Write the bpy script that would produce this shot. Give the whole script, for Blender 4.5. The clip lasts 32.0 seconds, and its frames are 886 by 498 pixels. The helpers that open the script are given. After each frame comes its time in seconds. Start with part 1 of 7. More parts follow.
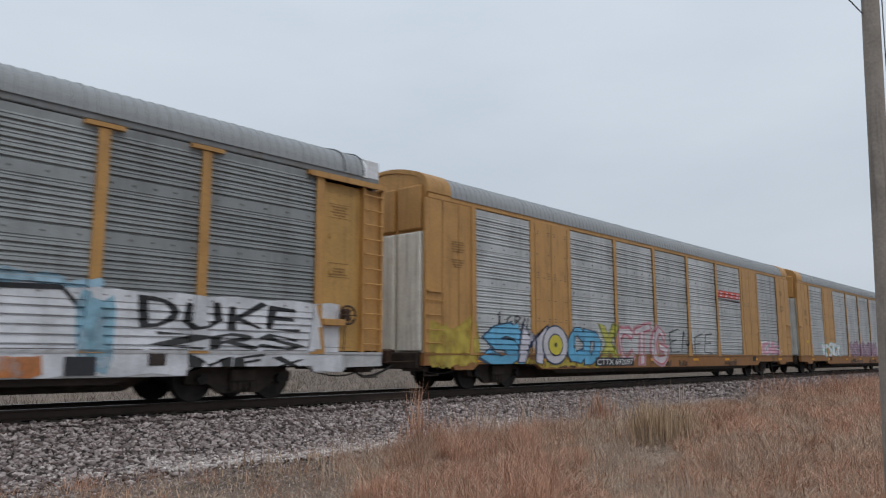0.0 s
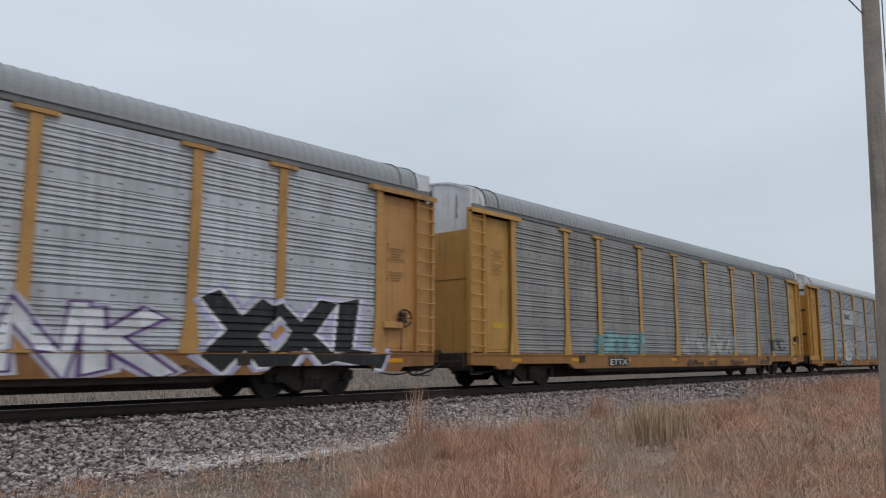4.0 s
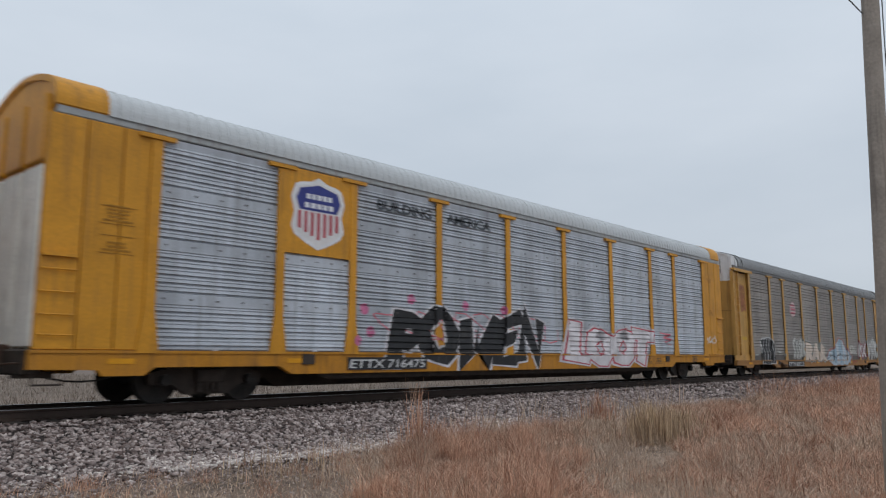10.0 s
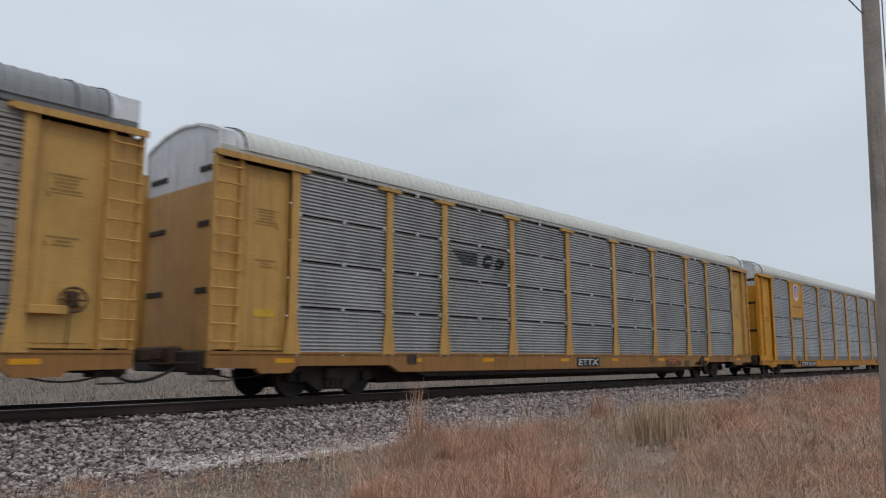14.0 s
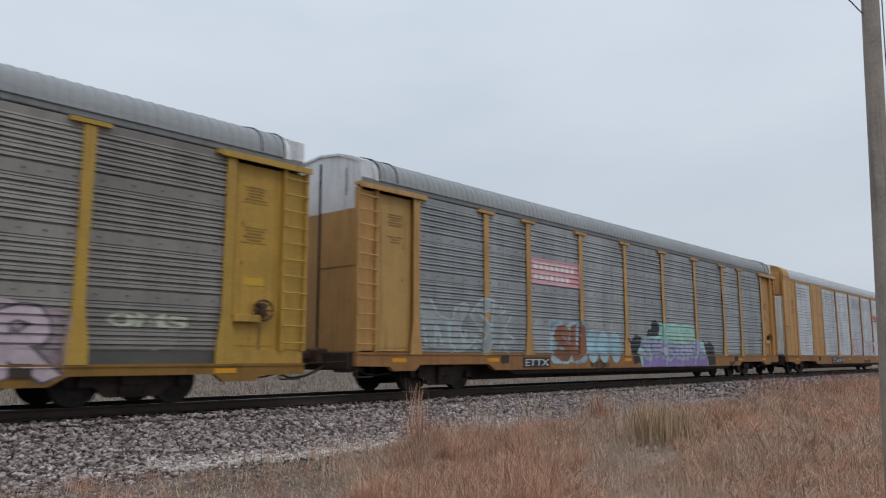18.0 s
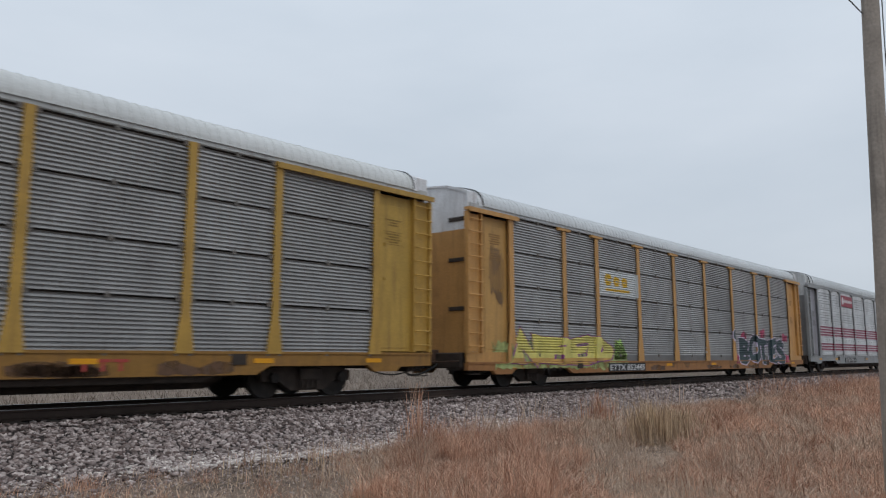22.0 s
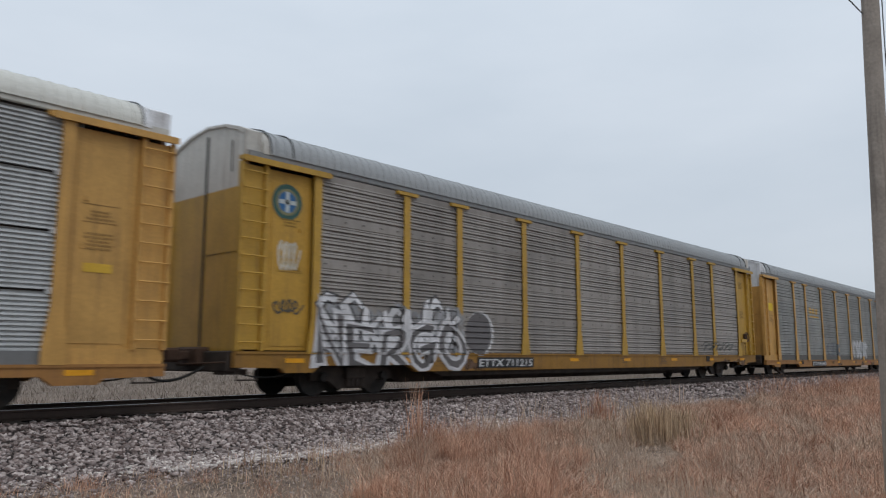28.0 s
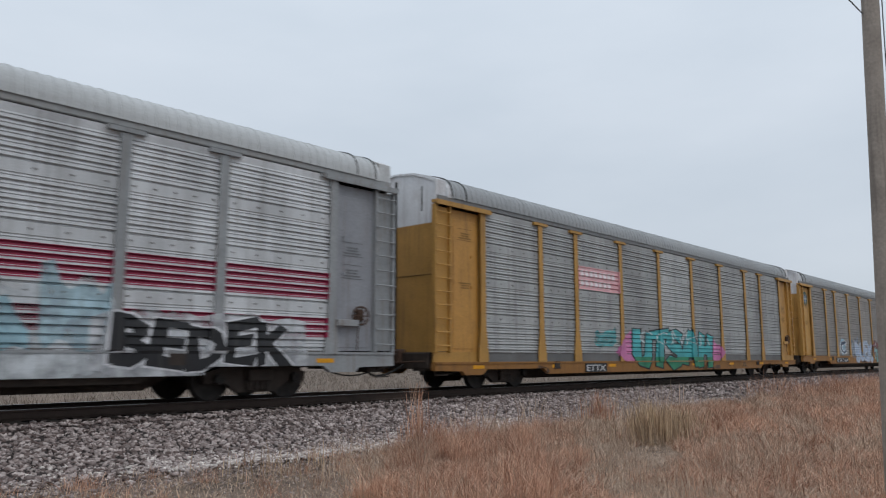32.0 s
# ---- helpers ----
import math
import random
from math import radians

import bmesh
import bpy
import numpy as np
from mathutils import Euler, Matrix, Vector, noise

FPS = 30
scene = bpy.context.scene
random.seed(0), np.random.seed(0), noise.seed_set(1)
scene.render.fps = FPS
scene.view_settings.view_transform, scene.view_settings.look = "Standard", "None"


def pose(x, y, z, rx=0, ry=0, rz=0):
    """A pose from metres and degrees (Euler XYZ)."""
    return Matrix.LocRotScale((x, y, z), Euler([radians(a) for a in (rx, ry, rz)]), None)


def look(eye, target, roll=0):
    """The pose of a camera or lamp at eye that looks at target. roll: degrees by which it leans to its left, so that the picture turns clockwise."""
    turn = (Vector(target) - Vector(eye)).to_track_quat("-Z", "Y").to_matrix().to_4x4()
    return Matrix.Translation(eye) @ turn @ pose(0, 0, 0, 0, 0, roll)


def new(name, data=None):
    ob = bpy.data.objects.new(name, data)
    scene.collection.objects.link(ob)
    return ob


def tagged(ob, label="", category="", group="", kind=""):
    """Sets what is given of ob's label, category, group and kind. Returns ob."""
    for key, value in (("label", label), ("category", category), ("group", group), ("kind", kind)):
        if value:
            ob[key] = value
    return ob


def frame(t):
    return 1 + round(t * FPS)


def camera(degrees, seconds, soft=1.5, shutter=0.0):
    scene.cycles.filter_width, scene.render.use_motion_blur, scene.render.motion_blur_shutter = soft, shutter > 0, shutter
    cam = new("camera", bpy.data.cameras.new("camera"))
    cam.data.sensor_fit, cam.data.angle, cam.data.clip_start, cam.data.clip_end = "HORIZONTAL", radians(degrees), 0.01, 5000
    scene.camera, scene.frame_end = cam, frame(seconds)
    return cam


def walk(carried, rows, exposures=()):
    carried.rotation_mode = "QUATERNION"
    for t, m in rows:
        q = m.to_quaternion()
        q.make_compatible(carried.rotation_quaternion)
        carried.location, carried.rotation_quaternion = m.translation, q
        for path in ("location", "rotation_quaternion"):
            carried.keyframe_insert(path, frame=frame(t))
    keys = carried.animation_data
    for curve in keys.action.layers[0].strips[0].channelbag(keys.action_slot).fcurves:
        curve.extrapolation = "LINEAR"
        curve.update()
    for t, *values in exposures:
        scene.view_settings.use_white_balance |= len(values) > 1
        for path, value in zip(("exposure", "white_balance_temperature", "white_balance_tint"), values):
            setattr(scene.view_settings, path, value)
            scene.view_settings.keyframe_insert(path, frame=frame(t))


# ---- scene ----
# The world: x runs along the track in the train's direction, y away from the camera, z up from the field.

RT = 0.75            # rail top
TY = 13.99           # track centre line
EYE = (0.0, 0.0, 1.568)
PITCH, HEADING = radians(8.257), radians(41.857)
PERIOD, LENGTH = 1.27, 28.6

cam = camera(61.05, 32.0, soft=1.2, shutter=0.13)
AIM = (EYE[0] + math.cos(PITCH) * math.cos(HEADING), EYE[1] + math.cos(PITCH) * math.sin(HEADING), EYE[2] + math.sin(PITCH))
walk(cam, [(0, look(EYE, AIM)), (32.0, look(EYE, AIM))],
     exposures=[(0, 0.03), (5, 0.04), (8.5, 0.07), (10, 0.03), (12, 0.01), (13.5, 0.03), (16, 0.05), (19, 0.07), (24, 0.06), (28, 0.09), (30, 0.11), (32, 0.11)])

# ---------------------------------------------------------------- light
world = bpy.data.worlds.new("sky")
scene.world = world
world.use_nodes = True
wn, wl = world.node_tree.nodes, world.node_tree.links
wn.clear()


def wnode(kind, **inputs):
    n = wn.new(kind)
    for key, value in inputs.items():
        n.inputs[key.replace("_", " ")].default_value = value
    return n


sky = wn.new("ShaderNodeTexSky")
sky.sky_type, sky.sun_disc = "NISHITA", False
sky.sun_elevation, sky.sun_rotation = radians(48), radians(200)
clear = wnode("ShaderNodeBackground", Strength=0.08)
wl.new(sky.outputs[0], clear.inputs[0])
place = wn.new("ShaderNodeTexCoord")
stretch = wn.new("ShaderNodeMapping")
stretch.inputs["Scale"].default_value = (1.0, 1.0, 3.2)
wl.new(place.outputs["Generated"], stretch.inputs[0])
puffs = wnode("ShaderNodeTexNoise", Scale=2.3, Detail=5.0, Roughness=0.5)
wl.new(stretch.outputs[0], puffs.inputs["Vector"])
tone = wn.new("ShaderNodeValToRGB")
tone.color_ramp.elements[0].position, tone.color_ramp.elements[0].color = 0.30, (0.570, 0.641, 0.725, 1)
tone.color_ramp.elements[1].position, tone.color_ramp.elements[1].color = 0.72, (0.660, 0.724, 0.804, 1)
wl.new(puffs.outputs[0], tone.inputs[0])
split = wn.new("ShaderNodeSeparateXYZ")
wl.new(place.outputs["Generated"], split.inputs[0])
rise = wn.new("ShaderNodeMapRange")
rise.inputs[1].default_value, rise.inputs[2].default_value = 0.0, 1.0
rise.inputs[3].default_value, rise.inputs[4].default_value = 0.815, 1.38
wl.new(split.outputs["Z"], rise.inputs[0])
cloud = wn.new("ShaderNodeBackground")
wl.new(tone.outputs[0], cloud.inputs[0])
wl.new(rise.outputs[0], cloud.inputs[1])
veil = wn.new("ShaderNodeMixShader")
veil.inputs[0].default_value = 0.93
wl.new(clear.outputs[0], veil.inputs[1])
wl.new(cloud.outputs[0], veil.inputs[2])
sky_out = wn.new("ShaderNodeOutputWorld")
wl.new(veil.outputs[0], sky_out.inputs[0])

sun = new("sun", bpy.data.lights.new("sun", "SUN"))
sun.data.energy, sun.data.angle, sun.data.color = 0.6, radians(25), (1.0, 0.97, 0.93)
sun.matrix_world = look((0, 0, 60), (15, 38, 0))


# ---------------------------------------------------------------- materials
def material(name, colour=None, rough=0.6, metal=0.0, spots=0.25, scale=3.0, fine=40.0, grime=(0.09, 0.075, 0.06), streak=0.0,
             bump=0.15, island=0.0, shift=0.0, second=None, bump_scale=None, dirt_level=0.52, specular=0.4, thin_paint=0.0, bands=0.0, skew=1.0):
    """A weathered surface: colour (None: the object's own colour), two scales of variation, dirt, vertical streaks and fine relief."""
    m = bpy.data.materials.new(name)
    m.use_nodes = True
    n, l = m.node_tree.nodes, m.node_tree.links
    bsdf = n["Principled BSDF"]
    bsdf.inputs["Roughness"].default_value, bsdf.inputs["Metallic"].default_value = rough, metal
    bsdf.inputs["Specular IOR Level"].default_value = specular
    info = n.new("ShaderNodeObjectInfo")
    coord = n.new("ShaderNodeTexCoord")
    move = n.new("ShaderNodeVectorMath")
    move.operation = "MULTIPLY_ADD"
    l.new(info.outputs["Random"], move.inputs[0])
    move.inputs[1].default_value = (37.0, 11.0, 23.0)
    l.new(coord.outputs["Object"], move.inputs[2])

    def noise_of(size, detail, vector=move.outputs[0]):
        t = n.new("ShaderNodeTexNoise")
        t.inputs["Scale"].default_value, t.inputs["Detail"].default_value = size, detail
        l.new(vector, t.inputs["Vector"])
        return t.outputs[0]

    def mix(factor, a, b, mode="MIX"):
        x = n.new("ShaderNodeMix")
        x.data_type, x.blend_type = "RGBA", mode
        for slot, value in ((0, factor), (6, a), (7, b)):
            if isinstance(value, (int, float)):
                x.inputs[slot].default_value = value
            elif isinstance(value, tuple):
                x.inputs[slot].default_value = (*value, 1.0)
            else:
                l.new(value, x.inputs[slot])
        return x.outputs[2]

    def ramp(value, lo, hi, a=0.0, b=1.0):
        r = n.new("ShaderNodeMapRange")
        for i, v in enumerate((lo, hi, a, b)):
            r.inputs[i + 1].default_value = v
        l.new(value, r.inputs[0])
        return r.outputs[0]

    base = info.outputs["Color"] if colour is None else colour
    geo = n.new("ShaderNodeNewGeometry")
    if second:
        power = n.new("ShaderNodeMath")
        power.operation = "POWER"
        power.inputs[1].default_value = skew
        l.new(geo.outputs["Random Per Island"], power.inputs[0])
        base = mix(power.outputs[0], colour, second)
    coarse, grain = noise_of(scale, 6.0), noise_of(fine, 3.0)
    shade = mix(1.0, base, mix(ramp(coarse, 0.3, 0.7), (1 - spots,) * 3, (1 + spots * 0.55,) * 3), "MULTIPLY")
    shade = mix(1.0, shade, mix(ramp(grain, 0.3, 0.7), (0.88,) * 3, (1.1,) * 3), "MULTIPLY")
    if island:
        shade = mix(1.0, shade, mix(geo.outputs["Random Per Island"], (1 - island,) * 3, (1 + island,) * 3), "MULTIPLY")
    if shift:
        shade = mix(1.0, shade, mix(info.outputs["Random"], (1 - shift,) * 3, (1 + shift,) * 3), "MULTIPLY")
    if grime:
        shade = mix(ramp(coarse, dirt_level, dirt_level + 0.3, 0.0, 0.55), shade, grime)
    if bands:
        wide = n.new("ShaderNodeMapping")
        wide.inputs["Scale"].default_value = (1.5, 1.5, 0.10)
        l.new(move.outputs[0], wide.inputs[0])
        shade = mix(ramp(noise_of(1.3, 3.0, wide.outputs[0]), 0.46, 0.70, 0.0, bands), shade, (0.085, 0.068, 0.062))
    if streak:
        thin = n.new("ShaderNodeMapping")
        thin.inputs["Scale"].default_value = (7.0, 7.0, 0.35)
        l.new(move.outputs[0], thin.inputs[0])
        runs = noise_of(1.6, 4.0, thin.outputs[0])
        shade = mix(ramp(runs, 0.52, 0.78, 0.0, streak), shade, grime or (0.08, 0.06, 0.045))
    l.new(shade, bsdf.inputs["Base Color"])
    if thin_paint:
        cover = ramp(noise_of(2.6, 5.0), 0.36, 0.60, 1.0 - thin_paint, 1.0)
        l.new(cover, bsdf.inputs["Alpha"])
    if bump:
        b = n.new("ShaderNodeBump")
        b.inputs["Strength"].default_value, b.inputs["Distance"].default_value = bump, 0.02
        l.new(noise_of(bump_scale or fine, 4.0), b.inputs["Height"])
        l.new(b.outputs[0], bsdf.inputs["Normal"])
    return m


M_PAINT = material("painted_steel", None, 0.55, spots=0.17, scale=1.3, fine=22, grime=(0.12, 0.062, 0.030), streak=0.52, bump=0.08, shift=0.05, dirt_level=0.57)
M_SCREEN = material("galvanised_screen", None, 0.55, 0.0, spots=0.24, scale=0.9, fine=45, grime=(0.105, 0.085, 0.074), streak=0.42, bump=0.12, shift=0.10, dirt_level=0.58, bands=0.26)
M_STRIP = material("galvanised_strip", None, 0.55, 0.0, spots=0.20, scale=0.9, fine=45, grime=(0.105, 0.090, 0.080), streak=0.34, bump=0.12, shift=0.06, dirt_level=0.60, bands=0.14)
M_SILL = material("rusty_sill_paint", None, 0.65, spots=0.30, scale=1.9, fine=26, grime=(0.095, 0.048, 0.024), streak=0.62, bump=0.12, shift=0.08, dirt_level=0.46)
M_RUST = material("rusty_iron", (0.075, 0.042, 0.028), 0.8, spots=0.4, scale=6, fine=40, grime=(0.03, 0.022, 0.018), bump=0.3)
M_ROOF = material("roof_sheet", None, 0.55, 0.0, spots=0.07, scale=0.35, fine=30, grime=(0.20, 0.185, 0.16), streak=0.10, bump=0.05, dirt_level=0.64)
M_SPRAY = material("spray_paint", None, 0.6, spots=0.30, scale=1.7, fine=30, grime=(0.14, 0.13, 0.12), streak=0.30, bump=0.05, dirt_level=0.64)
M_FADE = material("thin_spray_paint", None, 0.6, spots=0.3, scale=1.8, fine=30, grime=(0.12, 0.11, 0.10), streak=0.45, bump=0.05, dirt_level=0.58, thin_paint=0.6)
M_MARK = material("stencil_paint", None, 0.6, spots=0.12, scale=3.0, fine=30, grime=None, bump=0.0)
# dirty underframe iron; also colours the sheet that darkens the screen gaps
M_UNDER = material("underframe_dirt_and_gap_shade", (0.040, 0.029, 0.023), 0.8, spots=0.4, scale=4, fine=30, grime=(0.05, 0.038, 0.028), bump=0.2)
M_BOLT = material("dull_bolts", (0.10, 0.088, 0.080), 0.7, spots=0.3, scale=5, fine=30, grime=(0.10, 0.06, 0.04), bump=0.1)
M_WHEEL = material("wheel_steel", (0.030, 0.027, 0.025), 0.6, 0.5, spots=0.3, scale=5, fine=40, grime=(0.06, 0.04, 0.03), bump=0.15)
M_RUBBER = material("hose_rubber", (0.02, 0.02, 0.02), 0.7, grime=(0.06, 0.05, 0.04))
M_RAIL = material("rail_steel", (0.046, 0.029, 0.022), 0.75, 0.0, spots=0.3, scale=3, fine=30, grime=(0.018, 0.013, 0.012))
M_RAILTOP = material("rail_running_face", (0.42, 0.42, 0.43), 0.28, 0.9, spots=0.1, grime=None, bump=0.05)
M_TIE = material("tie_timber", (0.030, 0.022, 0.018), 0.9, spots=0.4, scale=2.5, fine=30, bump=0.5)
M_STONE = material("ballast_stone", (0.125, 0.088, 0.079), 0.85, spots=0.35, scale=7, fine=60, grime=(0.22, 0.155, 0.125), bump=0.3, second=(0.55, 0.47, 0.44), dirt_level=0.62, skew=1.5)
M_FINES = material("limestone_chips", (0.36, 0.305, 0.28), 0.9, spots=0.2, scale=9, fine=60, grime=None, bump=0.3, second=(0.76, 0.69, 0.64))
# bed colour is near-black to paint the shade in gaps between stones
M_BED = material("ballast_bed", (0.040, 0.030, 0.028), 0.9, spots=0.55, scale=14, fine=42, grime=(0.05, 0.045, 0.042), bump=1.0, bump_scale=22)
M_SOIL = material("field_soil", (0.185, 0.135, 0.102), 0.95, spots=0.5, scale=0.55, fine=14, grime=(0.13, 0.10, 0.08), bump=0.8, bump_scale=9)
M_RED = material("bluestem_grass", (0.31, 0.125, 0.070), 0.8, spots=0.42, scale=1.1, fine=9, grime=(0.46, 0.31, 0.21), bump=0, second=(0.80, 0.51, 0.355), dirt_level=0.56, skew=1.2)
M_STRAW = material("dry_grass", (0.25, 0.165, 0.118), 0.8, spots=0.30, scale=0.7, fine=9, grime=(0.17, 0.145, 0.12), bump=0, second=(0.76, 0.575, 0.43), dirt_level=0.55)
M_GOLDEN = material("golden_straw", (0.26, 0.170, 0.100), 0.8, spots=0.4, scale=1.5, fine=9, grime=(0.30, 0.21, 0.12), bump=0, second=(0.72, 0.52, 0.34), dirt_level=0.55)
M_WEED = material("grey_weeds", (0.225, 0.185, 0.150), 0.9, spots=0.3, scale=0.8, fine=9, grime=(0.17, 0.14, 0.115), bump=0, second=(0.34, 0.29, 0.245), dirt_level=0.55)
M_POLE = material("weathered_pole", (0.33, 0.285, 0.245), 0.9, spots=0.3, scale=2.0, fine=30, grime=(0.09, 0.075, 0.062), streak=0.7, bump=0.6, bump_scale=14)
M_WIRE = material("cable", (0.10, 0.10, 0.105), 0.6, grime=None, bump=0)


# ---------------------------------------------------------------- helpers
def mesh_of(name, bm, mat, smooth=False):
    me = bpy.data.meshes.new(name)
    bm.to_mesh(me)
    bm.free()
    for one in (mat if isinstance(mat, (list, tuple)) else [mat]):
        me.materials.append(one)
    if smooth:
        me.polygons.foreach_set("use_smooth", [True] * len(me.polygons))
    return me


def raw_mesh(name, verts, tris, mat):
    """A mesh straight from arrays of corners and triangles."""
    me = bpy.data.meshes.new(name)
    verts, tris = np.asarray(verts, np.float32), np.asarray(tris, np.int32)
    me.vertices.add(len(verts))
    me.vertices.foreach_set("co", verts.ravel())
    me.loops.add(tris.size)
    me.loops.foreach_set("vertex_index", tris.ravel())
    me.polygons.add(len(tris))
    me.polygons.foreach_set("loop_start", np.arange(0, tris.size, 3, dtype=np.int32))
    me.update(calc_edges=True)
    me.materials.append(mat)
    return me


def put(name, me, parent=None, colour=None, at=None, label=""):
    ob = new(name, me)
    ob.parent = parent
    if colour:
        ob.color = (*colour, 1.0)
    if at:
        ob.location = at
    if label:
        ob["label"] = label
    return ob


def part(name, bm, mat, parent, label="", colour=None):
    return put(name, mesh_of(name, bm, mat), parent, colour, None, label)


def box(bm, x0, x1, y0, y1, z0, z1, bevel=0.0):
    made = bmesh.ops.create_cube(bm, size=1.0, matrix=Matrix.LocRotScale(((x0 + x1) / 2, (y0 + y1) / 2, (z0 + z1) / 2), None, (x1 - x0, y1 - y0, z1 - z0)))
    if bevel:
        edges = {e for v in made["verts"] for e in v.link_edges}
        bmesh.ops.bevel(bm, geom=list(edges), offset=bevel, segments=1, affect="EDGES")


def prism(bm, outline, y0, y1, axis="y"):
    """A closed outline of (x, z) pairs pushed through from y0 to y1 (or (y, z) pairs along x)."""
    def point(a, b, d):
        return (a, d, b) if axis == "y" else (d, a, b)
    near = [bm.verts.new(point(a, b, y0)) for a, b in outline]
    far = [bm.verts.new(point(a, b, y1)) for a, b in outline]
    bm.faces.new(near)
    bm.faces.new(far[::-1])
    for i in range(len(outline)):
        j = (i + 1) % len(outline)
        bm.faces.new((near[j], near[i], far[i], far[j]))
    bmesh.ops.recalc_face_normals(bm, faces=bm.faces[:])


def rod(bm, a, b, r, sides=6, r2=None):
    a, b = Vector(a), Vector(b)
    turn = (b - a).to_track_quat("Z", "Y").to_matrix().to_4x4()
    bmesh.ops.create_cone(bm, cap_ends=True, segments=sides, radius1=r, radius2=r if r2 is None else r2, depth=(b - a).length,
                          matrix=Matrix.Translation((a + b) / 2) @ turn)


def tube(bm, points, r, sides=6):
    """One closed tube swept along the points."""
    pts = [Vector(p) for p in points]
    rings = []
    for i, p in enumerate(pts):
        way = (pts[min(i + 1, len(pts) - 1)] - pts[max(i - 1, 0)]).normalized()
        side = way.cross(Vector((0, 0, 1)) if abs(way.z) < 0.9 else Vector((1, 0, 0))).normalized()
        up = side.cross(way)
        rings.append([bm.verts.new(p + r * (side * math.cos(2 * math.pi * k / sides) + up * math.sin(2 * math.pi * k / sides))) for k in range(sides)])
    for a, b in zip(rings, rings[1:]):
        for k in range(sides):
            bm.faces.new((a[k], a[(k + 1) % sides], b[(k + 1) % sides], b[k]))
    bm.faces.new(rings[0][::-1])
    bm.faces.new(rings[-1])
    bmesh.ops.recalc_face_normals(bm, faces=bm.faces[:])


CACHE = {}


def cached(key, build):
    if key not in CACHE:
        CACHE[key] = build()
    return CACHE[key]

# ---------------------------------------------------------------- the rail car, in its own space: x forward, -y towards the field, z up from the rail
END, PANEL_END, FACE = 13.6, 11.73, 1.50
POSTS = (-9.03, -7.10, -4.27, -1.42, 1.42, 4.27, 7.10, 9.03)
LINES = (-PANEL_END, *POSTS, PANEL_END)
BOTTOM, TOP = 0.95, 4.75
EAVE = ((1.540, 4.895), (1.525, 5.08), (1.45, 5.26), (1.30, 5.39), (1.10, 5.472), (0.60, 5.60), (0.0, 5.66))
LOW_EAVE = ((1.540, 4.870), (1.525, 5.00), (1.45, 5.16), (1.30, 5.288), (1.10, 5.372), (0.60, 5.50), (0.0, 5.56))
TRUCK = 10.25


def ribs(kind, folds=True):
    """The screen's profile from bottom to top: (height, depth behind the face), as a list of strips."""
    if kind == "strips":
        strips = []
        for s in range(4):
            z = 0.93 + s * 0.957
            line = []
            for r in range(12):
                a = z + r * 0.0765
                line += [(a, -0.003), (a + 0.034, 0.005), (a + 0.040, 0.042), (a + 0.059, 0.042)]
            strips.append(line + [(z + 0.918, 0.0)])
        return strips
    line, z = [(BOTTOM, 0.0), (BOTTOM + 0.06, 0.0)], BOTTOM + 0.06
    for g in range(4):
        for r in range(5):
            a = z + r * 0.148
            fold = [(a + 0.090, 0.000), (a + 0.096, 0.012), (a + 0.104, 0.012), (a + 0.112, -0.004)] if folds else []
            line += [(a + 0.005, 0.034), (a + 0.026, 0.036), (a + 0.041, -0.012)] + fold + [(a + 0.147, 0.008)]
        z += 5 * 0.148
        if g < 3:
            line += [(z + 0.010, -0.008), (z + 0.205, -0.006), (z + 0.212, 0.008)]
            z += 0.215
    return [line + [(TOP, 0.0)]]


PROFILE = {k: ribs(k) for k in ("strips", "lapped")}
FLAT = {k: (np.array([p[0] for s in v for p in s]), np.array([p[1] for s in v for p in s])) for k, v in ((k, ribs(k, False)) for k in PROFILE)}


FOOT = {"strips": 1.64, "lapped": 1.66}


def flare(kind, z):
    """Half the width of a post at height z: it spreads towards its foot."""
    top = FOOT[kind]
    return 0.108 + 0.098 * min(1.0, max(0.0, (top - z) / (top - 1.0)))


def relief(kind, x, z, drop=0.0, plated=False, solid=False):
    """How far out the car's side stands at (x, z)."""
    if 0.890 - drop <= z <= 0.950 - drop:
        return 1.553
    if z < 0.90 - drop:
        return 1.532
    if plated and abs(x) > PANEL_END + 0.05:
        return 1.533
    if solid and 6.99 < abs(x) < 9.14:
        return 1.551 if z < 1.62 and (abs(x) < 7.40 or abs(x) > 8.73) else 1.538
    if abs(x) > PANEL_END + 0.09:
        if 11.915 < abs(x) < 12.835 and 1.04 < z < 4.39:
            return 1.444
        return 1.432 if abs(x) < 12.98 else 1.53
    for p in LINES:
        if abs(x - p) <= flare("strips" if kind == "strips" else "lapped", z) + 0.003:
            return 1.566
    return FACE - float(np.interp(z, *FLAT["lapped" if kind != "strips" else kind]))


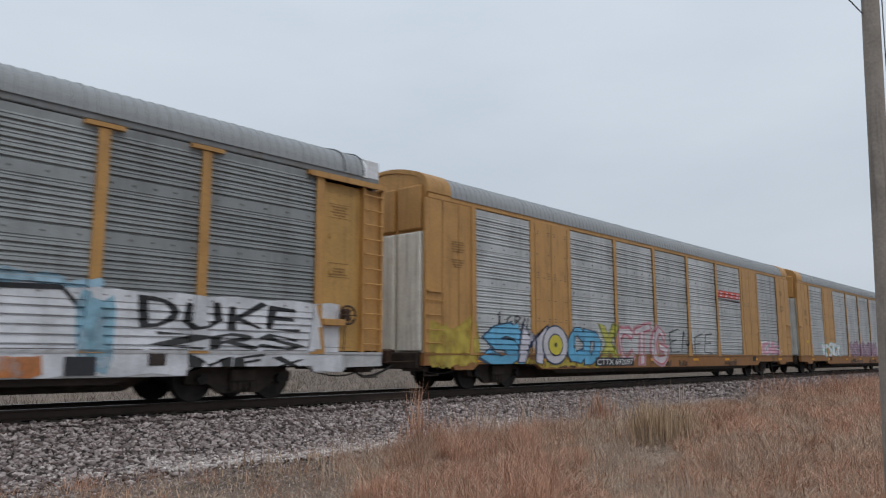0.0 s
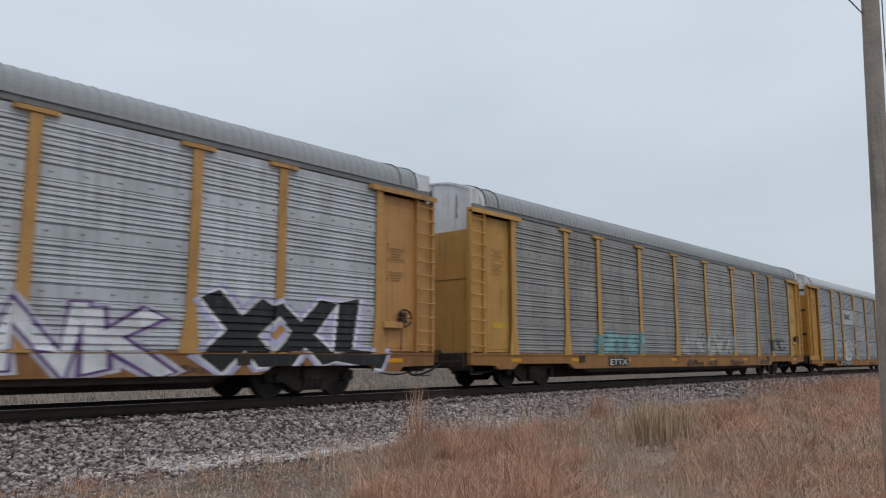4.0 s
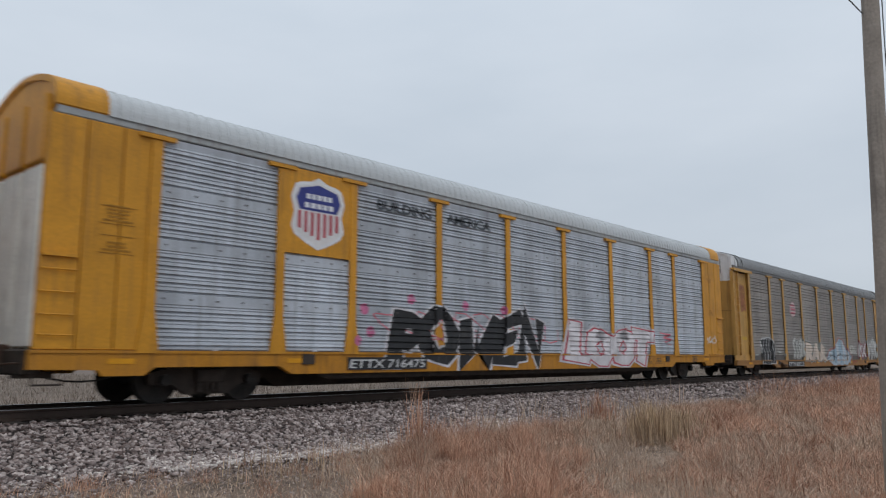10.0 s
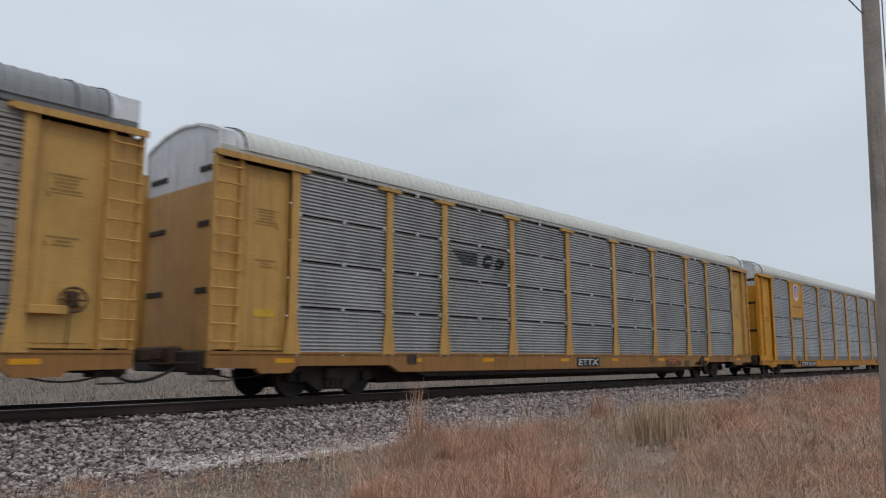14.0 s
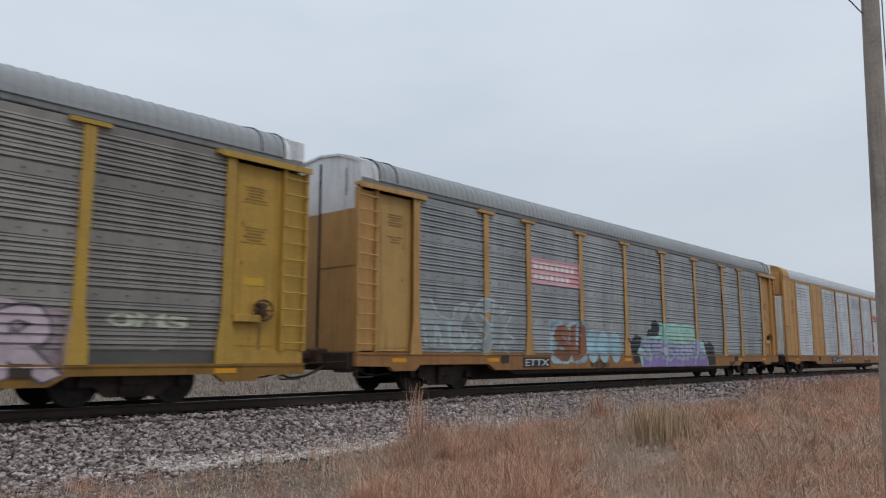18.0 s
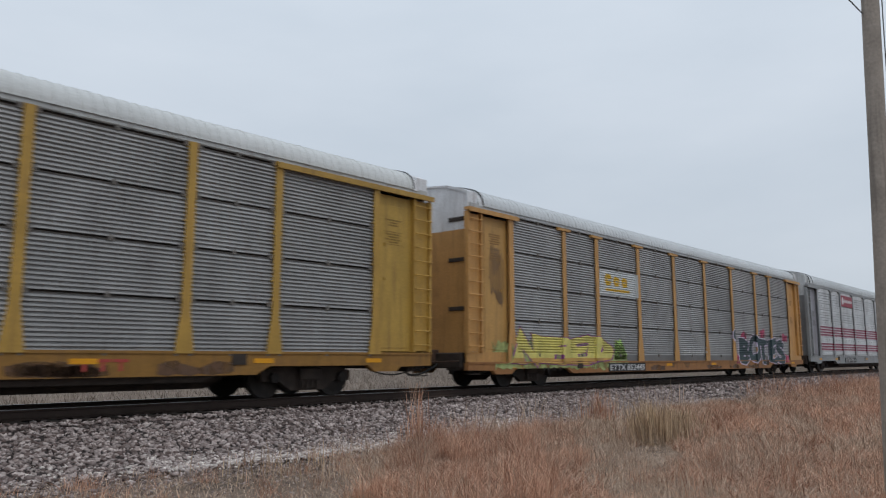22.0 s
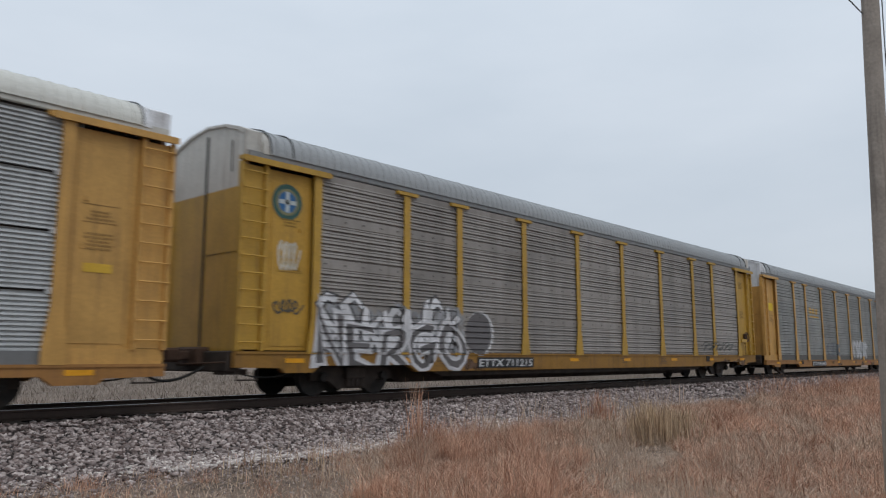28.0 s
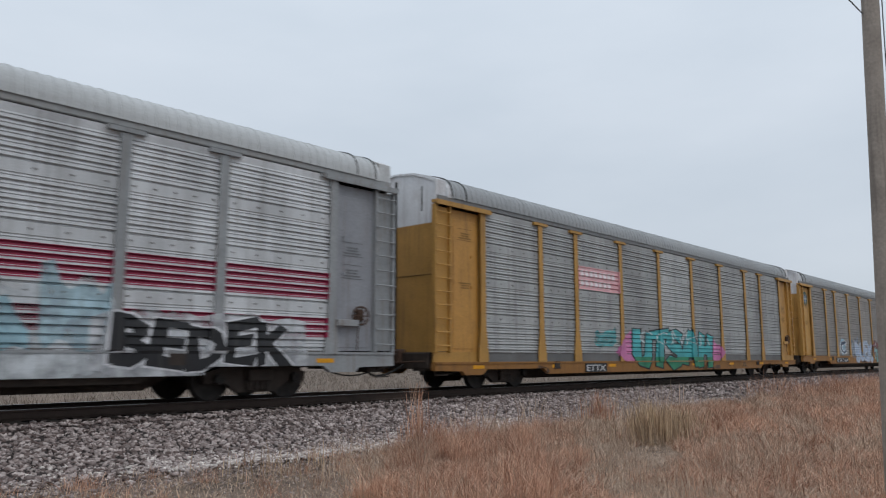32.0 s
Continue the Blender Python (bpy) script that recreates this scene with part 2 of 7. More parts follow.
def screen_mesh(kind, width, strip):
    def build():
        bm = bmesh.new()
        line = PROFILE["strips" if kind == "strips" else "lapped"][strip]
        half = width / 2
        for (z0, d0), (z1, d1) in zip(line, line[1:]):
            v = [bm.verts.new(c) for c in ((-half, d0 - FACE, z0), (half, d0 - FACE, z0), (half, d1 - FACE, z1), (-half, d1 - FACE, z1))]
            bm.faces.new(v)
        bmesh.ops.remove_doubles(bm, verts=bm.verts[:], dist=1e-5)
        rim = [e for e in bm.edges if e.is_boundary]
        made = bmesh.ops.extrude_edge_only(bm, edges=rim)
        for v in made["geom"]:
            if isinstance(v, bmesh.types.BMVert):
                v.co.y = -FACE + 0.07
        if kind != "strips":
            plain = len(bm.faces)
            # a dark slit over the sill, and bolt heads along the laps
            box(bm, -half + 0.22, -0.06, -FACE - 0.010, -FACE + 0.05, 0.944, 0.972)
            box(bm, 0.06, half - 0.22, -FACE - 0.010, -FACE + 0.05, 0.944, 0.972)
            for z in (BOTTOM + 0.06 + 0.74 * g + 0.215 * (g - 1) + 0.11 for g in (1, 2, 3)):
                for i in range(5):
                    x = -half + width * (i + 0.5) / 5
                    box(bm, x - 0.022, x + 0.022, -FACE - 0.022, -FACE, z - 0.013, z + 0.013)
            bm.faces.ensure_lookup_table()
            for f in bm.faces[plain:]:
                f.material_index = 1
        return mesh_of("panel", bm, [M_STRIP if kind == "strips" else M_SCREEN, M_BOLT])
    return cached(("screen", kind, round(width, 2), strip), build)


def post_mesh(foot, top, capped=True):
    def build():
        bm = bmesh.new()
        w, b = (0.104, 0.198) if capped else (0.088, 0.180)
        prism(bm, [(-b, foot), (b, foot), (b, 1.00), (w, top), (w, 4.66), (-w, 4.66), (-w, top), (-b, 1.00)], -1.560, -1.540)
        box(bm, -0.012, 0.012, -1.54, -1.40, 0.92, 4.70)
        if capped:
            box(bm, -0.345, 0.345, -1.590, -1.50, 4.675, 4.752)
        else:
            box(bm, -w, w, -1.56, -1.50, 4.66, 4.78)
            for z in (1.35, 1.95, 2.32, 2.90, 3.28, 3.85, 4.24):
                box(bm, -w - 0.020, w + 0.020, -1.552, -1.52, z, z + 0.035)
        return mesh_of("post", bm, M_PAINT)
    return cached(("post", foot, top, capped), build)


def arch(inset=0.0, lift=0.0, line=EAVE):
    right = [(y - (inset if y > 0 else 0), z + lift) for y, z in line]
    return [(-y, z) for y, z in right] + [(y, z) for y, z in right[::-1][1:]]


def rounded(line, steps=4):
    """Half an arch from eave to crown, smoothed through its corners."""
    pts = [Vector(p) for p in line]
    pts = [pts[0] * 2 - pts[1]] + pts + [Vector((-pts[-2].x, pts[-2].y))]
    out = []
    for a, b, c, d in zip(pts, pts[1:], pts[2:], pts[3:]):
        for k in range(steps):
            t = k / steps
            out.append(0.5 * (2 * b + (c - a) * t + (2 * a - 5 * b + 4 * c - d) * t * t + (3 * b - a - 3 * c + d) * t ** 3))
    return [(p.x, p.y) for p in out] + [tuple(line[-1])]


def roof_mesh(reach, line):
    """Curved roof sheets with narrow raised ribs across and a flat lap every seventh rib."""
    def build():
        bm = bmesh.new()
        outline = [Vector(p) for p in arch(line=rounded(line))]
        normals = []
        for i in range(len(outline)):
            way = (outline[min(i + 1, len(outline) - 1)] - outline[max(i - 1, 0)]).normalized()
            normals.append(Vector((-way.y, way.x)))
        stations, x, n = [], -reach, 0
        while x < reach:
            up = 0.016 if n % 7 == 0 else 0.011
            stations += [(x, 0.0), (x + 0.172, 0.0), (x + 0.176, up), (x + 0.208, up)]
            x += 0.215
            n += 1
        stations = [q for q in stations if q[0] < reach] + [(reach, 0.0)]
        rows = [[bm.verts.new((x, p.x + k.x * up, p.y + k.y * up)) for p, k in zip(outline, normals)] for x, up in stations]
        for a, b in zip(rows, rows[1:]):
            for i in range(len(outline) - 1):
                bm.faces.new((a[i], b[i], b[i + 1], a[i + 1]))
        bmesh.ops.recalc_face_normals(bm, faces=bm.faces[:])
        return mesh_of("roof", bm, M_ROOF)
    return cached(("roof", reach, line), build)


def cap_mesh(x0, x1, style):
    """The hood over the end of the roof: gabled over flat doors, rounded over plated ends."""
    def build():
        bm = bmesh.new()
        if style == "round":
            outer, inner = arch(0.0, 0.03, rounded(EAVE, 3)), arch(0.10, -0.06, rounded(EAVE, 3))
        else:
            z = 5.32 if style == "tall" else 5.21
            half = [(1.46, 4.77), (1.46, z), (1.22, z + 0.11), (0.70, z + 0.265)]
            outer = [(-y, h) for y, h in half] + [(0, z + 0.34)] + half[::-1]
            inner = [(y * 0.94, h - 0.05) for y, h in outer]
        prism(bm, outer + inner[::-1], x0, x1, "x")
        return mesh_of("roof_hood", bm, M_PAINT)
    return cached(("cap", x0, x1, style), build)


def seam_mesh(x, line):
    def build():
        bm = bmesh.new()
        pts = [(x, y * 1.004, z + 0.022) for y, z in arch(line=rounded(line, 2))]
        tube(bm, pts, 0.014, 5)
        return mesh_of("roof_strap", bm, M_RUBBER)
    return cached(("seam", x, line), build)


def bulkhead_mesh(s, line):
    """The plate that closes the roof behind the hood."""
    def build():
        bm = bmesh.new()
        a, b = sorted((s * 12.95, s * 13.12))
        prism(bm, arch(0.012, -0.012, rounded(line, 2)), a, b, "x")
        return mesh_of("roof_bulkhead", bm, M_PAINT)
    return cached(("bulkhead", s, line), build)


def sill_mesh(side, drop, mat):
    def build():
        bm = bmesh.new()
        half = [(13.6, 0.64), (12.55, 0.62), (12.45, 0.52), (11.75, 0.52), (11.55, 0.66), (8.95, 0.66), (8.65, 0.50)]
        half = [(x, z - drop * 0.6) for x, z in half]
        outline = half + [(-x, z) for x, z in half[::-1]] + [(-13.6, 0.92 - drop), (13.6, 0.92 - drop)]
        y = (-1.528, -1.40) if side < 0 else (1.40, 1.528)
        prism(bm, outline, *y)
        lip = (-1.55, -1.44) if side < 0 else (1.44, 1.55)
        box(bm, -13.6, 13.6, lip[0], lip[1], 0.895 - drop, 0.945 - drop)
        return mesh_of("side_sill", bm, mat)
    return cached(("sill", side, drop, mat.name), build)


def underframe_mesh():
    def build():
        bm = bmesh.new()
        outline = [(-13.3, 0.95), (-13.3, 0.62), (-9.0, 0.60), (-8.2, 0.22), (8.2, 0.22), (9.0, 0.60), (13.3, 0.62), (13.3, 0.95)]
        prism(bm, outline, -0.42, 0.42)
        box(bm, -13.5, 13.5, -1.40, 1.40, 0.86, 0.94)
        for i in range(11):
            x = -7.5 + i * 1.5
            prism(bm, [(x - 0.06, 0.88), (x - 0.06, 0.55), (x + 0.06, 0.55), (x + 0.06, 0.88)], -1.38, 1.38)
        prism(bm, [(-8.1, 0.56), (-7.6, 0.38), (7.6, 0.38), (8.1, 0.56)], -1.36, -1.30)
        prism(bm, [(-8.1, 0.56), (-7.6, 0.38), (7.6, 0.38), (8.1, 0.56)], 1.30, 1.36)
        return mesh_of("underframe", bm, M_UNDER)
    return cached("underframe", build)


def truck_frame_mesh():
    def build():
        bm = bmesh.new()
        outline = [(-1.16, 0.34), (-1.18, 0.54), (-0.80, 0.64), (-0.30, 0.70), (0.30, 0.70), (0.80, 0.64), (1.18, 0.54), (1.16, 0.34), (0.72, 0.34), (0.44, 0.15), (-0.44, 0.15), (-0.72, 0.34)]
        for y in (-1.06, 0.92):
            prism(bm, outline, y, y + 0.14)
        box(bm, -0.28, 0.28, -1.2, 1.2, 0.36, 0.62, 0.03)
        for y in (-1.12, 1.12):
            for x in (-0.2, -0.07, 0.07, 0.2):
                rod(bm, (x, y, 0.20), (x, y, 0.46), 0.055, 8)
        box(bm, -1.3, 1.3, -0.78, -0.70, 0.30, 0.38)
        box(bm, -1.3, 1.3, 0.70, 0.78, 0.30, 0.38)
        return mesh_of("truck_frame", bm, M_UNDER)
    return cached("truck", build)


def wheelset_mesh():
    def build():
        bm = bmesh.new()
        for s in (-1, 1):
            rod(bm, (0, s * 0.690, 0), (0, s * 0.722, 0), 0.445, 28)
            rod(bm, (0, s * 0.722, 0), (0, s * 0.815, 0), 0.420, 28)
            rod(bm, (0, s * 0.815, 0), (0, s * 0.830, 0), 0.340, 24, 0.20)
            rod(bm, (0, s * 0.83, 0), (0, s * 1.16, 0), 0.105, 12)
            for i in range(3):
                a = i * 2.0944
                rod(bm, (0.06 * math.cos(a), s * 1.16, 0.06 * math.sin(a)), (0.06 * math.cos(a), s * 1.178, 0.06 * math.sin(a)), 0.02, 6)
        rod(bm, (0, -0.7, 0), (0, 0.7, 0), 0.09, 10)
        return mesh_of("wheelset", bm, M_WHEEL)
    return cached("wheelset", build)


def coupler_mesh(s):
    def build():
        bm = bmesh.new()
        a, b = sorted((s * 13.2, s * 14.12))
        box(bm, a, b, -0.12, 0.12, 0.78, 0.96, 0.03)
        a, b = sorted((s * 13.98, s * 14.29))
        box(bm, a, b, -0.24, 0.10, 0.74, 1.02, 0.05)
        a, b = sorted((s * 13.45, s * 13.75))
        box(bm, a, b, -0.42, 0.42, 0.66, 1.04, 0.04)
        rod(bm, (s * 13.66, -1.25, 0.74), (s * 13.9, -0.2, 0.70), 0.016)
        return mesh_of("coupler", bm, M_RUST)
    return cached(("coupler", s), build)


def hose_mesh(s):
    def build():
        bm = bmesh.new()
        pts = []
        for i in range(9):
            f = i / 8
            pts.append((s * (13.5 + 0.8 * f), -0.50 + 0.30 * f, 0.72 - 0.34 * math.sin(math.pi / 2 * f)))
        tube(bm, pts, 0.030, 7)
        return mesh_of("air_hose", bm, M_RUBBER)
    return cached(("hose", s), build)


def lever_mesh(s):
    """The bent uncoupling lever under the sill's end."""
    def build():
        bm = bmesh.new()
        tube(bm, [(s * (11.9 + 1.5 * i / 6), -1.15, 0.56 - 0.13 * math.sin(math.pi * i / 6)) for i in range(7)], 0.018, 6)
        return mesh_of("uncoupling_lever", bm, M_RUBBER)
    return cached(("lever", s), build)


def stirrup_mesh(s):
    """A bent step iron below the ladder."""
    def build():
        bm = bmesh.new()
        tube(bm, [(s * 13.05, -1.46, 0.66), (s * 13.05, -1.46, 0.40), (s * 13.52, -1.46, 0.40), (s * 13.52, -1.46, 0.66)], 0.020, 6)
        return mesh_of("stirrup_step", bm, M_UNDER)
    return cached(("stirrup", s), build)


def end_sill_mesh(s):
    """The dark boxed end sill with draft gear."""
    def build():
        bm = bmesh.new()
        a, b = sorted((s * 13.30, s * 13.62))
        box(bm, a, b, -1.30, 1.30, 0.55, 0.96, 0.03)
        a, b = sorted((s * 13.10, s * 13.60))
        box(bm, a, b, -1.20, -0.78, 0.50, 0.60)
        return mesh_of("end_sill", bm, M_UNDER)
    return cached(("end_sill", s), build)


def brake_wheel_mesh():
    """The hand brake's wheel with its column."""
    def build():
        bm = bmesh.new()
        r, n = 0.20, 14
        ring = [(12.55 + r * math.cos(2 * math.pi * i / n), -1.56 - 0.03 * math.cos(2 * math.pi * i / n), 1.74 + r * math.sin(2 * math.pi * i / n)) for i in range(n + 1)]
        tube(bm, ring, 0.022, 6)
        for i in range(4):
            a = math.pi * i / 4
            rod(bm, (12.55 - r * math.cos(a), -1.56, 1.74 - r * math.sin(a)), (12.55 + r * math.cos(a), -1.56, 1.74 + r * math.sin(a)), 0.012)
        box(bm, 12.46, 12.64, -1.55, -1.44, 1.62, 1.88, 0.02)
        tube(bm, [(12.52, -1.50, 1.64), (12.52, -1.50, 1.35), (12.50, -1.50, 0.98)], 0.012, 6)
        return mesh_of("brake_wheel", bm, M_RUST)
    return cached("brake", build)


def brake_shelf_mesh():
    def build():
        bm = bmesh.new()
        box(bm, 11.86, 12.46, -1.60, -1.43, 1.50, 1.64, 0.01)
        return mesh_of("brake_shelf", bm, M_PAINT)
    return cached("brake_shelf", build)


def plate_mesh(key, x0, x1, y0, y1, z0, z1, mat, bevel=0.0):
    def build():
        bm = bmesh.new()
        a, b = sorted((x0, x1))
        box(bm, a, b, y0, y1, z0, z1, bevel)
        return mesh_of(key, bm, mat)
    return cached((key, x0, x1, y0, y1, z0, z1), build)


def rung_mesh(s):
    def build():
        bm = bmesh.new()
        tube(bm, [(s * 13.02, -1.50, 0), (s * 13.02, -1.575, 0), (s * 13.57, -1.575, 0), (s * 13.57, -1.50, 0)], 0.016, 6)
        return mesh_of("rung", bm, M_PAINT)
    return cached(("rung", s), build)


def ladder_mesh(s):
    def build():
        bm = bmesh.new()
        a, b = sorted((s * 13.02, s * 13.56))
        box(bm, a, b, -1.47, -1.44, 0.98, 4.62)
        return mesh_of("ladder", bm, M_PAINT)
    return cached(("ladder", s), build)


def stile_mesh():
    def build():
        bm = bmesh.new()
        box(bm, -0.04, 0.04, -1.545, -1.40, 0.95, 4.66, 0.006)
        return mesh_of("stile", bm, M_PAINT)
    return cached("stile", build)


def door_mesh(s):
    def build():
        bm = bmesh.new()
        a, b = sorted((s * 11.80, s * 12.99))
        box(bm, a, b, -1.430, -1.38, 0.97, 4.62)
        a, b = sorted((s * 11.93, s * 12.82))
        box(bm, a, b, -1.442, -1.43, 1.05, 4.38, 0.004)
        box(bm, s * 12.1 - 0.02, s * 12.1 + 0.02, -1.47, -1.43, 2.6, 2.68)
        box(bm, s * 12.1 - 0.02, s * 12.1 + 0.02, -1.47, -1.43, 3.4, 3.48)
        return mesh_of("side_door", bm, M_PAINT)
    return cached(("door", s), build)


def header_mesh(s, inner=11.45):
    def build():
        bm = bmesh.new()
        a, b = sorted((s * inner, s * 13.62))
        box(bm, a, b, -1.62, -1.42, 4.69, 4.765)
        box(bm, a, b, -1.62, -1.60, 4.645, 4.69)
        return mesh_of("header", bm, M_PAINT)
    return cached(("header", s, inner), build)


def solid_panel(car, paint, centre, width):
    """A plated bay: two sheets with a joint between, edge pipes that splay at the foot, and rows of bolts."""
    half = width / 2 + 0.10
    for a, b in ((-half, -0.012), (0.012, half)):
        put("solid_panel", plate_mesh("solid_panel", a, b, -1.535, -1.43, BOTTOM, 4.80, M_PAINT, 0.008), car, paint, (centre, 0, 0))

    for q in (-1, 1):
        def pipe():
            bm = bmesh.new()
            tube(bm, [(q * (half - 0.20), -1.536, 4.72), (q * (half - 0.20), -1.536, 1.62), (q * (half - 0.34), -1.536, 1.0)], 0.014, 6)
            return mesh_of("edge_pipe", bm, M_PAINT)
        put("edge_pipe", cached(("pipe", q, round(width, 2)), pipe), car, tuple(c * 0.62 for c in paint), (centre, 0, 0))

        def gusset():
            bm = bmesh.new()
            prism(bm, [(q * (half - 0.16), 1.60), (q * (half + 0.02), 1.60), (q * (half + 0.10), 0.96), (q * (half - 0.30), 0.96)], -1.548, -1.530)
            return mesh_of("gusset", bm, M_PAINT)
        put("gusset", cached(("gusset", q, round(width, 2)), gusset), car, paint, (centre, 0, 0))

    def bolts():
        bm = bmesh.new()
        for z, rows, middle in ((4.42, 2, False), (3.82, 1, False), (3.12, 3, True), (2.48, 1, False), (1.86, 2, True)):
            for sheet in (-1, 1):
                for x in (0.16, half - 0.34):
                    for r in range(rows):
                        box(bm, sheet * x - 0.045, sheet * x + 0.045, -1.545, -1.532, z + r * 0.075, z + r * 0.075 + 0.018)
                if middle:
                    x = sheet * (half - 0.18) / 2
                    box(bm, x - 0.05, x + 0.05, -1.545, -1.532, z + 0.01, z + 0.026)
        return mesh_of("bolt_row", bm, M_BOLT)
    tagged(put("bolt_row", cached(("bolts", round(width, 2)), bolts), car, None, (centre, 0, 0)), kind="stuff")


def smooth_end(car, s, paint):
    """A plated end bay: three pressed plates, and rungs under a short step."""
    for x0, x1 in ((11.78, 12.31), (12.33, 12.93), (12.95, 13.56)):
        last = put("end_panel", plate_mesh("end_panel", s * x0, s * x1, -1.53, -1.44, 0.95, 4.76, M_PAINT, 0.012), car, paint)
    for z in (1.18, 1.50, 1.86, 2.22):
        def build():
            bm = bmesh.new()
            tube(bm, [(s * 13.0, -1.52, 0), (s * 13.0, -1.575, 0), (s * 13.52, -1.575, 0), (s * 13.52, -1.52, 0)], 0.014, 6)
            return mesh_of("rung", bm, M_PAINT)
        put("rung", cached(("end_rung", s), build), last, paint, (0, 0, z))
    put("step", plate_mesh("step", s * 12.98, s * 13.54, -1.60, -1.52, 2.42, 2.47, M_PAINT), last, paint)


def end_door_mesh(s, part_of, style):
    """The closed end: lower and top part of the door leaves."""
    def build():
        bm = bmesh.new()
        level = 3.95 if style == "ribbed" else 4.22
        x0, x1 = sorted((s * 13.38, s * 13.46))
        if style == "ribbed":
            ring = [(y * 0.935, z - 0.07) for y, z in arch() if z > 4.9]
        else:
            z = 5.29 if style == "tall" else 5.18
            half = [(1.42, z), (1.20, z + 0.11), (0.68, z + 0.265)]
            ring = [(-y, h) for y, h in half] + [(0, z + 0.34)] + half[::-1]
        y = 1.42
        if part_of == "top":
            prism(bm, [(-y, level), *ring, (y, level)], x0, x1, "x")
        else:
            prism(bm, [(-y, 0.90), (-y, level), (y, level), (y, 0.90)], x0, x1, "x")
        return mesh_of("end_door", bm, M_PAINT)
    return cached(("end", s, part_of, style), build)


def end_rib_mesh(s, low):
    def build():
        bm = bmesh.new()
        a, b = sorted((s * 13.44, s * 13.56))
        box(bm, a, b, -0.40, 0.40, 0.98 if low else 4.00, 3.93 if low else 5.12, 0.03)
        return mesh_of("end_rib", bm, M_PAINT)
    return cached(("rib", s, low), build)


def end_trim_mesh(s):
    def build():
        bm = bmesh.new()
        a, b = sorted((s * 13.45, s * 13.475))
        box(bm, a, b, -0.035, 0.035, 1.05, 5.45)
        box(bm, a, b, -0.95, -0.93, 4.55, 5.20)
        box(bm, a, b, -1.40, -0.05, 2.90, 2.906)
        return mesh_of("door_seam", bm, M_RUBBER)
    return cached(("trim", s), build)


def slot_mesh(s, y0, y1):
    def build():
        bm = bmesh.new()
        a, b = sorted((s * 13.45, s * 13.49))
        box(bm, a, b, y0, y1, 0, 0.11, 0.01)
        return mesh_of("door_slot", bm, M_UNDER)
    return cached(("slot", s, y0), build)


def far_side(car, kind, screen, paint):
    """The side away from the field: its sheets, posts and end plates."""
    for n, strip in enumerate(PROFILE[kind]):
        def sheet():
            bm = bmesh.new()
            prism(bm, [(FACE - d, z) for z, d in strip] + [(1.42, strip[-1][0]), (1.42, strip[0][0])], -PANEL_END, PANEL_END, "x")
            return mesh_of("far_panel", bm, M_SCREEN)
        put("far_panel", cached(("far_panel", kind, n), sheet), car, screen)
    for x in LINES:
        put("far_post", plate_mesh("far_post", -0.085, 0.085, 1.40, 1.56, 0.93, 4.72, M_PAINT), car, paint, (x, 0, 0))
    for s in (-1, 1):
        put("far_end", plate_mesh("far_end", s * PANEL_END, s * 13.58, 1.40, 1.47, 0.95, 4.74, M_PAINT), car, paint)
        put("far_ladder", plate_mesh("far_ladder", s * 13.03, s * 13.57, 1.47, 1.53, 0.95, 4.70, M_PAINT), car, paint)


def clip_mesh():
    def build():
        bm = bmesh.new()
        for s in range(5):
            z = 0.93 + s * 0.957 - 0.02
            for x0, x1 in zip(LINES, LINES[1:]):
                for x in (x0 + 0.14, (x0 + x1) / 2, x1 - 0.14):
                    box(bm, x - 0.028, x + 0.028, -1.535, -1.48, z - 0.05, z + 0.05)
        return mesh_of("panel_clip", bm, M_PAINT)
    return cached("clips", build)


def chord_mesh(side):
    """The plate under the eave, with a thin lip along its foot."""
    def build():
        bm = bmesh.new()
        prism(bm, [(side * 1.515, 4.905), (side * 1.515, 4.785), (side * 1.50, 4.785), (side * 1.50, 4.77), (side * 1.46, 4.77), (side * 1.40, 4.785), (side * 1.40, 4.905)], -13.46, 13.46, "x")
        return mesh_of("top_chord", bm, M_PAINT)
    return cached(("chord", side), build)


def stencil_mesh(variant):
    """Blocks of small unreadable stencil lines."""
    def build():
        rng = random.Random(variant)
        bm = bmesh.new()
        if variant % 2 == 0:
            for z in (0.0, 0.30):
                box(bm, -0.30, 0.30, -0.003, 0, z, z + 0.012)
        for i in range(3 + variant % 3):
            w = rng.uniform(0.12, 0.26)
            x = -w
            while x < w:
                step = rng.uniform(0.03, 0.10)
                box(bm, x, min(x + step, w), -0.003, 0, 0.045 + i * 0.062, 0.080 + i * 0.062)
                x += step + 0.02
        return mesh_of("stencil", bm, M_MARK)
    return cached(("stencil", variant), build)


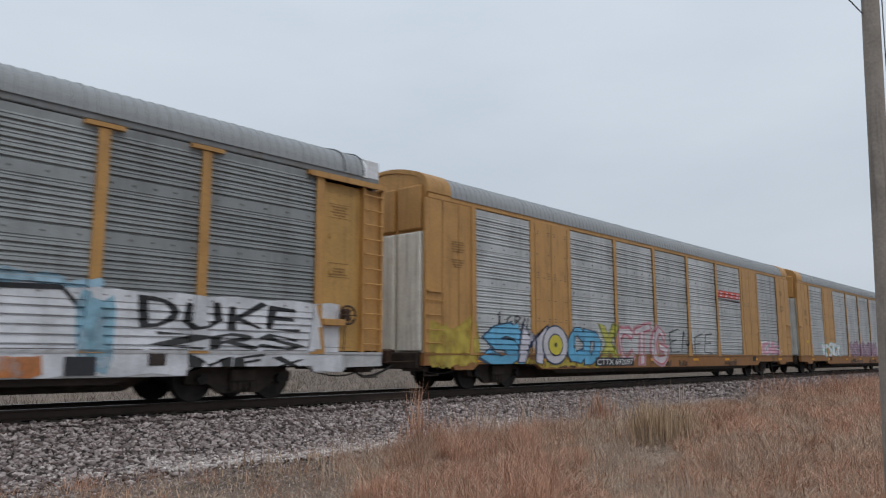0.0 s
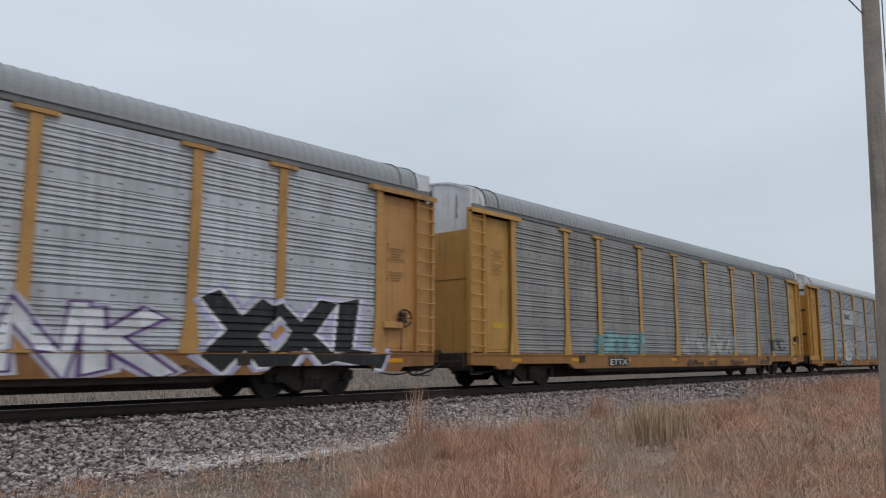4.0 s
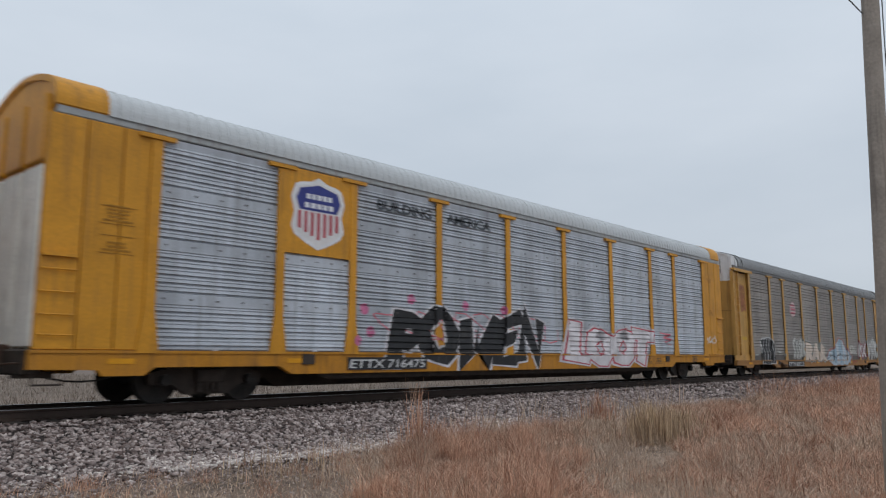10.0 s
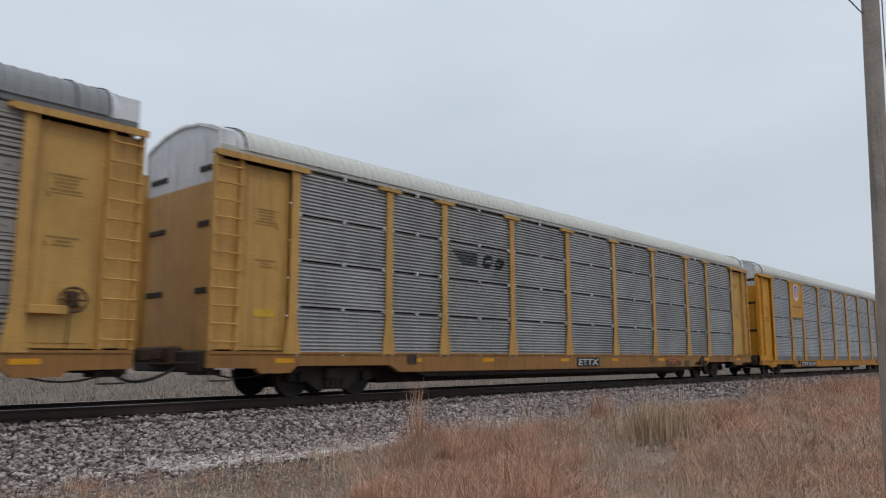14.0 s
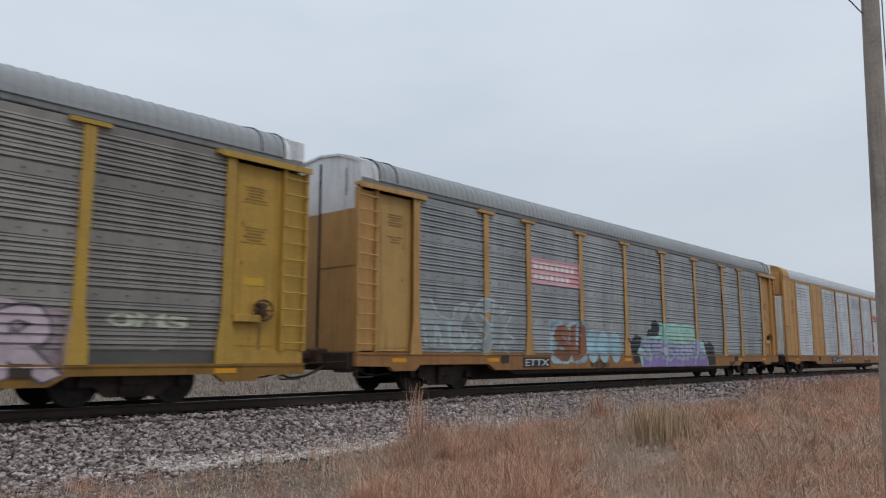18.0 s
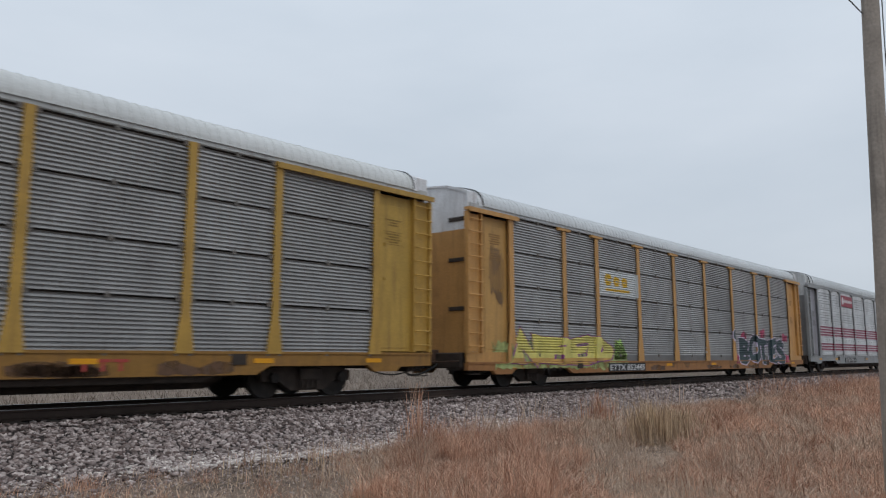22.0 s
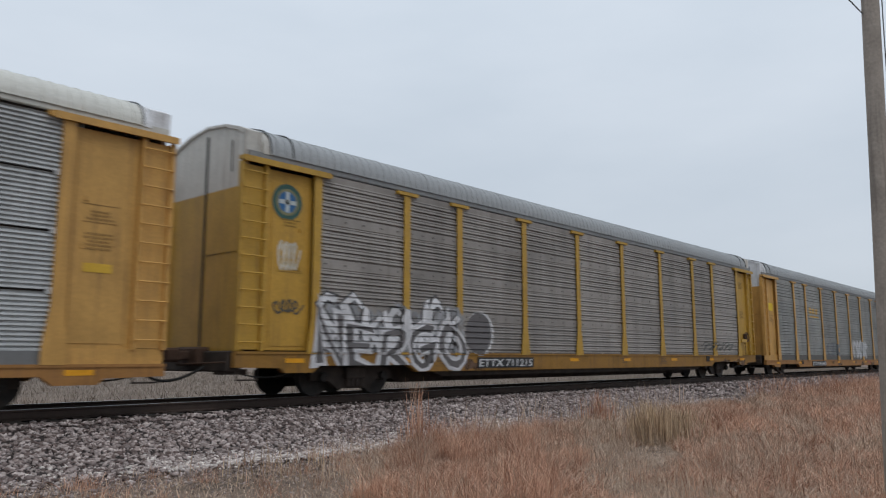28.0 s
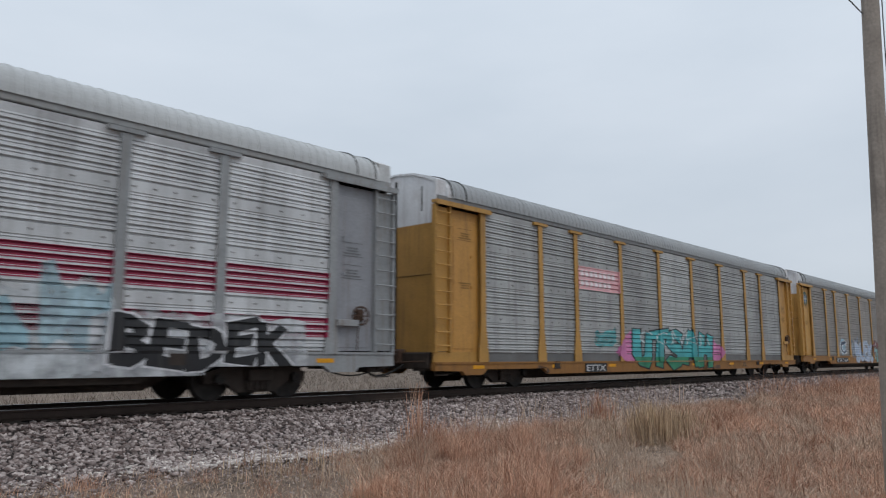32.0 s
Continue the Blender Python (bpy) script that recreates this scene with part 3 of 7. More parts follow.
# ---------------------------------------------------------------- paint on the sides
def glyphs(count, seed, half):
    """Fat strokes that look like letters but cannot be read."""
    rng = random.Random(seed)
    verts, faces = [], []

    def stroke(pts):
        n, first = len(pts), len(verts)
        for i, (x, z) in enumerate(pts):
            (ax, az), (bx, bz) = pts[max(0, i - 1)], pts[min(n - 1, i + 1)]
            k = half * (1.0 + 0.25 * math.sin(i * 1.7 + seed)) / max(1e-6, math.hypot(bx - ax, bz - az))
            nx, nz = -(bz - az) * k, (bx - ax) * k
            verts.extend(((x + nx, z + nz), (x - nx, z - nz)))
        faces.extend((first + 2 * i, first + 2 * i + 1, first + 2 * i + 3, first + 2 * i + 2) for i in range(n - 1))

    starts = CACHE.setdefault(("starts", "~%d:%d" % (count, seed)), [])
    starts.clear()
    for g in range(count):
        starts.append(len(verts))
        x, lean = g * 0.62, rng.uniform(-0.10, 0.16)
        shape = rng.randrange(5)
        if shape in (0, 1, 4):
            stroke([(x + lean * t + 0.04 * math.sin(t * 6), t) for t in (0.0, 0.25, 0.5, 0.75, 1.0)])
        if shape in (0, 2):
            a0, turn = rng.uniform(0.3, 1.2), rng.uniform(3.6, 5.6)
            stroke([(x + 0.27 + 0.23 * math.cos(a0 + turn * i / 9), 0.5 + 0.44 * math.sin(a0 + turn * i / 9)) for i in range(10)])
        if shape == 1:
            stroke([(x + lean * 0.9, 0.95), (x + 0.16, 0.5), (x + 0.34, 0.55), (x + 0.44, 0.0)])
        if shape == 3:
            stroke([(x + 0.46, 0.9), (x + 0.22, 1.0), (x + 0.02, 0.78), (x + 0.22, 0.52), (x + 0.44, 0.28), (x + 0.20, 0.02), (x - 0.03, 0.12)])
        if shape == 4:
            stroke([(x + 0.42, rng.uniform(0.8, 1.05)), (x + 0.06, rng.uniform(0.35, 0.6)), (x + 0.46, rng.uniform(-0.1, 0.1))])
    return verts, faces


def arc(x, z, rx, rz, a0, a1, n=7):
    return [(x + rx * math.cos(radians(a0 + (a1 - a0) * i / n)), z + rz * math.sin(radians(a0 + (a1 - a0) * i / n))) for i in range(n + 1)]


# how a spray can draws each letter, in strokes on a field one unit high
HAND = {
    "A": [[(0, 0), (0.16, 0.5), (0.36, 1.04)], [(0.36, 1.04), (0.52, 0.5), (0.72, -0.04)], [(0.12, 0.34), (0.62, 0.38)]],
    "B": [[(0.05, 0), (0.05, 1)], arc(0.12, 0.74, 0.42, 0.25, 95, -90), arc(0.12, 0.25, 0.50, 0.26, 90, -92)],
    "C": [arc(0.40, 0.5, 0.38, 0.5, 50, 318, 10)],
    "D": [[(0.05, -0.02), (0.05, 1)], arc(0.05, 0.49, 0.60, 0.50, 92, -92, 9)],
    "E": [[(0.62, 1.03), (0.05, 0.97), (0.05, 0.02), (0.66, -0.04)], [(0.05, 0.5), (0.52, 0.54)]],
    "F": [[(0.60, 1.03), (0.06, 0.97), (0.03, -0.05)], [(0.05, 0.5), (0.48, 0.54)]],
    "G": [arc(0.40, 0.5, 0.38, 0.5, 50, 350, 10), [(0.42, 0.44), (0.80, 0.42)]],
    "H": [[(0.05, -0.03), (0.07, 1.02)], [(0.62, -0.02), (0.60, 1.0)], [(0.05, 0.5), (0.62, 0.52)]],
    "I": [[(0.14, -0.02), (0.16, 1.02)]],
    "K": [[(0.05, -0.02), (0.05, 1.02)], [(0.62, 1.05), (0.12, 0.48)], [(0.16, 0.52), (0.68, -0.06)]],
    "L": [[(0.08, 1.03), (0.05, 0.03), (0.62, -0.02)]],
    "M": [[(0, -0.02), (0.08, 1.02), (0.36, 0.35), (0.66, 1.02), (0.76, -0.02)]],
    "N": [[(0.03, -0.03), (0.07, 1.02), (0.58, 0.0), (0.62, 1.05)]],
    "O": [arc(0.38, 0.5, 0.36, 0.5, 80, 445, 12)],
    "P": [[(0.05, -0.05), (0.06, 1)], arc(0.12, 0.72, 0.48, 0.28, 95, -92)],
    "R": [[(0.05, -0.03), (0.06, 1)], arc(0.12, 0.73, 0.46, 0.27, 95, -92), [(0.20, 0.48), (0.66, -0.05)]],
    "S": [[(0.62, 0.86), (0.42, 1.0), (0.14, 0.94), (0.05, 0.74), (0.22, 0.56), (0.52, 0.46), (0.64, 0.24), (0.48, 0.03), (0.22, 0.0), (0.0, 0.14)]],
    "T": [[(-0.02, 0.98), (0.68, 1.02)], [(0.34, 1.0), (0.30, -0.05)]],
    "U": [[(0.03, 1.04), (0.05, 0.25), (0.20, 0.02), (0.46, 0.02), (0.60, 0.25), (0.63, 1.0)]],
    "V": [[(0.0, 1.04), (0.34, -0.05), (0.68, 1.0)]],
    "W": [[(0.0, 1.02), (0.20, 0.0), (0.42, 0.68), (0.64, 0.0), (0.86, 1.05)]],
    "X": [[(0.0, 1.02), (0.66, -0.03)], [(0.66, 1.03), (0.0, -0.04)]],
    "Z": [[(0.03, 0.98), (0.64, 1.0), (0.04, 0.02), (0.68, 0.0)]],
}


def hand(word, half):
    """A word in spray-can strokes, each letter tilted and sized a little differently."""
    rng = random.Random(len(word) * 7 + ord(word[0]))
    verts, faces, x = [], [], 0.0
    starts = CACHE.setdefault(("starts", "!" + word), [])
    starts.clear()
    for letter in word:
        starts.append(len(verts))
        tilt, tall, lift = rng.uniform(-0.06, 0.12), rng.uniform(0.92, 1.10), rng.uniform(-0.04, 0.06)
        wide = 0.0
        for line in HAND[letter]:
            pts = [(x + a + tilt * b, b * tall + lift) for a, b in line]
            wide = max(wide, max(a for a, b in line))
            n, first = len(pts), len(verts)
            # strokes run a little past their ends and are cut aslant
            for i, (px, pz) in enumerate(pts):
                (ax, az), (bx, bz) = pts[max(0, i - 1)], pts[min(n - 1, i + 1)]
                size = max(1e-6, math.hypot(bx - ax, bz - az))
                ux, uz = (bx - ax) / size, (bz - az) / size
                w = half * (1.0 + 0.18 * math.sin(i * 2.3 + x * 5))
                if 0 < i < n - 1:
                    la, lb = math.hypot(px - ax, pz - az), math.hypot(bx - px, bz - pz)
                    dot = ((px - ax) * (bx - px) + (pz - az) * (bz - pz)) / max(1e-6, la * lb)
                    w = min(w / max(0.35, math.sqrt(max(0.0, (1 + dot) / 2))), w * 2.0)
                push = 0.7 * half * (-1 if i == 0 else (1 if i == n - 1 else 0))
                verts.append((px + ux * push * 1.3 - uz * w, pz + uz * push * 1.3 + ux * w))
                verts.append((px + ux * push * 0.7 + uz * w, pz + uz * push * 0.7 - ux * w))
            faces += [(first + 2 * i, first + 2 * i + 1, first + 2 * i + 3, first + 2 * i + 2) for i in range(n - 1)]
        x += wide + 0.20
    return verts, faces


def letters(body, fat, space=0.92):
    """The outline of a word as flat corners (x, z) and faces, one unit high; ~n:seed gives n letter-like strokes that spell nothing."""
    def build():
        if body[0] == "!":
            return hand(body[1:], max(0.012, 0.10 + fat))
        if body[0] == "~":
            return glyphs(int(body[1:].split(":")[0]), int(body.split(":")[1]), 0.085 + fat)
        cu = bpy.data.curves.new("word", "FONT")
        cu.body, cu.offset, cu.resolution_u, cu.space_character = body, fat, 2, space
        ob = bpy.data.objects.new("word", cu)
        me = ob.to_mesh()
        verts = [(v.co.x, v.co.y) for v in me.vertices]
        faces = [tuple(p.vertices) for p in me.polygons]
        ob.to_mesh_clear()
        bpy.data.objects.remove(ob)
        bpy.data.curves.remove(cu)
        return verts, faces
    return cached(("word", body, fat, space), build)


def lay(car, kind, name, verts, faces, layer, colour, mat=None, label="", below=None, turn=0):
    """Lay a flat shape of (x, z) corners on the car's side, following ribs and posts."""
    bm = bmesh.new()
    vs = [bm.verts.new((x, 0, z)) for x, z in verts]
    for f in faces:
        try:
            bm.faces.new([vs[i] for i in f])
        except ValueError:
            pass
    wide = [f for f in bm.faces if len(f.verts) > 8]
    if wide:
        bmesh.ops.triangulate(bm, faces=wide)
    xs, zs = [v[0] for v in verts], [v[1] for v in verts]
    levels, _ = FLAT["strips" if kind == "strips" else "lapped"]
    drop = 0.225 if car.name in LOW_CARS else 0.0
    top = FOOT["strips" if kind == "strips" else "lapped"]
    cuts = [("z", float(z)) for z in levels] + [("z", v) for v in (0.886 - drop, 0.890 - drop, 0.950 - drop, 0.954 - drop, 0.66 - drop * 0.6, 1.0, top)]

    def cut(co, no, clear=False):
        bmesh.ops.bisect_plane(bm, geom=bm.verts[:] + bm.edges[:] + bm.faces[:], plane_co=co, plane_no=no, dist=1e-4, clear_inner=clear)

    if below:
        bmesh.ops.bisect_plane(bm, geom=bm.verts[:] + bm.edges[:] + bm.faces[:], plane_co=(0, 0, below), plane_no=(0, 0, 1), dist=1e-4, clear_outer=True)
    if min(zs) < 0.50 - drop * 0.6:
        cut((0, 0, 0.505 - drop * 0.6), (0, 0, 1), True)
    if car.name in SOLID_CARS:
        cuts += [("x", q * v) for q in (-1, 1) for v in (6.988, 6.992, 7.398, 7.402, 8.728, 8.732, 9.138, 9.142)] + [("z", 1.618), ("z", 1.622)]
    for p in LINES:
        if not min(xs) < p + 0.22 or not max(xs) > p - 0.22:
            continue
        if max(zs) > top - 0.02:
            cuts += [("x", p + d) for d in (-0.1125, -0.1095, 0.1095, 0.1125)]
        if min(zs) < top - 0.02:
            cuts += [("x", p + d) for d in (-0.2105, -0.2075, 0.2075, 0.2105)]
            for side in (-1, 1):
                for d in (0.0015, 0.0045):
                    cut((p + side * (0.108 + d), 0, top), (side * (top - 1.0), 0, 0.098))
    for axis, value in cuts:
        if axis == "z" and min(zs) < value < max(zs):
            cut((0, 0, value), (0, 0, 1))
        if axis == "x" and min(xs) < value < max(xs):
            cut((value, 0, 0), (1, 0, 0))
    # nothing hangs in the cut-outs over the trucks
    gone = [f for f in bm.faces if f.calc_center_median().z < 0.66 - drop * 0.6 and 8.8 < abs(f.calc_center_median().x) < 11.65]
    if gone:
        bmesh.ops.delete(bm, geom=gone, context="FACES")
    seen, island = set(), 0
    for start in bm.verts:
        if start in seen:
            continue
        todo = [start]
        seen.add(start)
        while todo:
            v = todo.pop()
            v.co.y = -relief(kind, v.co.x, v.co.z, drop, car.name in PLATED_CARS, car.name in SOLID_CARS) - 0.004 - 0.003 * layer - 0.0003 * ((island + turn) % 8)
            for e in v.link_edges:
                w = e.other_vert(v)
                if w not in seen:
                    seen.add(w)
                    todo.append(w)
        island += 1
    bmesh.ops.recalc_face_normals(bm, faces=bm.faces[:])
    return put(name, mesh_of(name, bm, mat or M_SPRAY), car, colour, None, label)


def fitted(verts, ref, x0, x1, z0, z1, wave=0.05, lean=0.0):
    """Stretch a word so that ref fills the given stretch of the side, a little uneven."""
    ax, bx = min(v[0] for v in ref), max(v[0] for v in ref)
    az, bz = min(v[1] for v in ref), max(v[1] for v in ref)
    out = []
    for x, z in verts:
        u, w = (x - ax) / (bx - ax), (z - az) / (bz - az)
        h = z1 - z0
        dz = wave * h * math.sin(u * 9.0 + x0) * (0.4 + w) + wave * 0.6 * h * math.sin(u * 23 + z0 * 3)
        dx = lean * (w - 0.5) * h + wave * 0.5 * math.sin(w * 5 + u * 13)
        out.append((x0 + u * (x1 - x0) + dx, z0 + w * h + dz))
    return out


def graffiti(car, kind, body, x0, x1, z0, z1, fill=None, line=None, halo=None, fat=0.045, wave=0.05, lean=0.0, base=0, accent=None, lower=None):
    """Spray-painted letters with an outline and a halo behind them; lower is a height and the colour of the letters below it."""
    space = 0.92 + 1.3 * max(0.0, fat)
    ref, faces = letters(body, fat, space)
    layer = base

    def coat(name, extra, colour, below=None):
        v, f = letters(body, fat + extra, space)
        v = fitted(v, ref, x0, x1, z0, z1, wave, lean)
        starts = CACHE.get(("starts", body))
        if name != "graffiti_letter" or not starts:
            lay(car, kind, name, v, f, layer, colour, below=below)
            return
        for i, a in enumerate(starts):
            b = starts[i + 1] if i + 1 < len(starts) else len(v)
            own = [tuple(c - a for c in one) for one in f if a <= one[0] < b]
            if own and (below is None or min(z for _, z in v[a:b]) < below):
                lay(car, kind, name, v[a:b], own, layer, colour, below=below, turn=3 * i)

    if halo:
        coat("graffiti_halo", 0.11, halo)
        layer += 1
    if line:
        coat("graffiti_outline" if fill else "graffiti_letter", 0.05 if fill else 0.0, line)
        layer += 1
    if fill:
        coat("graffiti_letter", 0.0, fill)
        layer += 1
    if lower:
        coat("graffiti_letter", 0.0, lower[1], lower[0])
        layer += 1
    if accent:
        coat("graffiti_accent", -0.06, accent)


def patch(car, kind, x0, x1, z0, z1, colour, seed=1, rough=0.12, layer=0, name="spray_patch"):
    """A field of spray paint with a ragged edge."""
    rng = random.Random(seed)
    a, b, c = (rng.uniform(0, 6) for _ in range(3))
    n = max(8, int((x1 - x0) / 0.14))
    top, low = [], []
    for i in range(n + 1):
        x = x0 + (x1 - x0) * i / n
        side = min(1.0, 0.62 + 4.0 * min(i, n - i) / n + 0.2 * rng.random())
        wob = rough * (1.1 * math.sin(i * 0.55 + a) + 0.7 * math.sin(i * 1.3 + b) + 1.1 * rng.uniform(-1, 1))
        mid, half = (z0 + z1) / 2, (z1 - z0) / 2
        top.append((x + 0.05 * rng.uniform(-1, 1), mid + half * side + wob * 0.6))
        low.append((x + 0.05 * rng.uniform(-1, 1), mid - half * side + 0.4 * wob * math.sin(c + i)))
    verts = low + top
    m = n + 1
    faces = [(i, i + 1, m + i + 1, m + i) for i in range(n)]
    lay(car, kind, name, verts, faces, layer, colour, M_FADE)


def scrawl(car, kind, x0, x1, z0, z1, colour, seed=1, width=0.05, turns=6, layer=2):
    """A loose looping tag line."""
    rng = random.Random(seed)
    n = turns * 9
    p, q, r = rng.uniform(0, 6), rng.uniform(1.7, 2.6), rng.uniform(0, 6)
    pts = []
    for i in range(n + 1):
        u = i / n
        a = u * turns * 2 * math.pi
        pts.append((x0 + (x1 - x0) * (u * 0.82 + 0.09 + 0.11 * math.cos(a + p)), (z0 + z1) / 2 + (z1 - z0) / 2 * (0.75 * math.sin(a) + 0.25 * math.sin(a * q + r))))
    verts, faces = [], []
    for (ax, az), (bx, bz) in zip(pts, pts[1:]):
        dx, dz = bx - ax, bz - az
        k = width / 2 / max(1e-6, math.hypot(dx, dz))
        nx, nz = -dz * k, dx * k
        ex, ez = dx * k * 0.7, dz * k * 0.7
        i = len(verts)
        verts += [(ax + nx - ex, az + nz - ez), (ax - nx - ex, az - nz - ez), (bx - nx + ex, bz - nz + ez), (bx + nx + ex, bz + nz + ez)]
        faces.append((i, i + 1, i + 2, i + 3))
    lay(car, kind, "graffiti_scrawl", verts, faces, layer, colour)


def ink(car, kind, points, width=0.09, colour=(0.015, 0.015, 0.017), layer=4):
    """One spray line along the points, a little uneven in width."""
    verts, n = [], len(points)
    for i, (x, z) in enumerate(points):
        (ax, az), (bx, bz) = points[max(0, i - 1)], points[min(n - 1, i + 1)]
        size = max(1e-6, math.hypot(bx - ax, bz - az))
        ux, uz = (bx - ax) / size, (bz - az) / size
        w = width / 2 * (1.0 + 0.22 * math.sin(i * 2.1 + x * 3))
        if 0 < i < n - 1:
            la, lb = math.hypot(x - ax, z - az), math.hypot(bx - x, bz - z)
            dot = ((x - ax) * (bx - x) + (z - az) * (bz - z)) / max(1e-6, la * lb)
            w /= max(0.5, math.sqrt(max(0.0, (1 + dot) / 2)))
        push = 0.4 * width * (-1 if i == 0 else (1 if i == n - 1 else 0))
        verts += [(x + ux * push - uz * w, z + uz * push + ux * w), (x + ux * push + uz * w, z + uz * push - ux * w)]
    lay(car, kind, "graffiti_line", verts, [(2 * i, 2 * i + 1, 2 * i + 3, 2 * i + 2) for i in range(n - 1)], layer, colour)


def field(car, kind, outline, colour, layer=1):
    """A flat area of spray paint with soft, slightly wandering sides."""
    out = []
    for i, (x, z) in enumerate(outline):
        ax, az = outline[(i + 1) % len(outline)]
        steps = max(1, int(math.hypot(ax - x, az - z) / 0.25))
        for k in range(steps):
            t = k / steps
            wob = 0.0 if k == 0 else 0.03 * math.sin(5.1 * (x + (ax - x) * t) + 7.3 * (z + (az - z) * t))
            out.append((x + (ax - x) * t, z + (az - z) * t + wob))
    lay(car, kind, "graffiti_field", out, [tuple(range(len(out)))], layer, colour)


def flat_shape(car, kind, name, outline, colour, layer=0, label=""):
    lay(car, kind, name, outline, [tuple(range(len(outline)))], layer, colour, M_MARK, label)


def rect(x0, x1, z0, z1):
    return [(x0, z0), (x1, z0), (x1, z1), (x0, z1)]


def disc(x, z, r, sides=28, squash=1.0):
    return [(x + r * math.cos(i * 2 * math.pi / sides), z + squash * r * math.sin(i * 2 * math.pi / sides)) for i in range(sides)]


def plain_text(car, name, body, x0, x1, z0, z1, y, colour, lean=0.0, fat=0.008):
    verts, faces = letters(body, fat)
    pts = fitted(verts, verts, x0, x1, z0, z1, 0.0, lean)
    bm = bmesh.new()
    vs = [bm.verts.new((x, y, z)) for x, z in pts]
    for f in faces:
        try:
            bm.faces.new([vs[i] for i in f])
        except ValueError:
            pass
    return put(name, mesh_of(name, bm, M_MARK), car, colour)


def slogan(car, kind, body, x0, x1, z0, z1):
    verts, faces = letters(body, 0.022)
    lay(car, kind, "slogan", fitted(verts, verts, x0, x1, z0, z1, 0.0), faces, 1, (0.03, 0.035, 0.04), M_MARK)


def face_shape(car, name, outline, y, colour):
    bm = bmesh.new()
    bm.faces.new([bm.verts.new((x, y, z)) for x, z in outline])
    return put(name, mesh_of(name, bm, M_MARK), car, colour)


WHITE, BLACK, SNOW = (0.70, 0.70, 0.72), (0.015, 0.015, 0.017), (0.68, 0.685, 0.70)
BLUE, TEAL, RED, PINK = (0.06, 0.24, 0.42), (0.03, 0.20, 0.22), (0.42, 0.03, 0.04), (0.62, 0.33, 0.40)
SKY, GREEN, YELLOW, PURPLE = (0.28, 0.50, 0.62), (0.03, 0.26, 0.14), (0.62, 0.52, 0.12), (0.12, 0.06, 0.20)
ORANGE, CREAM, AQUA, GREY = (0.55, 0.19, 0.05), (0.60, 0.50, 0.42), (0.14, 0.50, 0.47), (0.30, 0.31, 0.33)
GHOST, LILAC, ROSE, LIME = (0.42, 0.42, 0.40), (0.48, 0.46, 0.66), (0.60, 0.16, 0.20), (0.55, 0.60, 0.22)
REFLECT = (0.66, 0.29, 0.005)
BAY2 = (-9.03, -7.10)


def crest(car, colour, low, slogan=False):
    """A solid plate in the second bay with a blue, red and white shield of plain shapes."""
    put("crest_plate", plate_mesh("crest_plate", -8.945, -7.185, -1.545, -1.43, low, 4.74, M_PAINT), car, colour)
    size = 0.58 if slogan else 1.0
    cx, mid, w, tall = -8.09, 4.20 if slogan else 3.84, 0.72 * size, 0.78 * size

    def shield(k):
        pts = [(-0.62, 0.82), (-0.3, 0.86), (0, 1.0), (0.3, 0.86), (0.62, 0.82), (0.86, 0.74), (1.0, 0.38), (0.88, 0.0), (0.98, -0.40), (0.86, -0.62), (0.52, -0.80), (0, -1.0)]
        ring = pts[2:] + [(-a, b) for a, b in pts[::-1][1:-3]]
        return [(cx + a * w * k, mid + b * tall * k) for a, b in ring]

    face_shape(car, "shield_rim", shield(1.0), -1.549, (0.72, 0.72, 0.74))
    face_shape(car, "shield_field", shield(0.90), -1.552, (0.68, 0.66, 0.66))
    face_shape(car, "shield_band", [(cx + a * size, mid + b * size) for a, b in ((-0.50, 0.05), (0.50, 0.05), (0.60, 0.28), (0.50, 0.50), (0.0, 0.62), (-0.50, 0.50), (-0.60, 0.28))], -1.555, (0.035, 0.045, 0.22))
    for i in range(7):
        x = cx + (-0.50 + i * 0.1667) * size
        face_shape(car, "shield_stripe", rect(x - 0.042 * size, x + 0.042 * size, mid + (-0.56 + abs(i - 3) * 0.07) * size, mid + 0.02 * size), -1.555, (0.42, 0.05, 0.07))
    for z, half in ((mid + 0.35 * size, 0.33 * size), (mid + 0.16 * size, 0.37 * size)):
        for i in range(5):
            x = cx - half + i * half / 2.3
            face_shape(car, "crest_bar", rect(x, x + half * 0.33, z - 0.055 * size, z + 0.055 * size), -1.558, (0.70, 0.70, 0.74))
    if slogan:
        for x, wide in ((-8.80, 0.66), (-8.05, 0.70)):
            face_shape(car, "crest_bar", rect(x, x + wide, 3.42, 3.50), -1.549, (0.22, 0.11, 0.02))


def word_blocks(car, kind, x0, x1, z0, z1, count, colour, name="logo_block", lean=0.0, gap=0.28, hole=None):
    """A brand mark reduced to a row of plain blocks."""
    step = (x1 - x0) / count
    for i in range(count):
        a, b = x0 + i * step, x0 + (i + 1 - gap) * step
        h = (z1 - z0) * (1.0 if i % 3 == 0 else 0.86)
        s = lean * h
        c = min(0.10, (b - a) * 0.2)
        flat_shape(car, kind, name, [(a + c, z0), (b - c, z0), (b, z0 + c), (b + s, z0 + h - c), (b + s - c, z0 + h), (a + s + c, z0 + h), (a + s, z0 + h - c), (a, z0 + c)], colour, 1)
        if hole and b - a > 0.2:
            flat_shape(car, kind, name, rect(a + (b - a) * 0.36, b - (b - a) * (0.02 if i == 0 else 0.36), z0 + h * 0.40, z0 + h * 0.58), hole, 2)


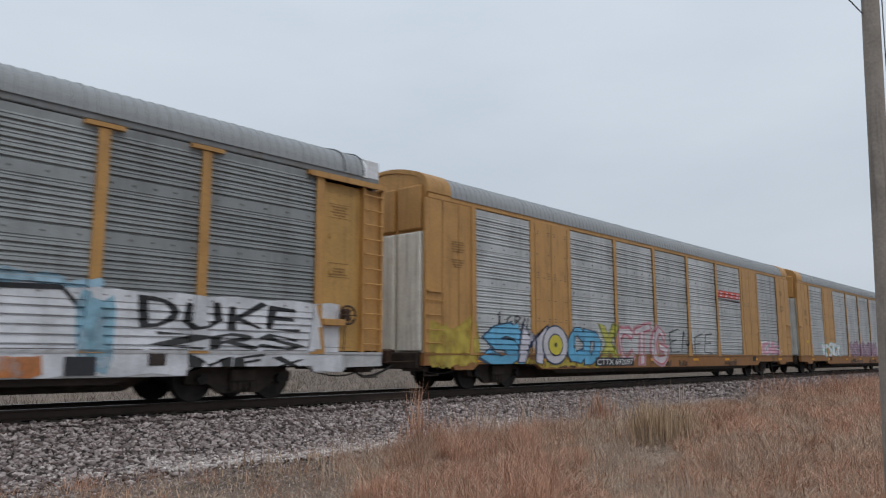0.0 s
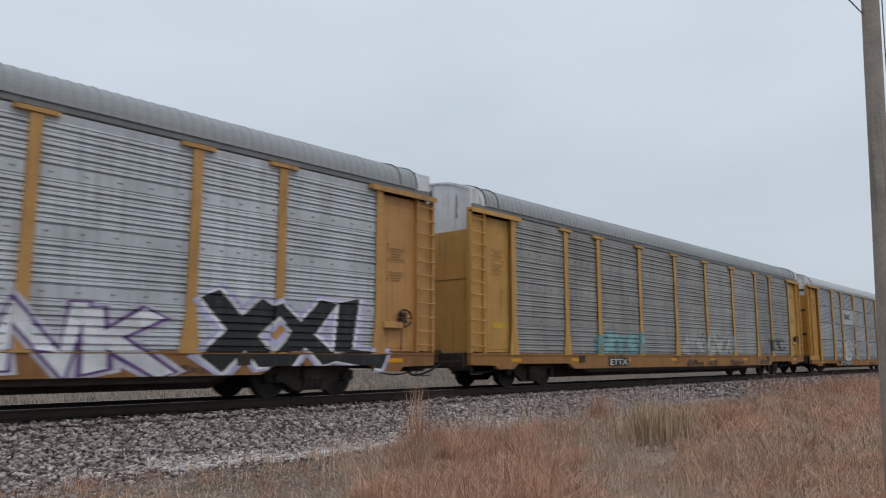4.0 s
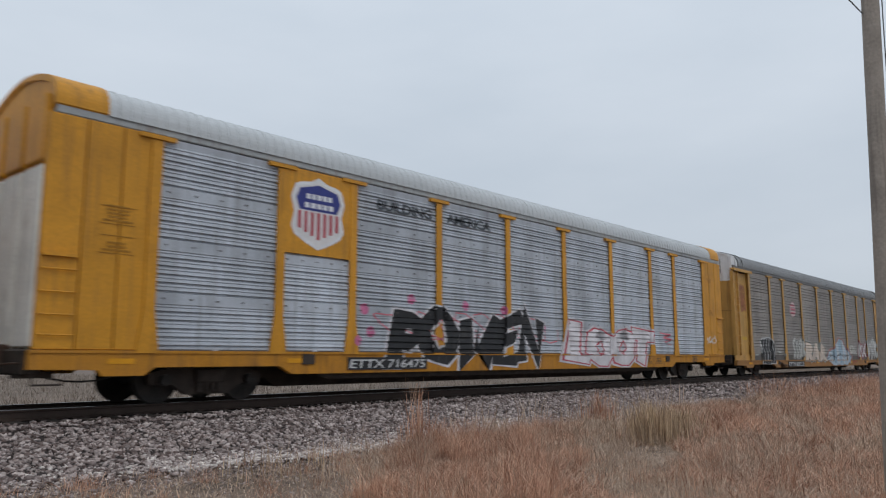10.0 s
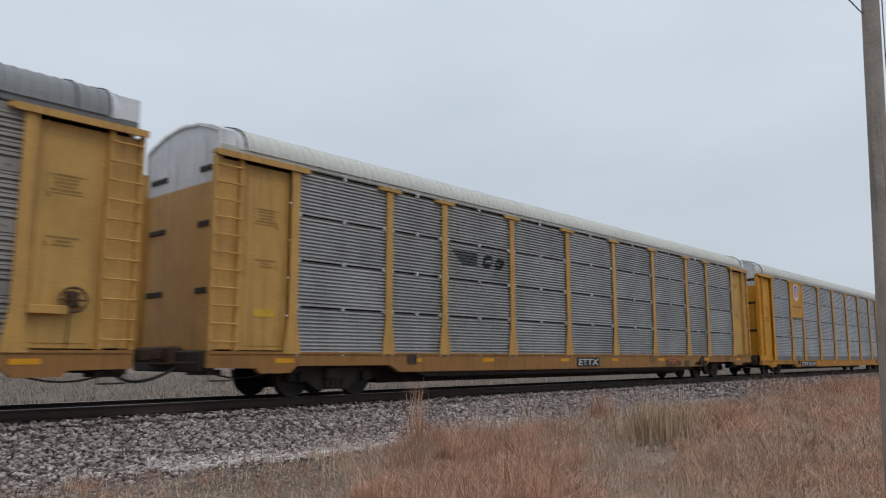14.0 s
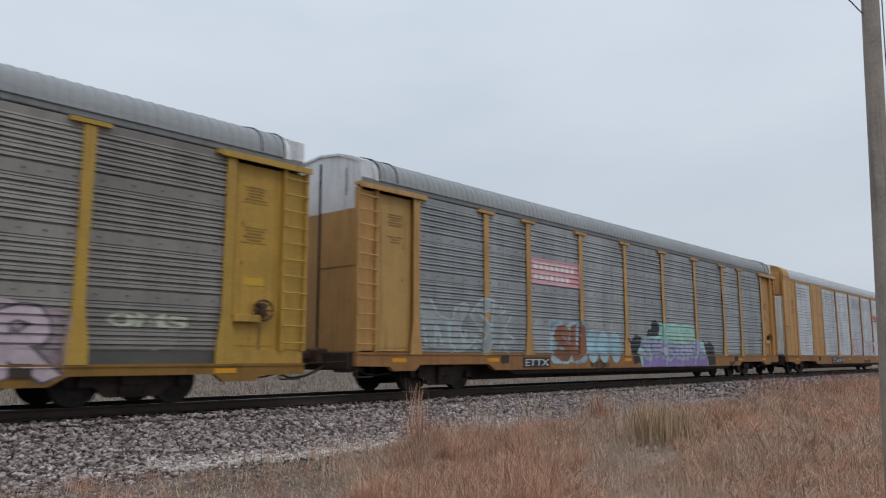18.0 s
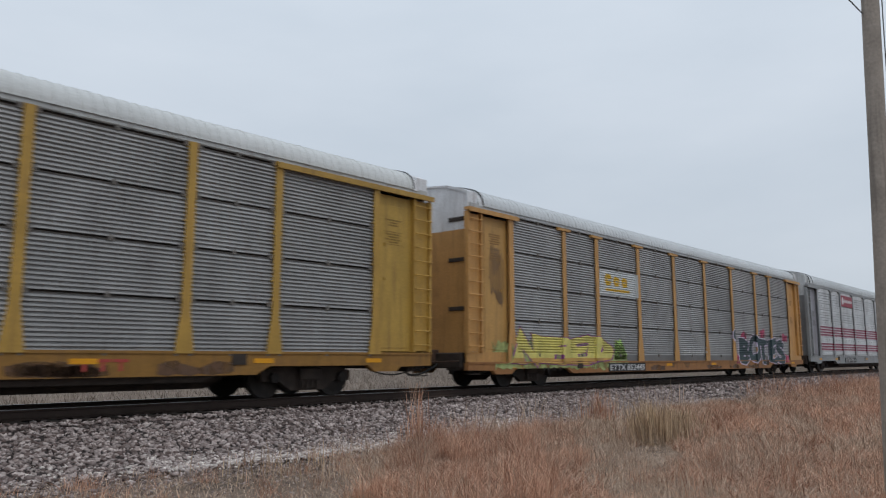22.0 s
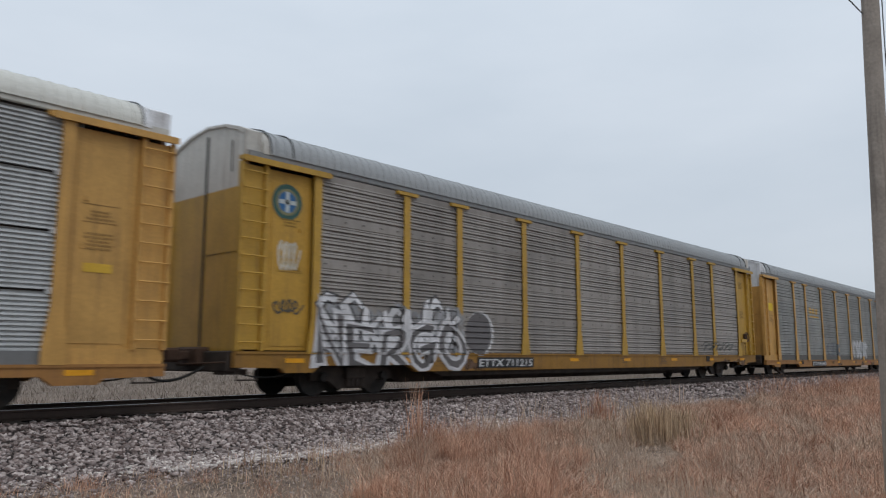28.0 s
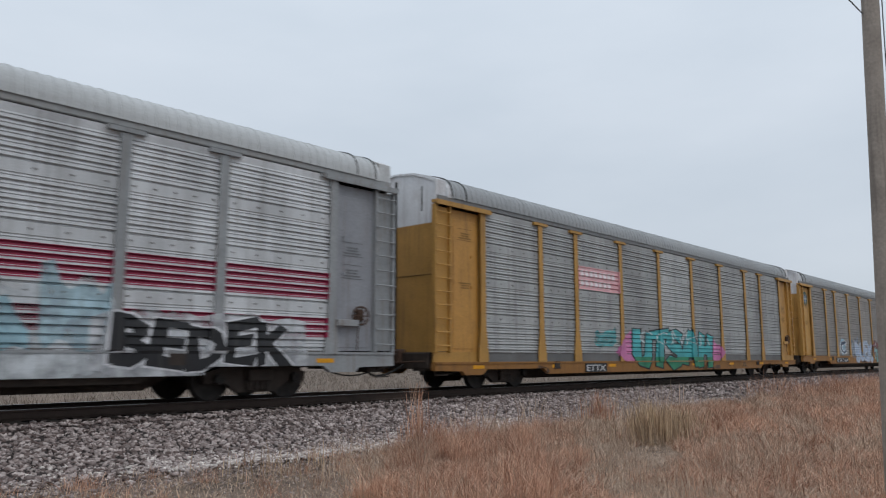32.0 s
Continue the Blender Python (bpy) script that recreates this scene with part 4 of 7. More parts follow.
def wedge_mark(car, kind, x):
    """A red slanted wordmark reduced to four pierced blocks, with a black bar under it."""
    red, pale = (0.55, 0.055, 0.03), (0.52, 0.55, 0.58)
    for i in range(4):
        a = x + i * 0.60
        flat_shape(car, kind, "logo_block", [(a, 3.36), (a + 0.56, 3.36), (a + 0.70, 3.66), (a + 0.14, 3.66)], red, 1)
        flat_shape(car, kind, "logo_block", [(a + 0.20, 3.42), (a + 0.44, 3.42), (a + 0.47, 3.48), (a + 0.23, 3.48)], pale, 2)
        flat_shape(car, kind, "logo_block", [(a + 0.27, 3.54), (a + 0.50, 3.54), (a + 0.53, 3.60), (a + 0.30, 3.60)], pale, 2)
    flat_shape(car, kind, "logo_bar", [(x - 0.10, 3.29), (x + 2.45, 3.22), (x + 2.45, 3.30), (x - 0.06, 3.33)], (0.04, 0.02, 0.02), 1)


def sill_mark(car, x, drop, colour=(0.36, 0.05, 0.04)):
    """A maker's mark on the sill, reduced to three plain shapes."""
    z = 0.60 - drop * 0.75
    for i in range(3):
        a = x + i * 0.30
        face_shape(car, "sill_mark", [(a, z + 0.15), (a + 0.10, z + 0.15), (a + 0.10, z), (a + 0.16, z), (a + 0.16, z + 0.15), (a + 0.26, z + 0.15), (a + 0.26, z + 0.20), (a, z + 0.20)], -1.534, colour)


def emblem(car, x, z, r):
    """A round blue emblem with a pale cross, on the side door."""
    y = -1.446
    face_shape(car, "emblem_ring", disc(x, z, r * 1.08), y, (0.03, 0.085, 0.070))
    face_shape(car, "emblem_band", disc(x, z, r * 0.80), y - 0.003, (0.20, 0.19, 0.10))
    face_shape(car, "emblem_disc", disc(x, z, r * 0.64), y - 0.006, (0.025, 0.11, 0.26))
    k = r * 0.62
    face_shape(car, "emblem_cross", rect(x - k, x + k, z - 0.045, z + 0.045), y - 0.009, (0.42, 0.46, 0.46))
    face_shape(car, "emblem_cross", rect(x - 0.045, x + 0.045, z - k, z + k), y - 0.009, (0.42, 0.46, 0.46))


CARS = {}
LOW_CARS, PLATED_CARS, SOLID_CARS = set(), set(), set()


def autorack(index, kind, label, screen, paint, roof, hood=None, low_end=None, chord=None, sill=None, number="", number_x=-8.0, emblems=(), ends="ladder",
             solid=False, stencils=True, low=False, capped=True):
    """One enclosed auto carrier with its parts."""
    rng = random.Random(100 + index)
    car = tagged(new("autorack_car"), label, "rail car", "freight train cars")
    car.empty_display_size = 0.5
    drop = 0.225 if low else 0.0
    if low:
        LOW_CARS.add(car.name)
    if ends == "plated":
        PLATED_CARS.add(car.name)
    if solid:
        SOLID_CARS.add(car.name)
    hood, low_end = hood or SNOW, low_end or paint
    sill = sill or tuple(c * k for c, k in zip(paint, (0.66, 0.56, 0.55) if paint != FRESH else (0.9, 0.85, 0.85)))
    put("underframe", underframe_mesh(), car)
    for s in (-1, 1):
        put("side_sill", sill_mesh(s, drop, M_SILL if paint[0] > 0.35 or index == 5 else M_PAINT), car, sill if paint[0] > 0.35 or index == 5 else paint)
    style = "strips" if kind == "strips" else "lapped"
    for i, (x0, x1) in enumerate(zip(LINES, LINES[1:])):
        width, centre = x1 - x0, (x0 + x1) / 2
        if solid and i in (1, 7):
            solid_panel(car, paint, centre, width)
            continue
        tone = (0.84 if kind == "strips" else 0.93) + rng.uniform(-0.07, 0.07)
        for strip in range(len(PROFILE[style])):
            k = tone * (1.0 + rng.uniform(-0.04, 0.04))
            put("panel", screen_mesh(style, width, strip), car, tuple(c * k for c in screen), (centre, 0, 0))
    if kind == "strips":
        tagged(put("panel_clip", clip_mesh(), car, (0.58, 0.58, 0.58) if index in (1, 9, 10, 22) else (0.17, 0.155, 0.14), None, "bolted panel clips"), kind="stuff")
        # added dark sheet: its colour stands in for shade between the strips
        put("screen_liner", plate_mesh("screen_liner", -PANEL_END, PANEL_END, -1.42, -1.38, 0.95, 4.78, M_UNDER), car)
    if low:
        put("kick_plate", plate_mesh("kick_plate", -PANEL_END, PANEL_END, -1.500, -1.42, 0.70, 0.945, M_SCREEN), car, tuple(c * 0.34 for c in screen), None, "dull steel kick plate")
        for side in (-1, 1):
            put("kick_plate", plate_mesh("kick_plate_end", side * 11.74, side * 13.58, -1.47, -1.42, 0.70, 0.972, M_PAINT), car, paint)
    for x in LINES:
        if solid and abs(x) in (7.10, 9.03):
            continue
        put("post", post_mesh(0.71 if low else 0.90, FOOT[style], capped), car, paint, (x, 0, 0))
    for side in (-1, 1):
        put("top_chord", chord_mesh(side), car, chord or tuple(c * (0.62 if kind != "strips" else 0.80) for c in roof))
    line = LOW_EAVE if kind == "strips" else EAVE
    put("roof", roof_mesh(12.62 if ends == "plated" else 12.98, line), car, roof)
    far_side(car, style, screen, paint)
    for s in (-1, 1):
        a, b = sorted((s * (12.62 if ends == "plated" else 13.10), s * 13.50))
        put("roof_hood", cap_mesh(a, b, "round" if ends == "plated" else ("low" if kind == "strips" else "tall")), car, hood)
        if ends != "plated":
            put("roof_bulkhead", bulkhead_mesh(s, line), car, hood)
            put("roof_strap", seam_mesh(s * 12.96, line), car)
            if kind != "strips":
                put("roof_strap", seam_mesh(s * 12.40, line), car)
        if ends == "plated":
            smooth_end(car, s, paint)
        else:
            back = put("ladder", ladder_mesh(s), car, paint)
            for x in (13.02, 13.56):
                put("stile", stile_mesh(), back, paint, (s * x, 0, 0))
            for r in range(11):
                put("rung", rung_mesh(s), back, tuple(min(1, c * 1.12) for c in paint), (0, 0, 1.12 + r * 0.335))
            put("side_door", door_mesh(s), car, tuple(c * rng.uniform(0.94, 1.06) for c in paint))
            put("header", header_mesh(s, 11.45 if capped else 8.95), car, paint)
        flavour = "ribbed" if ends == "plated" else ("low" if kind == "strips" else "tall")
        put("end_door", end_door_mesh(s, "low", flavour), car, low_end)
        put("end_door_top", end_door_mesh(s, "top", flavour), car, hood)
        if flavour == "ribbed":
            for i in range(3):
                put("end_rib", end_rib_mesh(s, True), car, low_end, (0, -0.94 + i * 0.94, 0))
                put("end_rib", end_rib_mesh(s, False), car, hood, (0, -0.94 + i * 0.94, 0))
        if flavour == "tall":
            put("door_seam", end_trim_mesh(s), car)
        if kind == "strips":
            for z in (2.05, 3.35, 4.45):
                put("door_slot", slot_mesh(s, -1.34, -0.75), car, None, (0, 0, z))
                put("door_slot", slot_mesh(s, 0.55, 1.20), car, None, (0, 0, z))
        put("coupler", coupler_mesh(s), car)
        put("air_hose", hose_mesh(s), car)
        put("uncoupling_lever", lever_mesh(s), car)
        put("stirrup_step", stirrup_mesh(s), car)
        put("end_sill", end_sill_mesh(s), car)
        if s > 0 and ends != "plated" and kind != "strips":
            put("brake_wheel", brake_wheel_mesh(), car)
            put("brake_shelf", brake_shelf_mesh(), car, paint)
        truck = put("truck", truck_frame_mesh(), car, None, (s * TRUCK, 0, 0))
        for x in (-0.89, 0.89):
            put("wheelset", wheelset_mesh(), truck, None, (x, 0, 0.42))
        if stencils:
            for z in rng.sample([2.55, 3.05, 3.45, 3.85], 2):
                tagged(put("stencil", stencil_mesh(rng.randrange(6)), car, tuple(c * 0.5 for c in paint), (s * 12.36, -1.446 if ends != "plated" else -1.536, z)), kind="stuff")
            if index % 4 == 2:
                put("placard", plate_mesh("placard", -0.24, 0.24, -0.004, 0, 0, 0.15, M_MARK), car, (0.56, 0.34, 0.03), (s * 12.36, -1.447 if ends != "plated" else -1.537, 2.22 if s > 0 else 1.62))
    for i in range(8):
        x = -11.9 + i * 3.4 + rng.uniform(-0.4, 0.4)
        put("reflector", plate_mesh("reflector", -0.23, 0.23, -0.004, 0, 0, 0.09, M_MARK), car, REFLECT, (x, -1.531, 0.72 - drop * 0.8))
    for x in (-8.25, 8.25):
        put("jack_pad", plate_mesh("jack_pad", -0.16, 0.16, -0.02, 0, 0, 0.22, M_UNDER), car, None, (x, -1.53, 0.69 - drop * 0.8))
    for i in range(3):
        tagged(put("stencil", stencil_mesh(rng.randrange(6)), car, (0.10, 0.06, 0.03), (rng.uniform(-11, 11), -1.531, 0.62 - drop * 0.8)), kind="stuff")
    if index in (-3, 6, 9, 10, 14, 17, 20, 22, 3, 12, 23):
        sill_mark(car, 5.25, drop)
    for x, z, r in emblems:
        emblem(car, x, z, r)
    if paint != FRESH and paint[0] > 0.35:
        for i in range(4):
            a = rng.uniform(-11, 11)
            patch(car, kind, a, a + rng.uniform(0.5, 1.6), 0.52 - drop * 0.6, 0.72 - drop * 0.8, (0.115, 0.060, 0.032), 800 + index * 5 + i, 0.06, -1, "rust_stain")
    if number:
        w = 2.5 if len(number) > 6 else 1.3
        put("number_board", plate_mesh("number_board", 0, w, -0.022, 0, 0, 0.27, M_MARK), car, (0.02, 0.02, 0.022), (number_x, -1.531, 0.565 - drop * 0.8), "black board with white lettering")
        tagged(plain_text(car, "reporting_mark", number, number_x + 0.07, number_x + w - 0.07, 0.60 - drop * 0.8, 0.79 - drop * 0.8, -1.557, (0.56, 0.56, 0.56), 0.12), kind="stuff")
    CARS[index] = car
    return car


# paint and sheet colours
TAN, GOLD, MUSTARD, FRESH = (0.48, 0.255, 0.080), (0.51, 0.255, 0.045), (0.52, 0.285, 0.075), (0.60, 0.268, 0.016)
SHEET, SILVER, DULL, OLIVE, STEEL = (0.62, 0.645, 0.67), (0.50, 0.51, 0.51), (0.33, 0.32, 0.305), (0.29, 0.262, 0.238), (0.40, 0.395, 0.39)
R_GREY, R_LIGHT, R_CREAM, R_DARK = (0.30, 0.31, 0.315), (0.50, 0.52, 0.53), (0.58, 0.57, 0.52), (0.23, 0.235, 0.24)
OLD = "enclosed auto carrier with weathered ribbed steel screens and tan posts"


def banner(c, k, x0=-7.0, x1=-4.37, z0=2.97, z1=3.70):
    """A faded pink board with two rows of pale bars."""
    flat_shape(c, k, "banner", rect(x0, x1, z0, z1), (0.66, 0.35, 0.37), 0, "faded pink lettering board")
    for z, n in ((z0 + 0.10, 7), (z0 + 0.41, 8)):
        for i in range(n):
            a = x0 + 0.22 + i * (x1 - x0 - 0.4) / 8
            flat_shape(c, k, "banner_bar", rect(a, a + 0.20, z, z + 0.20), (0.74, 0.66, 0.67), 1)


def pink_disc(c, k, x=-5.72, z=3.30, r=0.43):
    flat_shape(c, k, "round_mark", disc(x, z, r, 20, 0.86), (0.60, 0.42, 0.44), 0, "faded round red and white mark")
    for i in range(3):
        flat_shape(c, k, "round_mark_bar", rect(x - r * 0.8, x + r * 0.8, z - 0.24 + i * 0.2, z - 0.15 + i * 0.2), (0.45, 0.10, 0.13), 1)


def build_train():
    L, S = "lapped", "strips"
    # cars already past at the start
    c = autorack(-3, L, "tan enclosed auto carrier at the head of the line", SILVER, TAN, R_GREY)
    c = autorack(-2, L, "auto carrier with silver screens and solid tan panels", SILVER, TAN, R_GREY, TAN, (0.55, 0.55, 0.52), TAN, ends="plated", solid=True, capped=False)
    patch(c, L, -4.0, 3.0, 0.9, 1.8, (0.36, 0.22, 0.30), 3)
    graffiti(c, L, "~4:1", -9.8, -6.0, 0.9, 1.7, WHITE, AQUA)
    c = autorack(-1, L, "auto carrier with silver screens, solid tan panels and blue graffiti", SILVER, TAN, R_GREY, TAN, (0.80, 0.78, 0.70), TAN, number="CTTX 692097", number_x=-5.7, ends="plated", solid=True, capped=False)
    patch(c, L, -13.4, -11.5, 0.6, 1.7, (0.50, 0.38, 0.06), 7, 0.2)
    patch(c, L, -11.2, -5.2, 0.55, 0.80, (0.52, 0.40, 0.06), 8, 0.1)
    graffiti(c, L, "!S", -11.4, -9.5, 0.62, 1.75, (0.12, 0.38, 0.58), (0.03, 0.06, 0.10), None, 0.06, 0.04, 0.2, base=1)
    ink(c, L, [(-9.9, 1.6), (-9.6, 1.1), (-9.7, 0.55)], 0.30, (0.12, 0.38, 0.58), 3)
    graffiti(c, L, "!M", -9.7, -8.5, 0.68, 1.75, (0.58, 0.56, 0.62), (0.03, 0.05, 0.10), None, 0.03, 0.03, 0.2, base=4)
    for r, col, n in ((0.70, (0.03, 0.05, 0.10), 5), (0.64, (0.52, 0.50, 0.53), 6), (0.40, (0.04, 0.05, 0.10), 7), (0.35, (0.55, 0.46, 0.05), 8), (0.08, (0.06, 0.07, 0.03), 9)):
        flat_shape(c, L, "graffiti_ring", disc(-7.98, 1.20, r, 24, 0.84), col, n)
    graffiti(c, L, "!CD", -7.3, -5.3, 0.62, 1.72, (0.12, 0.38, 0.58), (0.03, 0.06, 0.10), None, 0.06, 0.04, 0.1, base=3)
    graffiti(c, L, "X", -5.35, -4.2, 0.75, 1.85, (0.44, 0.42, 0.08), (0.22, 0.24, 0.08))
    graffiti(c, L, "!CTG", -4.2, -0.5, 0.62, 1.95, (0.60, 0.54, 0.56), (0.48, 0.14, 0.18), (0.50, 0.30, 0.32), -0.02, 0.06)
    graffiti(c, L, "!EMFE", -0.3, 3.7, 0.95, 1.85, None, (0.06, 0.065, 0.06), None, -0.065, 0.06)
    graffiti(c, L, "!LEBN", -10.7, -9.2, 1.62, 2.02, None, (0.03, 0.03, 0.03), None, -0.04, 0.10)
    graffiti(c, L, "~2:5", 9.3, 12.0, 0.95, 1.6, PINK, WHITE)
    wedge_mark(c, L, 4.45)
    c = autorack(0, L, "auto carrier with grey screens and a broad white graffiti band", (0.31, 0.325, 0.325), TAN, R_GREY, number="", sill=(0.52, 0.52, 0.52))
    banner(c, L)
    patch(c, L, -12.9, 7.3, 1.55, 2.16, (0.34, 0.52, 0.64), 12, 0.05)
    patch(c, L, -12.9, -11.4, 0.55, 1.9, SKY, 14)
    field(c, L, rect(-12.1, 12.4, 0.53, 1.96), (0.63, 0.63, 0.655), 1)
    pale = (0.32, 0.50, 0.64)
    ink(c, L, [(-12.1, 1.99), (-11.3, 1.96), (-10.05, 2.0), (-9.3, 1.98), (-8.88, 1.96)], 0.10)
    field(c, L, rect(-11.18, -10.9, 1.02, 1.70), pale, 3)
    ink(c, L, [(-11.2, 1.73), (-10.87, 1.75), (-10.86, 1.0), (-11.18, 1.0), (-11.2, 1.73)], 0.10)
    ink(c, L, [(-10.86, 1.32), (-9.99, 1.37), (-9.98, 1.26), (-10.81, 1.25)], 0.06)
    ink(c, L, [(-10.0, 1.26), (-9.8, 1.21), (-9.67, 1.04), (-9.66, 0.56)], 0.10)
    ink(c, L, [(-9.95, 1.97), (-9.89, 1.42)], 0.07)
    field(c, L, [(-8.85, 1.98), (-8.79, 1.32), (-8.66, 1.29), (-8.60, 1.97)], pale, 3)
    ink(c, L, [(-8.79, 1.95), (-8.75, 1.36), (-8.66, 1.29), (-8.60, 1.95), (-7.63, 1.96), (-6.79, 2.0), (-5.31, 1.99), (-3.2, 2.0), (-0.95, 1.95)], 0.12)
    ink(c, L, [(-7.63, 1.96), (-7.55, 0.92), (-7.07, 0.54)], 0.10)
    ink(c, L, [(-6.52, 0.52), (-5.80, 1.34), (-6.92, 1.32), (-6.62, 0.84)], 0.10)
    ink(c, L, [(-6.45, 0.52), (-6.0, 1.05)], 0.22)
    ink(c, L, [(-6.85, 1.76), (-5.88, 1.79), (-5.89, 1.61), (-6.77, 1.60), (-6.85, 1.76)], 0.09)
    ink(c, L, [(-5.31, 2.0), (-5.21, 1.41), (-5.19, 0.80)], 0.08)
    ink(c, L, [(-5.21, 1.42), (-4.45, 1.40), (-4.39, 0.56), (-4.04, 0.60), (-3.96, 1.41), (-3.11, 1.43), (-3.05, 0.56)], 0.10)
    ink(c, L, [(-3.07, 1.98), (-3.11, 1.06)], 0.06)
    ink(c, L, [(-2.1, 1.75), (-1.11, 1.75), (-1.11, 1.42), (-2.1, 1.44), (-2.1, 1.75)], 0.10)
    ink(c, L, [(-0.95, 1.95), (-0.88, 1.32), (-1.73, 1.18), (-1.17, 0.92), (-0.77, 1.12), (-0.1, 1.05)], 0.12)
    ink(c, L, [(-2.9, 0.56), (-2.3, 1.05), (-1.8, 0.56)], 0.10)
    ink(c, L, [(-0.93, 1.94), (1.49, 1.92), (3.43, 1.90)], 0.09)
    ink(c, L, [(1.49, 1.92), (1.42, 1.59), (1.61, 0.95), (1.39, 0.55)], 0.14)
    ink(c, L, [(0.3, 1.12), (1.05, 1.15), (0.75, 0.92), (0.3, 1.12)], 0.08)
    ink(c, L, [(3.03, 1.68), (2.55, 1.12), (3.25, 1.38), (3.03, 1.68)], 0.10)
    ink(c, L, [(7.1, 0.87), (7.05, 1.46), (6.6, 1.94), (3.92, 1.86), (3.26, 1.43)], 0.10)
    ink(c, L, [(2.45, 0.56), (3.73, 1.35), (4.48, 1.43), (4.98, 1.14), (4.88, 0.82), (4.53, 0.78), (4.05, 1.22), (2.95, 0.56)], 0.13)
    patch(c, L, 6.85, 7.5, 0.56, 1.85, SKY, 8, 0.08, 5)
    patch(c, L, 5.25, 6.4, 0.52, 0.86, ORANGE, 9, 0.04, 5)
    face_shape(c, "inspection_board", rect(6.70, 7.20, 0.54, 0.84), -1.556, (0.03, 0.03, 0.035))
    tagged(plain_text(c, "reporting_mark", "ETTX  702411", -6.75, -4.45, 0.60, 0.76, -1.562, (0.30, 0.30, 0.31), 0.12), kind="stuff")
    graffiti(c, L, "!DUKE", 7.9, 11.3, 1.32, 1.88, None, BLACK, None, -0.025, 0.09, base=3)
    graffiti(c, L, "!ZRS", 8.05, 11.4, 0.98, 1.27, None, (0.03, 0.03, 0.03), None, 0.0, 0.11, base=3)
    graffiti(c, L, "!MEX", 8.85, 11.5, 0.60, 0.88, None, (0.03, 0.03, 0.03), None, 0.0, 0.11, base=3)
    c = autorack(1, S, "auto carrier with four-strip grey screens, tan frame and white roof", SILVER, GOLD, R_LIGHT, number="ETTX 700293", number_x=-8.05, low=True)
    flat_shape(c, S, "logo_field", rect(-7.0, -4.36, 2.87, 3.74), (0.58, 0.60, 0.60), 0, "white logo field")
    word_blocks(c, S, -6.35, -5.0, 3.15, 3.52, 3, (0.03, 0.03, 0.035), hole=(0.5, 0.52, 0.52))
    for x in (-6.65, -4.78):
        flat_shape(c, S, "logo_bracket", rect(x, x + 0.06, 3.05, 3.62), (0.03, 0.03, 0.035), 1)
    patch(c, S, -6.9, -6.0, 0.66, 1.7, (0.56, 0.57, 0.58), 15, 0.10)
    ink(c, S, [(-5.0, 1.62), (-5.5, 1.86), (-6.2, 1.84), (-6.45, 1.55), (-6.0, 1.28), (-5.5, 1.05), (-5.6, 0.78), (-6.3, 0.70), (-6.95, 0.82)], 0.13, (0.66, 0.67, 0.68), 2)
    graffiti(c, S, "!RKNO", -5.2, -1.0, 0.62, 1.88, None, (0.60, 0.61, 0.61), None, -0.072, 0.06, base=2)
    patch(c, S, -8.4, -7.4, 1.05, 1.4, (0.52, 0.53, 0.53), 16, 0.06)
    c = autorack(2, L, "auto carrier with dark weathered screens and mustard ends", DULL, MUSTARD, R_GREY, number="ETTX", number_x=-6.6)
    patch(c, L, -7.5, -3.9, 0.95, 1.6, (0.20, 0.40, 0.42), 17)
    patch(c, L, -0.9, 4.3, 0.95, 1.75, GHOST, 18)
    graffiti(c, L, "~2:4", 8.6, 11.0, 1.15, 1.75, None, (0.06, 0.055, 0.05), None, 0.0, 0.05)
    c = autorack(3, L, "auto carrier with pale screens, black mark and purple graffiti", SHEET, TAN, R_GREY, number="ETTX 708423", number_x=-6.9)
    for i in range(5):
        flat_shape(c, L, "logo_stripe", [(-6.75 + i * 0.09, 3.52 - i * 0.075), (-5.75 - i * 0.02, 3.52 - i * 0.075), (-5.78 - i * 0.02, 3.56 - i * 0.075), (-6.78 + i * 0.09, 3.56 - i * 0.075)], BLACK, 1)
    word_blocks(c, L, -5.55, -4.5, 3.20, 3.56, 2, BLACK, lean=0.25, hole=(0.5, 0.52, 0.54))
    flat_shape(c, L, "logo_bar", rect(-6.4, -4.7, 3.05, 3.10), BLACK, 1)
    graffiti(c, L, "!BRINK", 0.2, 6.8, 0.5, 1.75, WHITE, PURPLE, (0.48, 0.46, 0.52), 0.0)
    patch(c, L, -1.2, 0.9, 1.2, 1.8, LILAC, 21, 0.1, 0)
    graffiti(c, L, "!XXL", 7.3, 12.0, 0.55, 2.05, BLACK, WHITE, LILAC, 0.05)
    for n, (a, b, d, e) in enumerate(((-11.2, -9.2, 1.0, 1.7), (-9.0, -7.2, 1.1, 1.55), (-6.8, -5.0, 1.1, 1.5))):
        scrawl(c, L, a, b, d, e, (0.10, 0.10, 0.10), 22 + n, 0.045, 5)
    c = autorack(4, L, "auto carrier with silver screens, shield crest and four graffiti pieces", (0.375, 0.38, 0.375), GOLD, R_GREY, sill=(0.36, 0.23, 0.10), low=True)
    crest(c, GOLD, 3.03)
    slogan(c, L, "BUILDING", -6.45, -4.55, 4.03, 4.27)
    slogan(c, L, "AMERICA", -4.0, -2.2, 4.03, 4.27)
    patch(c, L, -12.6, -7.5, 1.0, 1.95, LIME, 31, 0.08)
    graffiti(c, L, "!SNED", -13.0, -7.5, 0.55, 1.82, (0.62, 0.63, 0.68), (0.04, 0.16, 0.24), None, 0.05, 0.03, base=1)
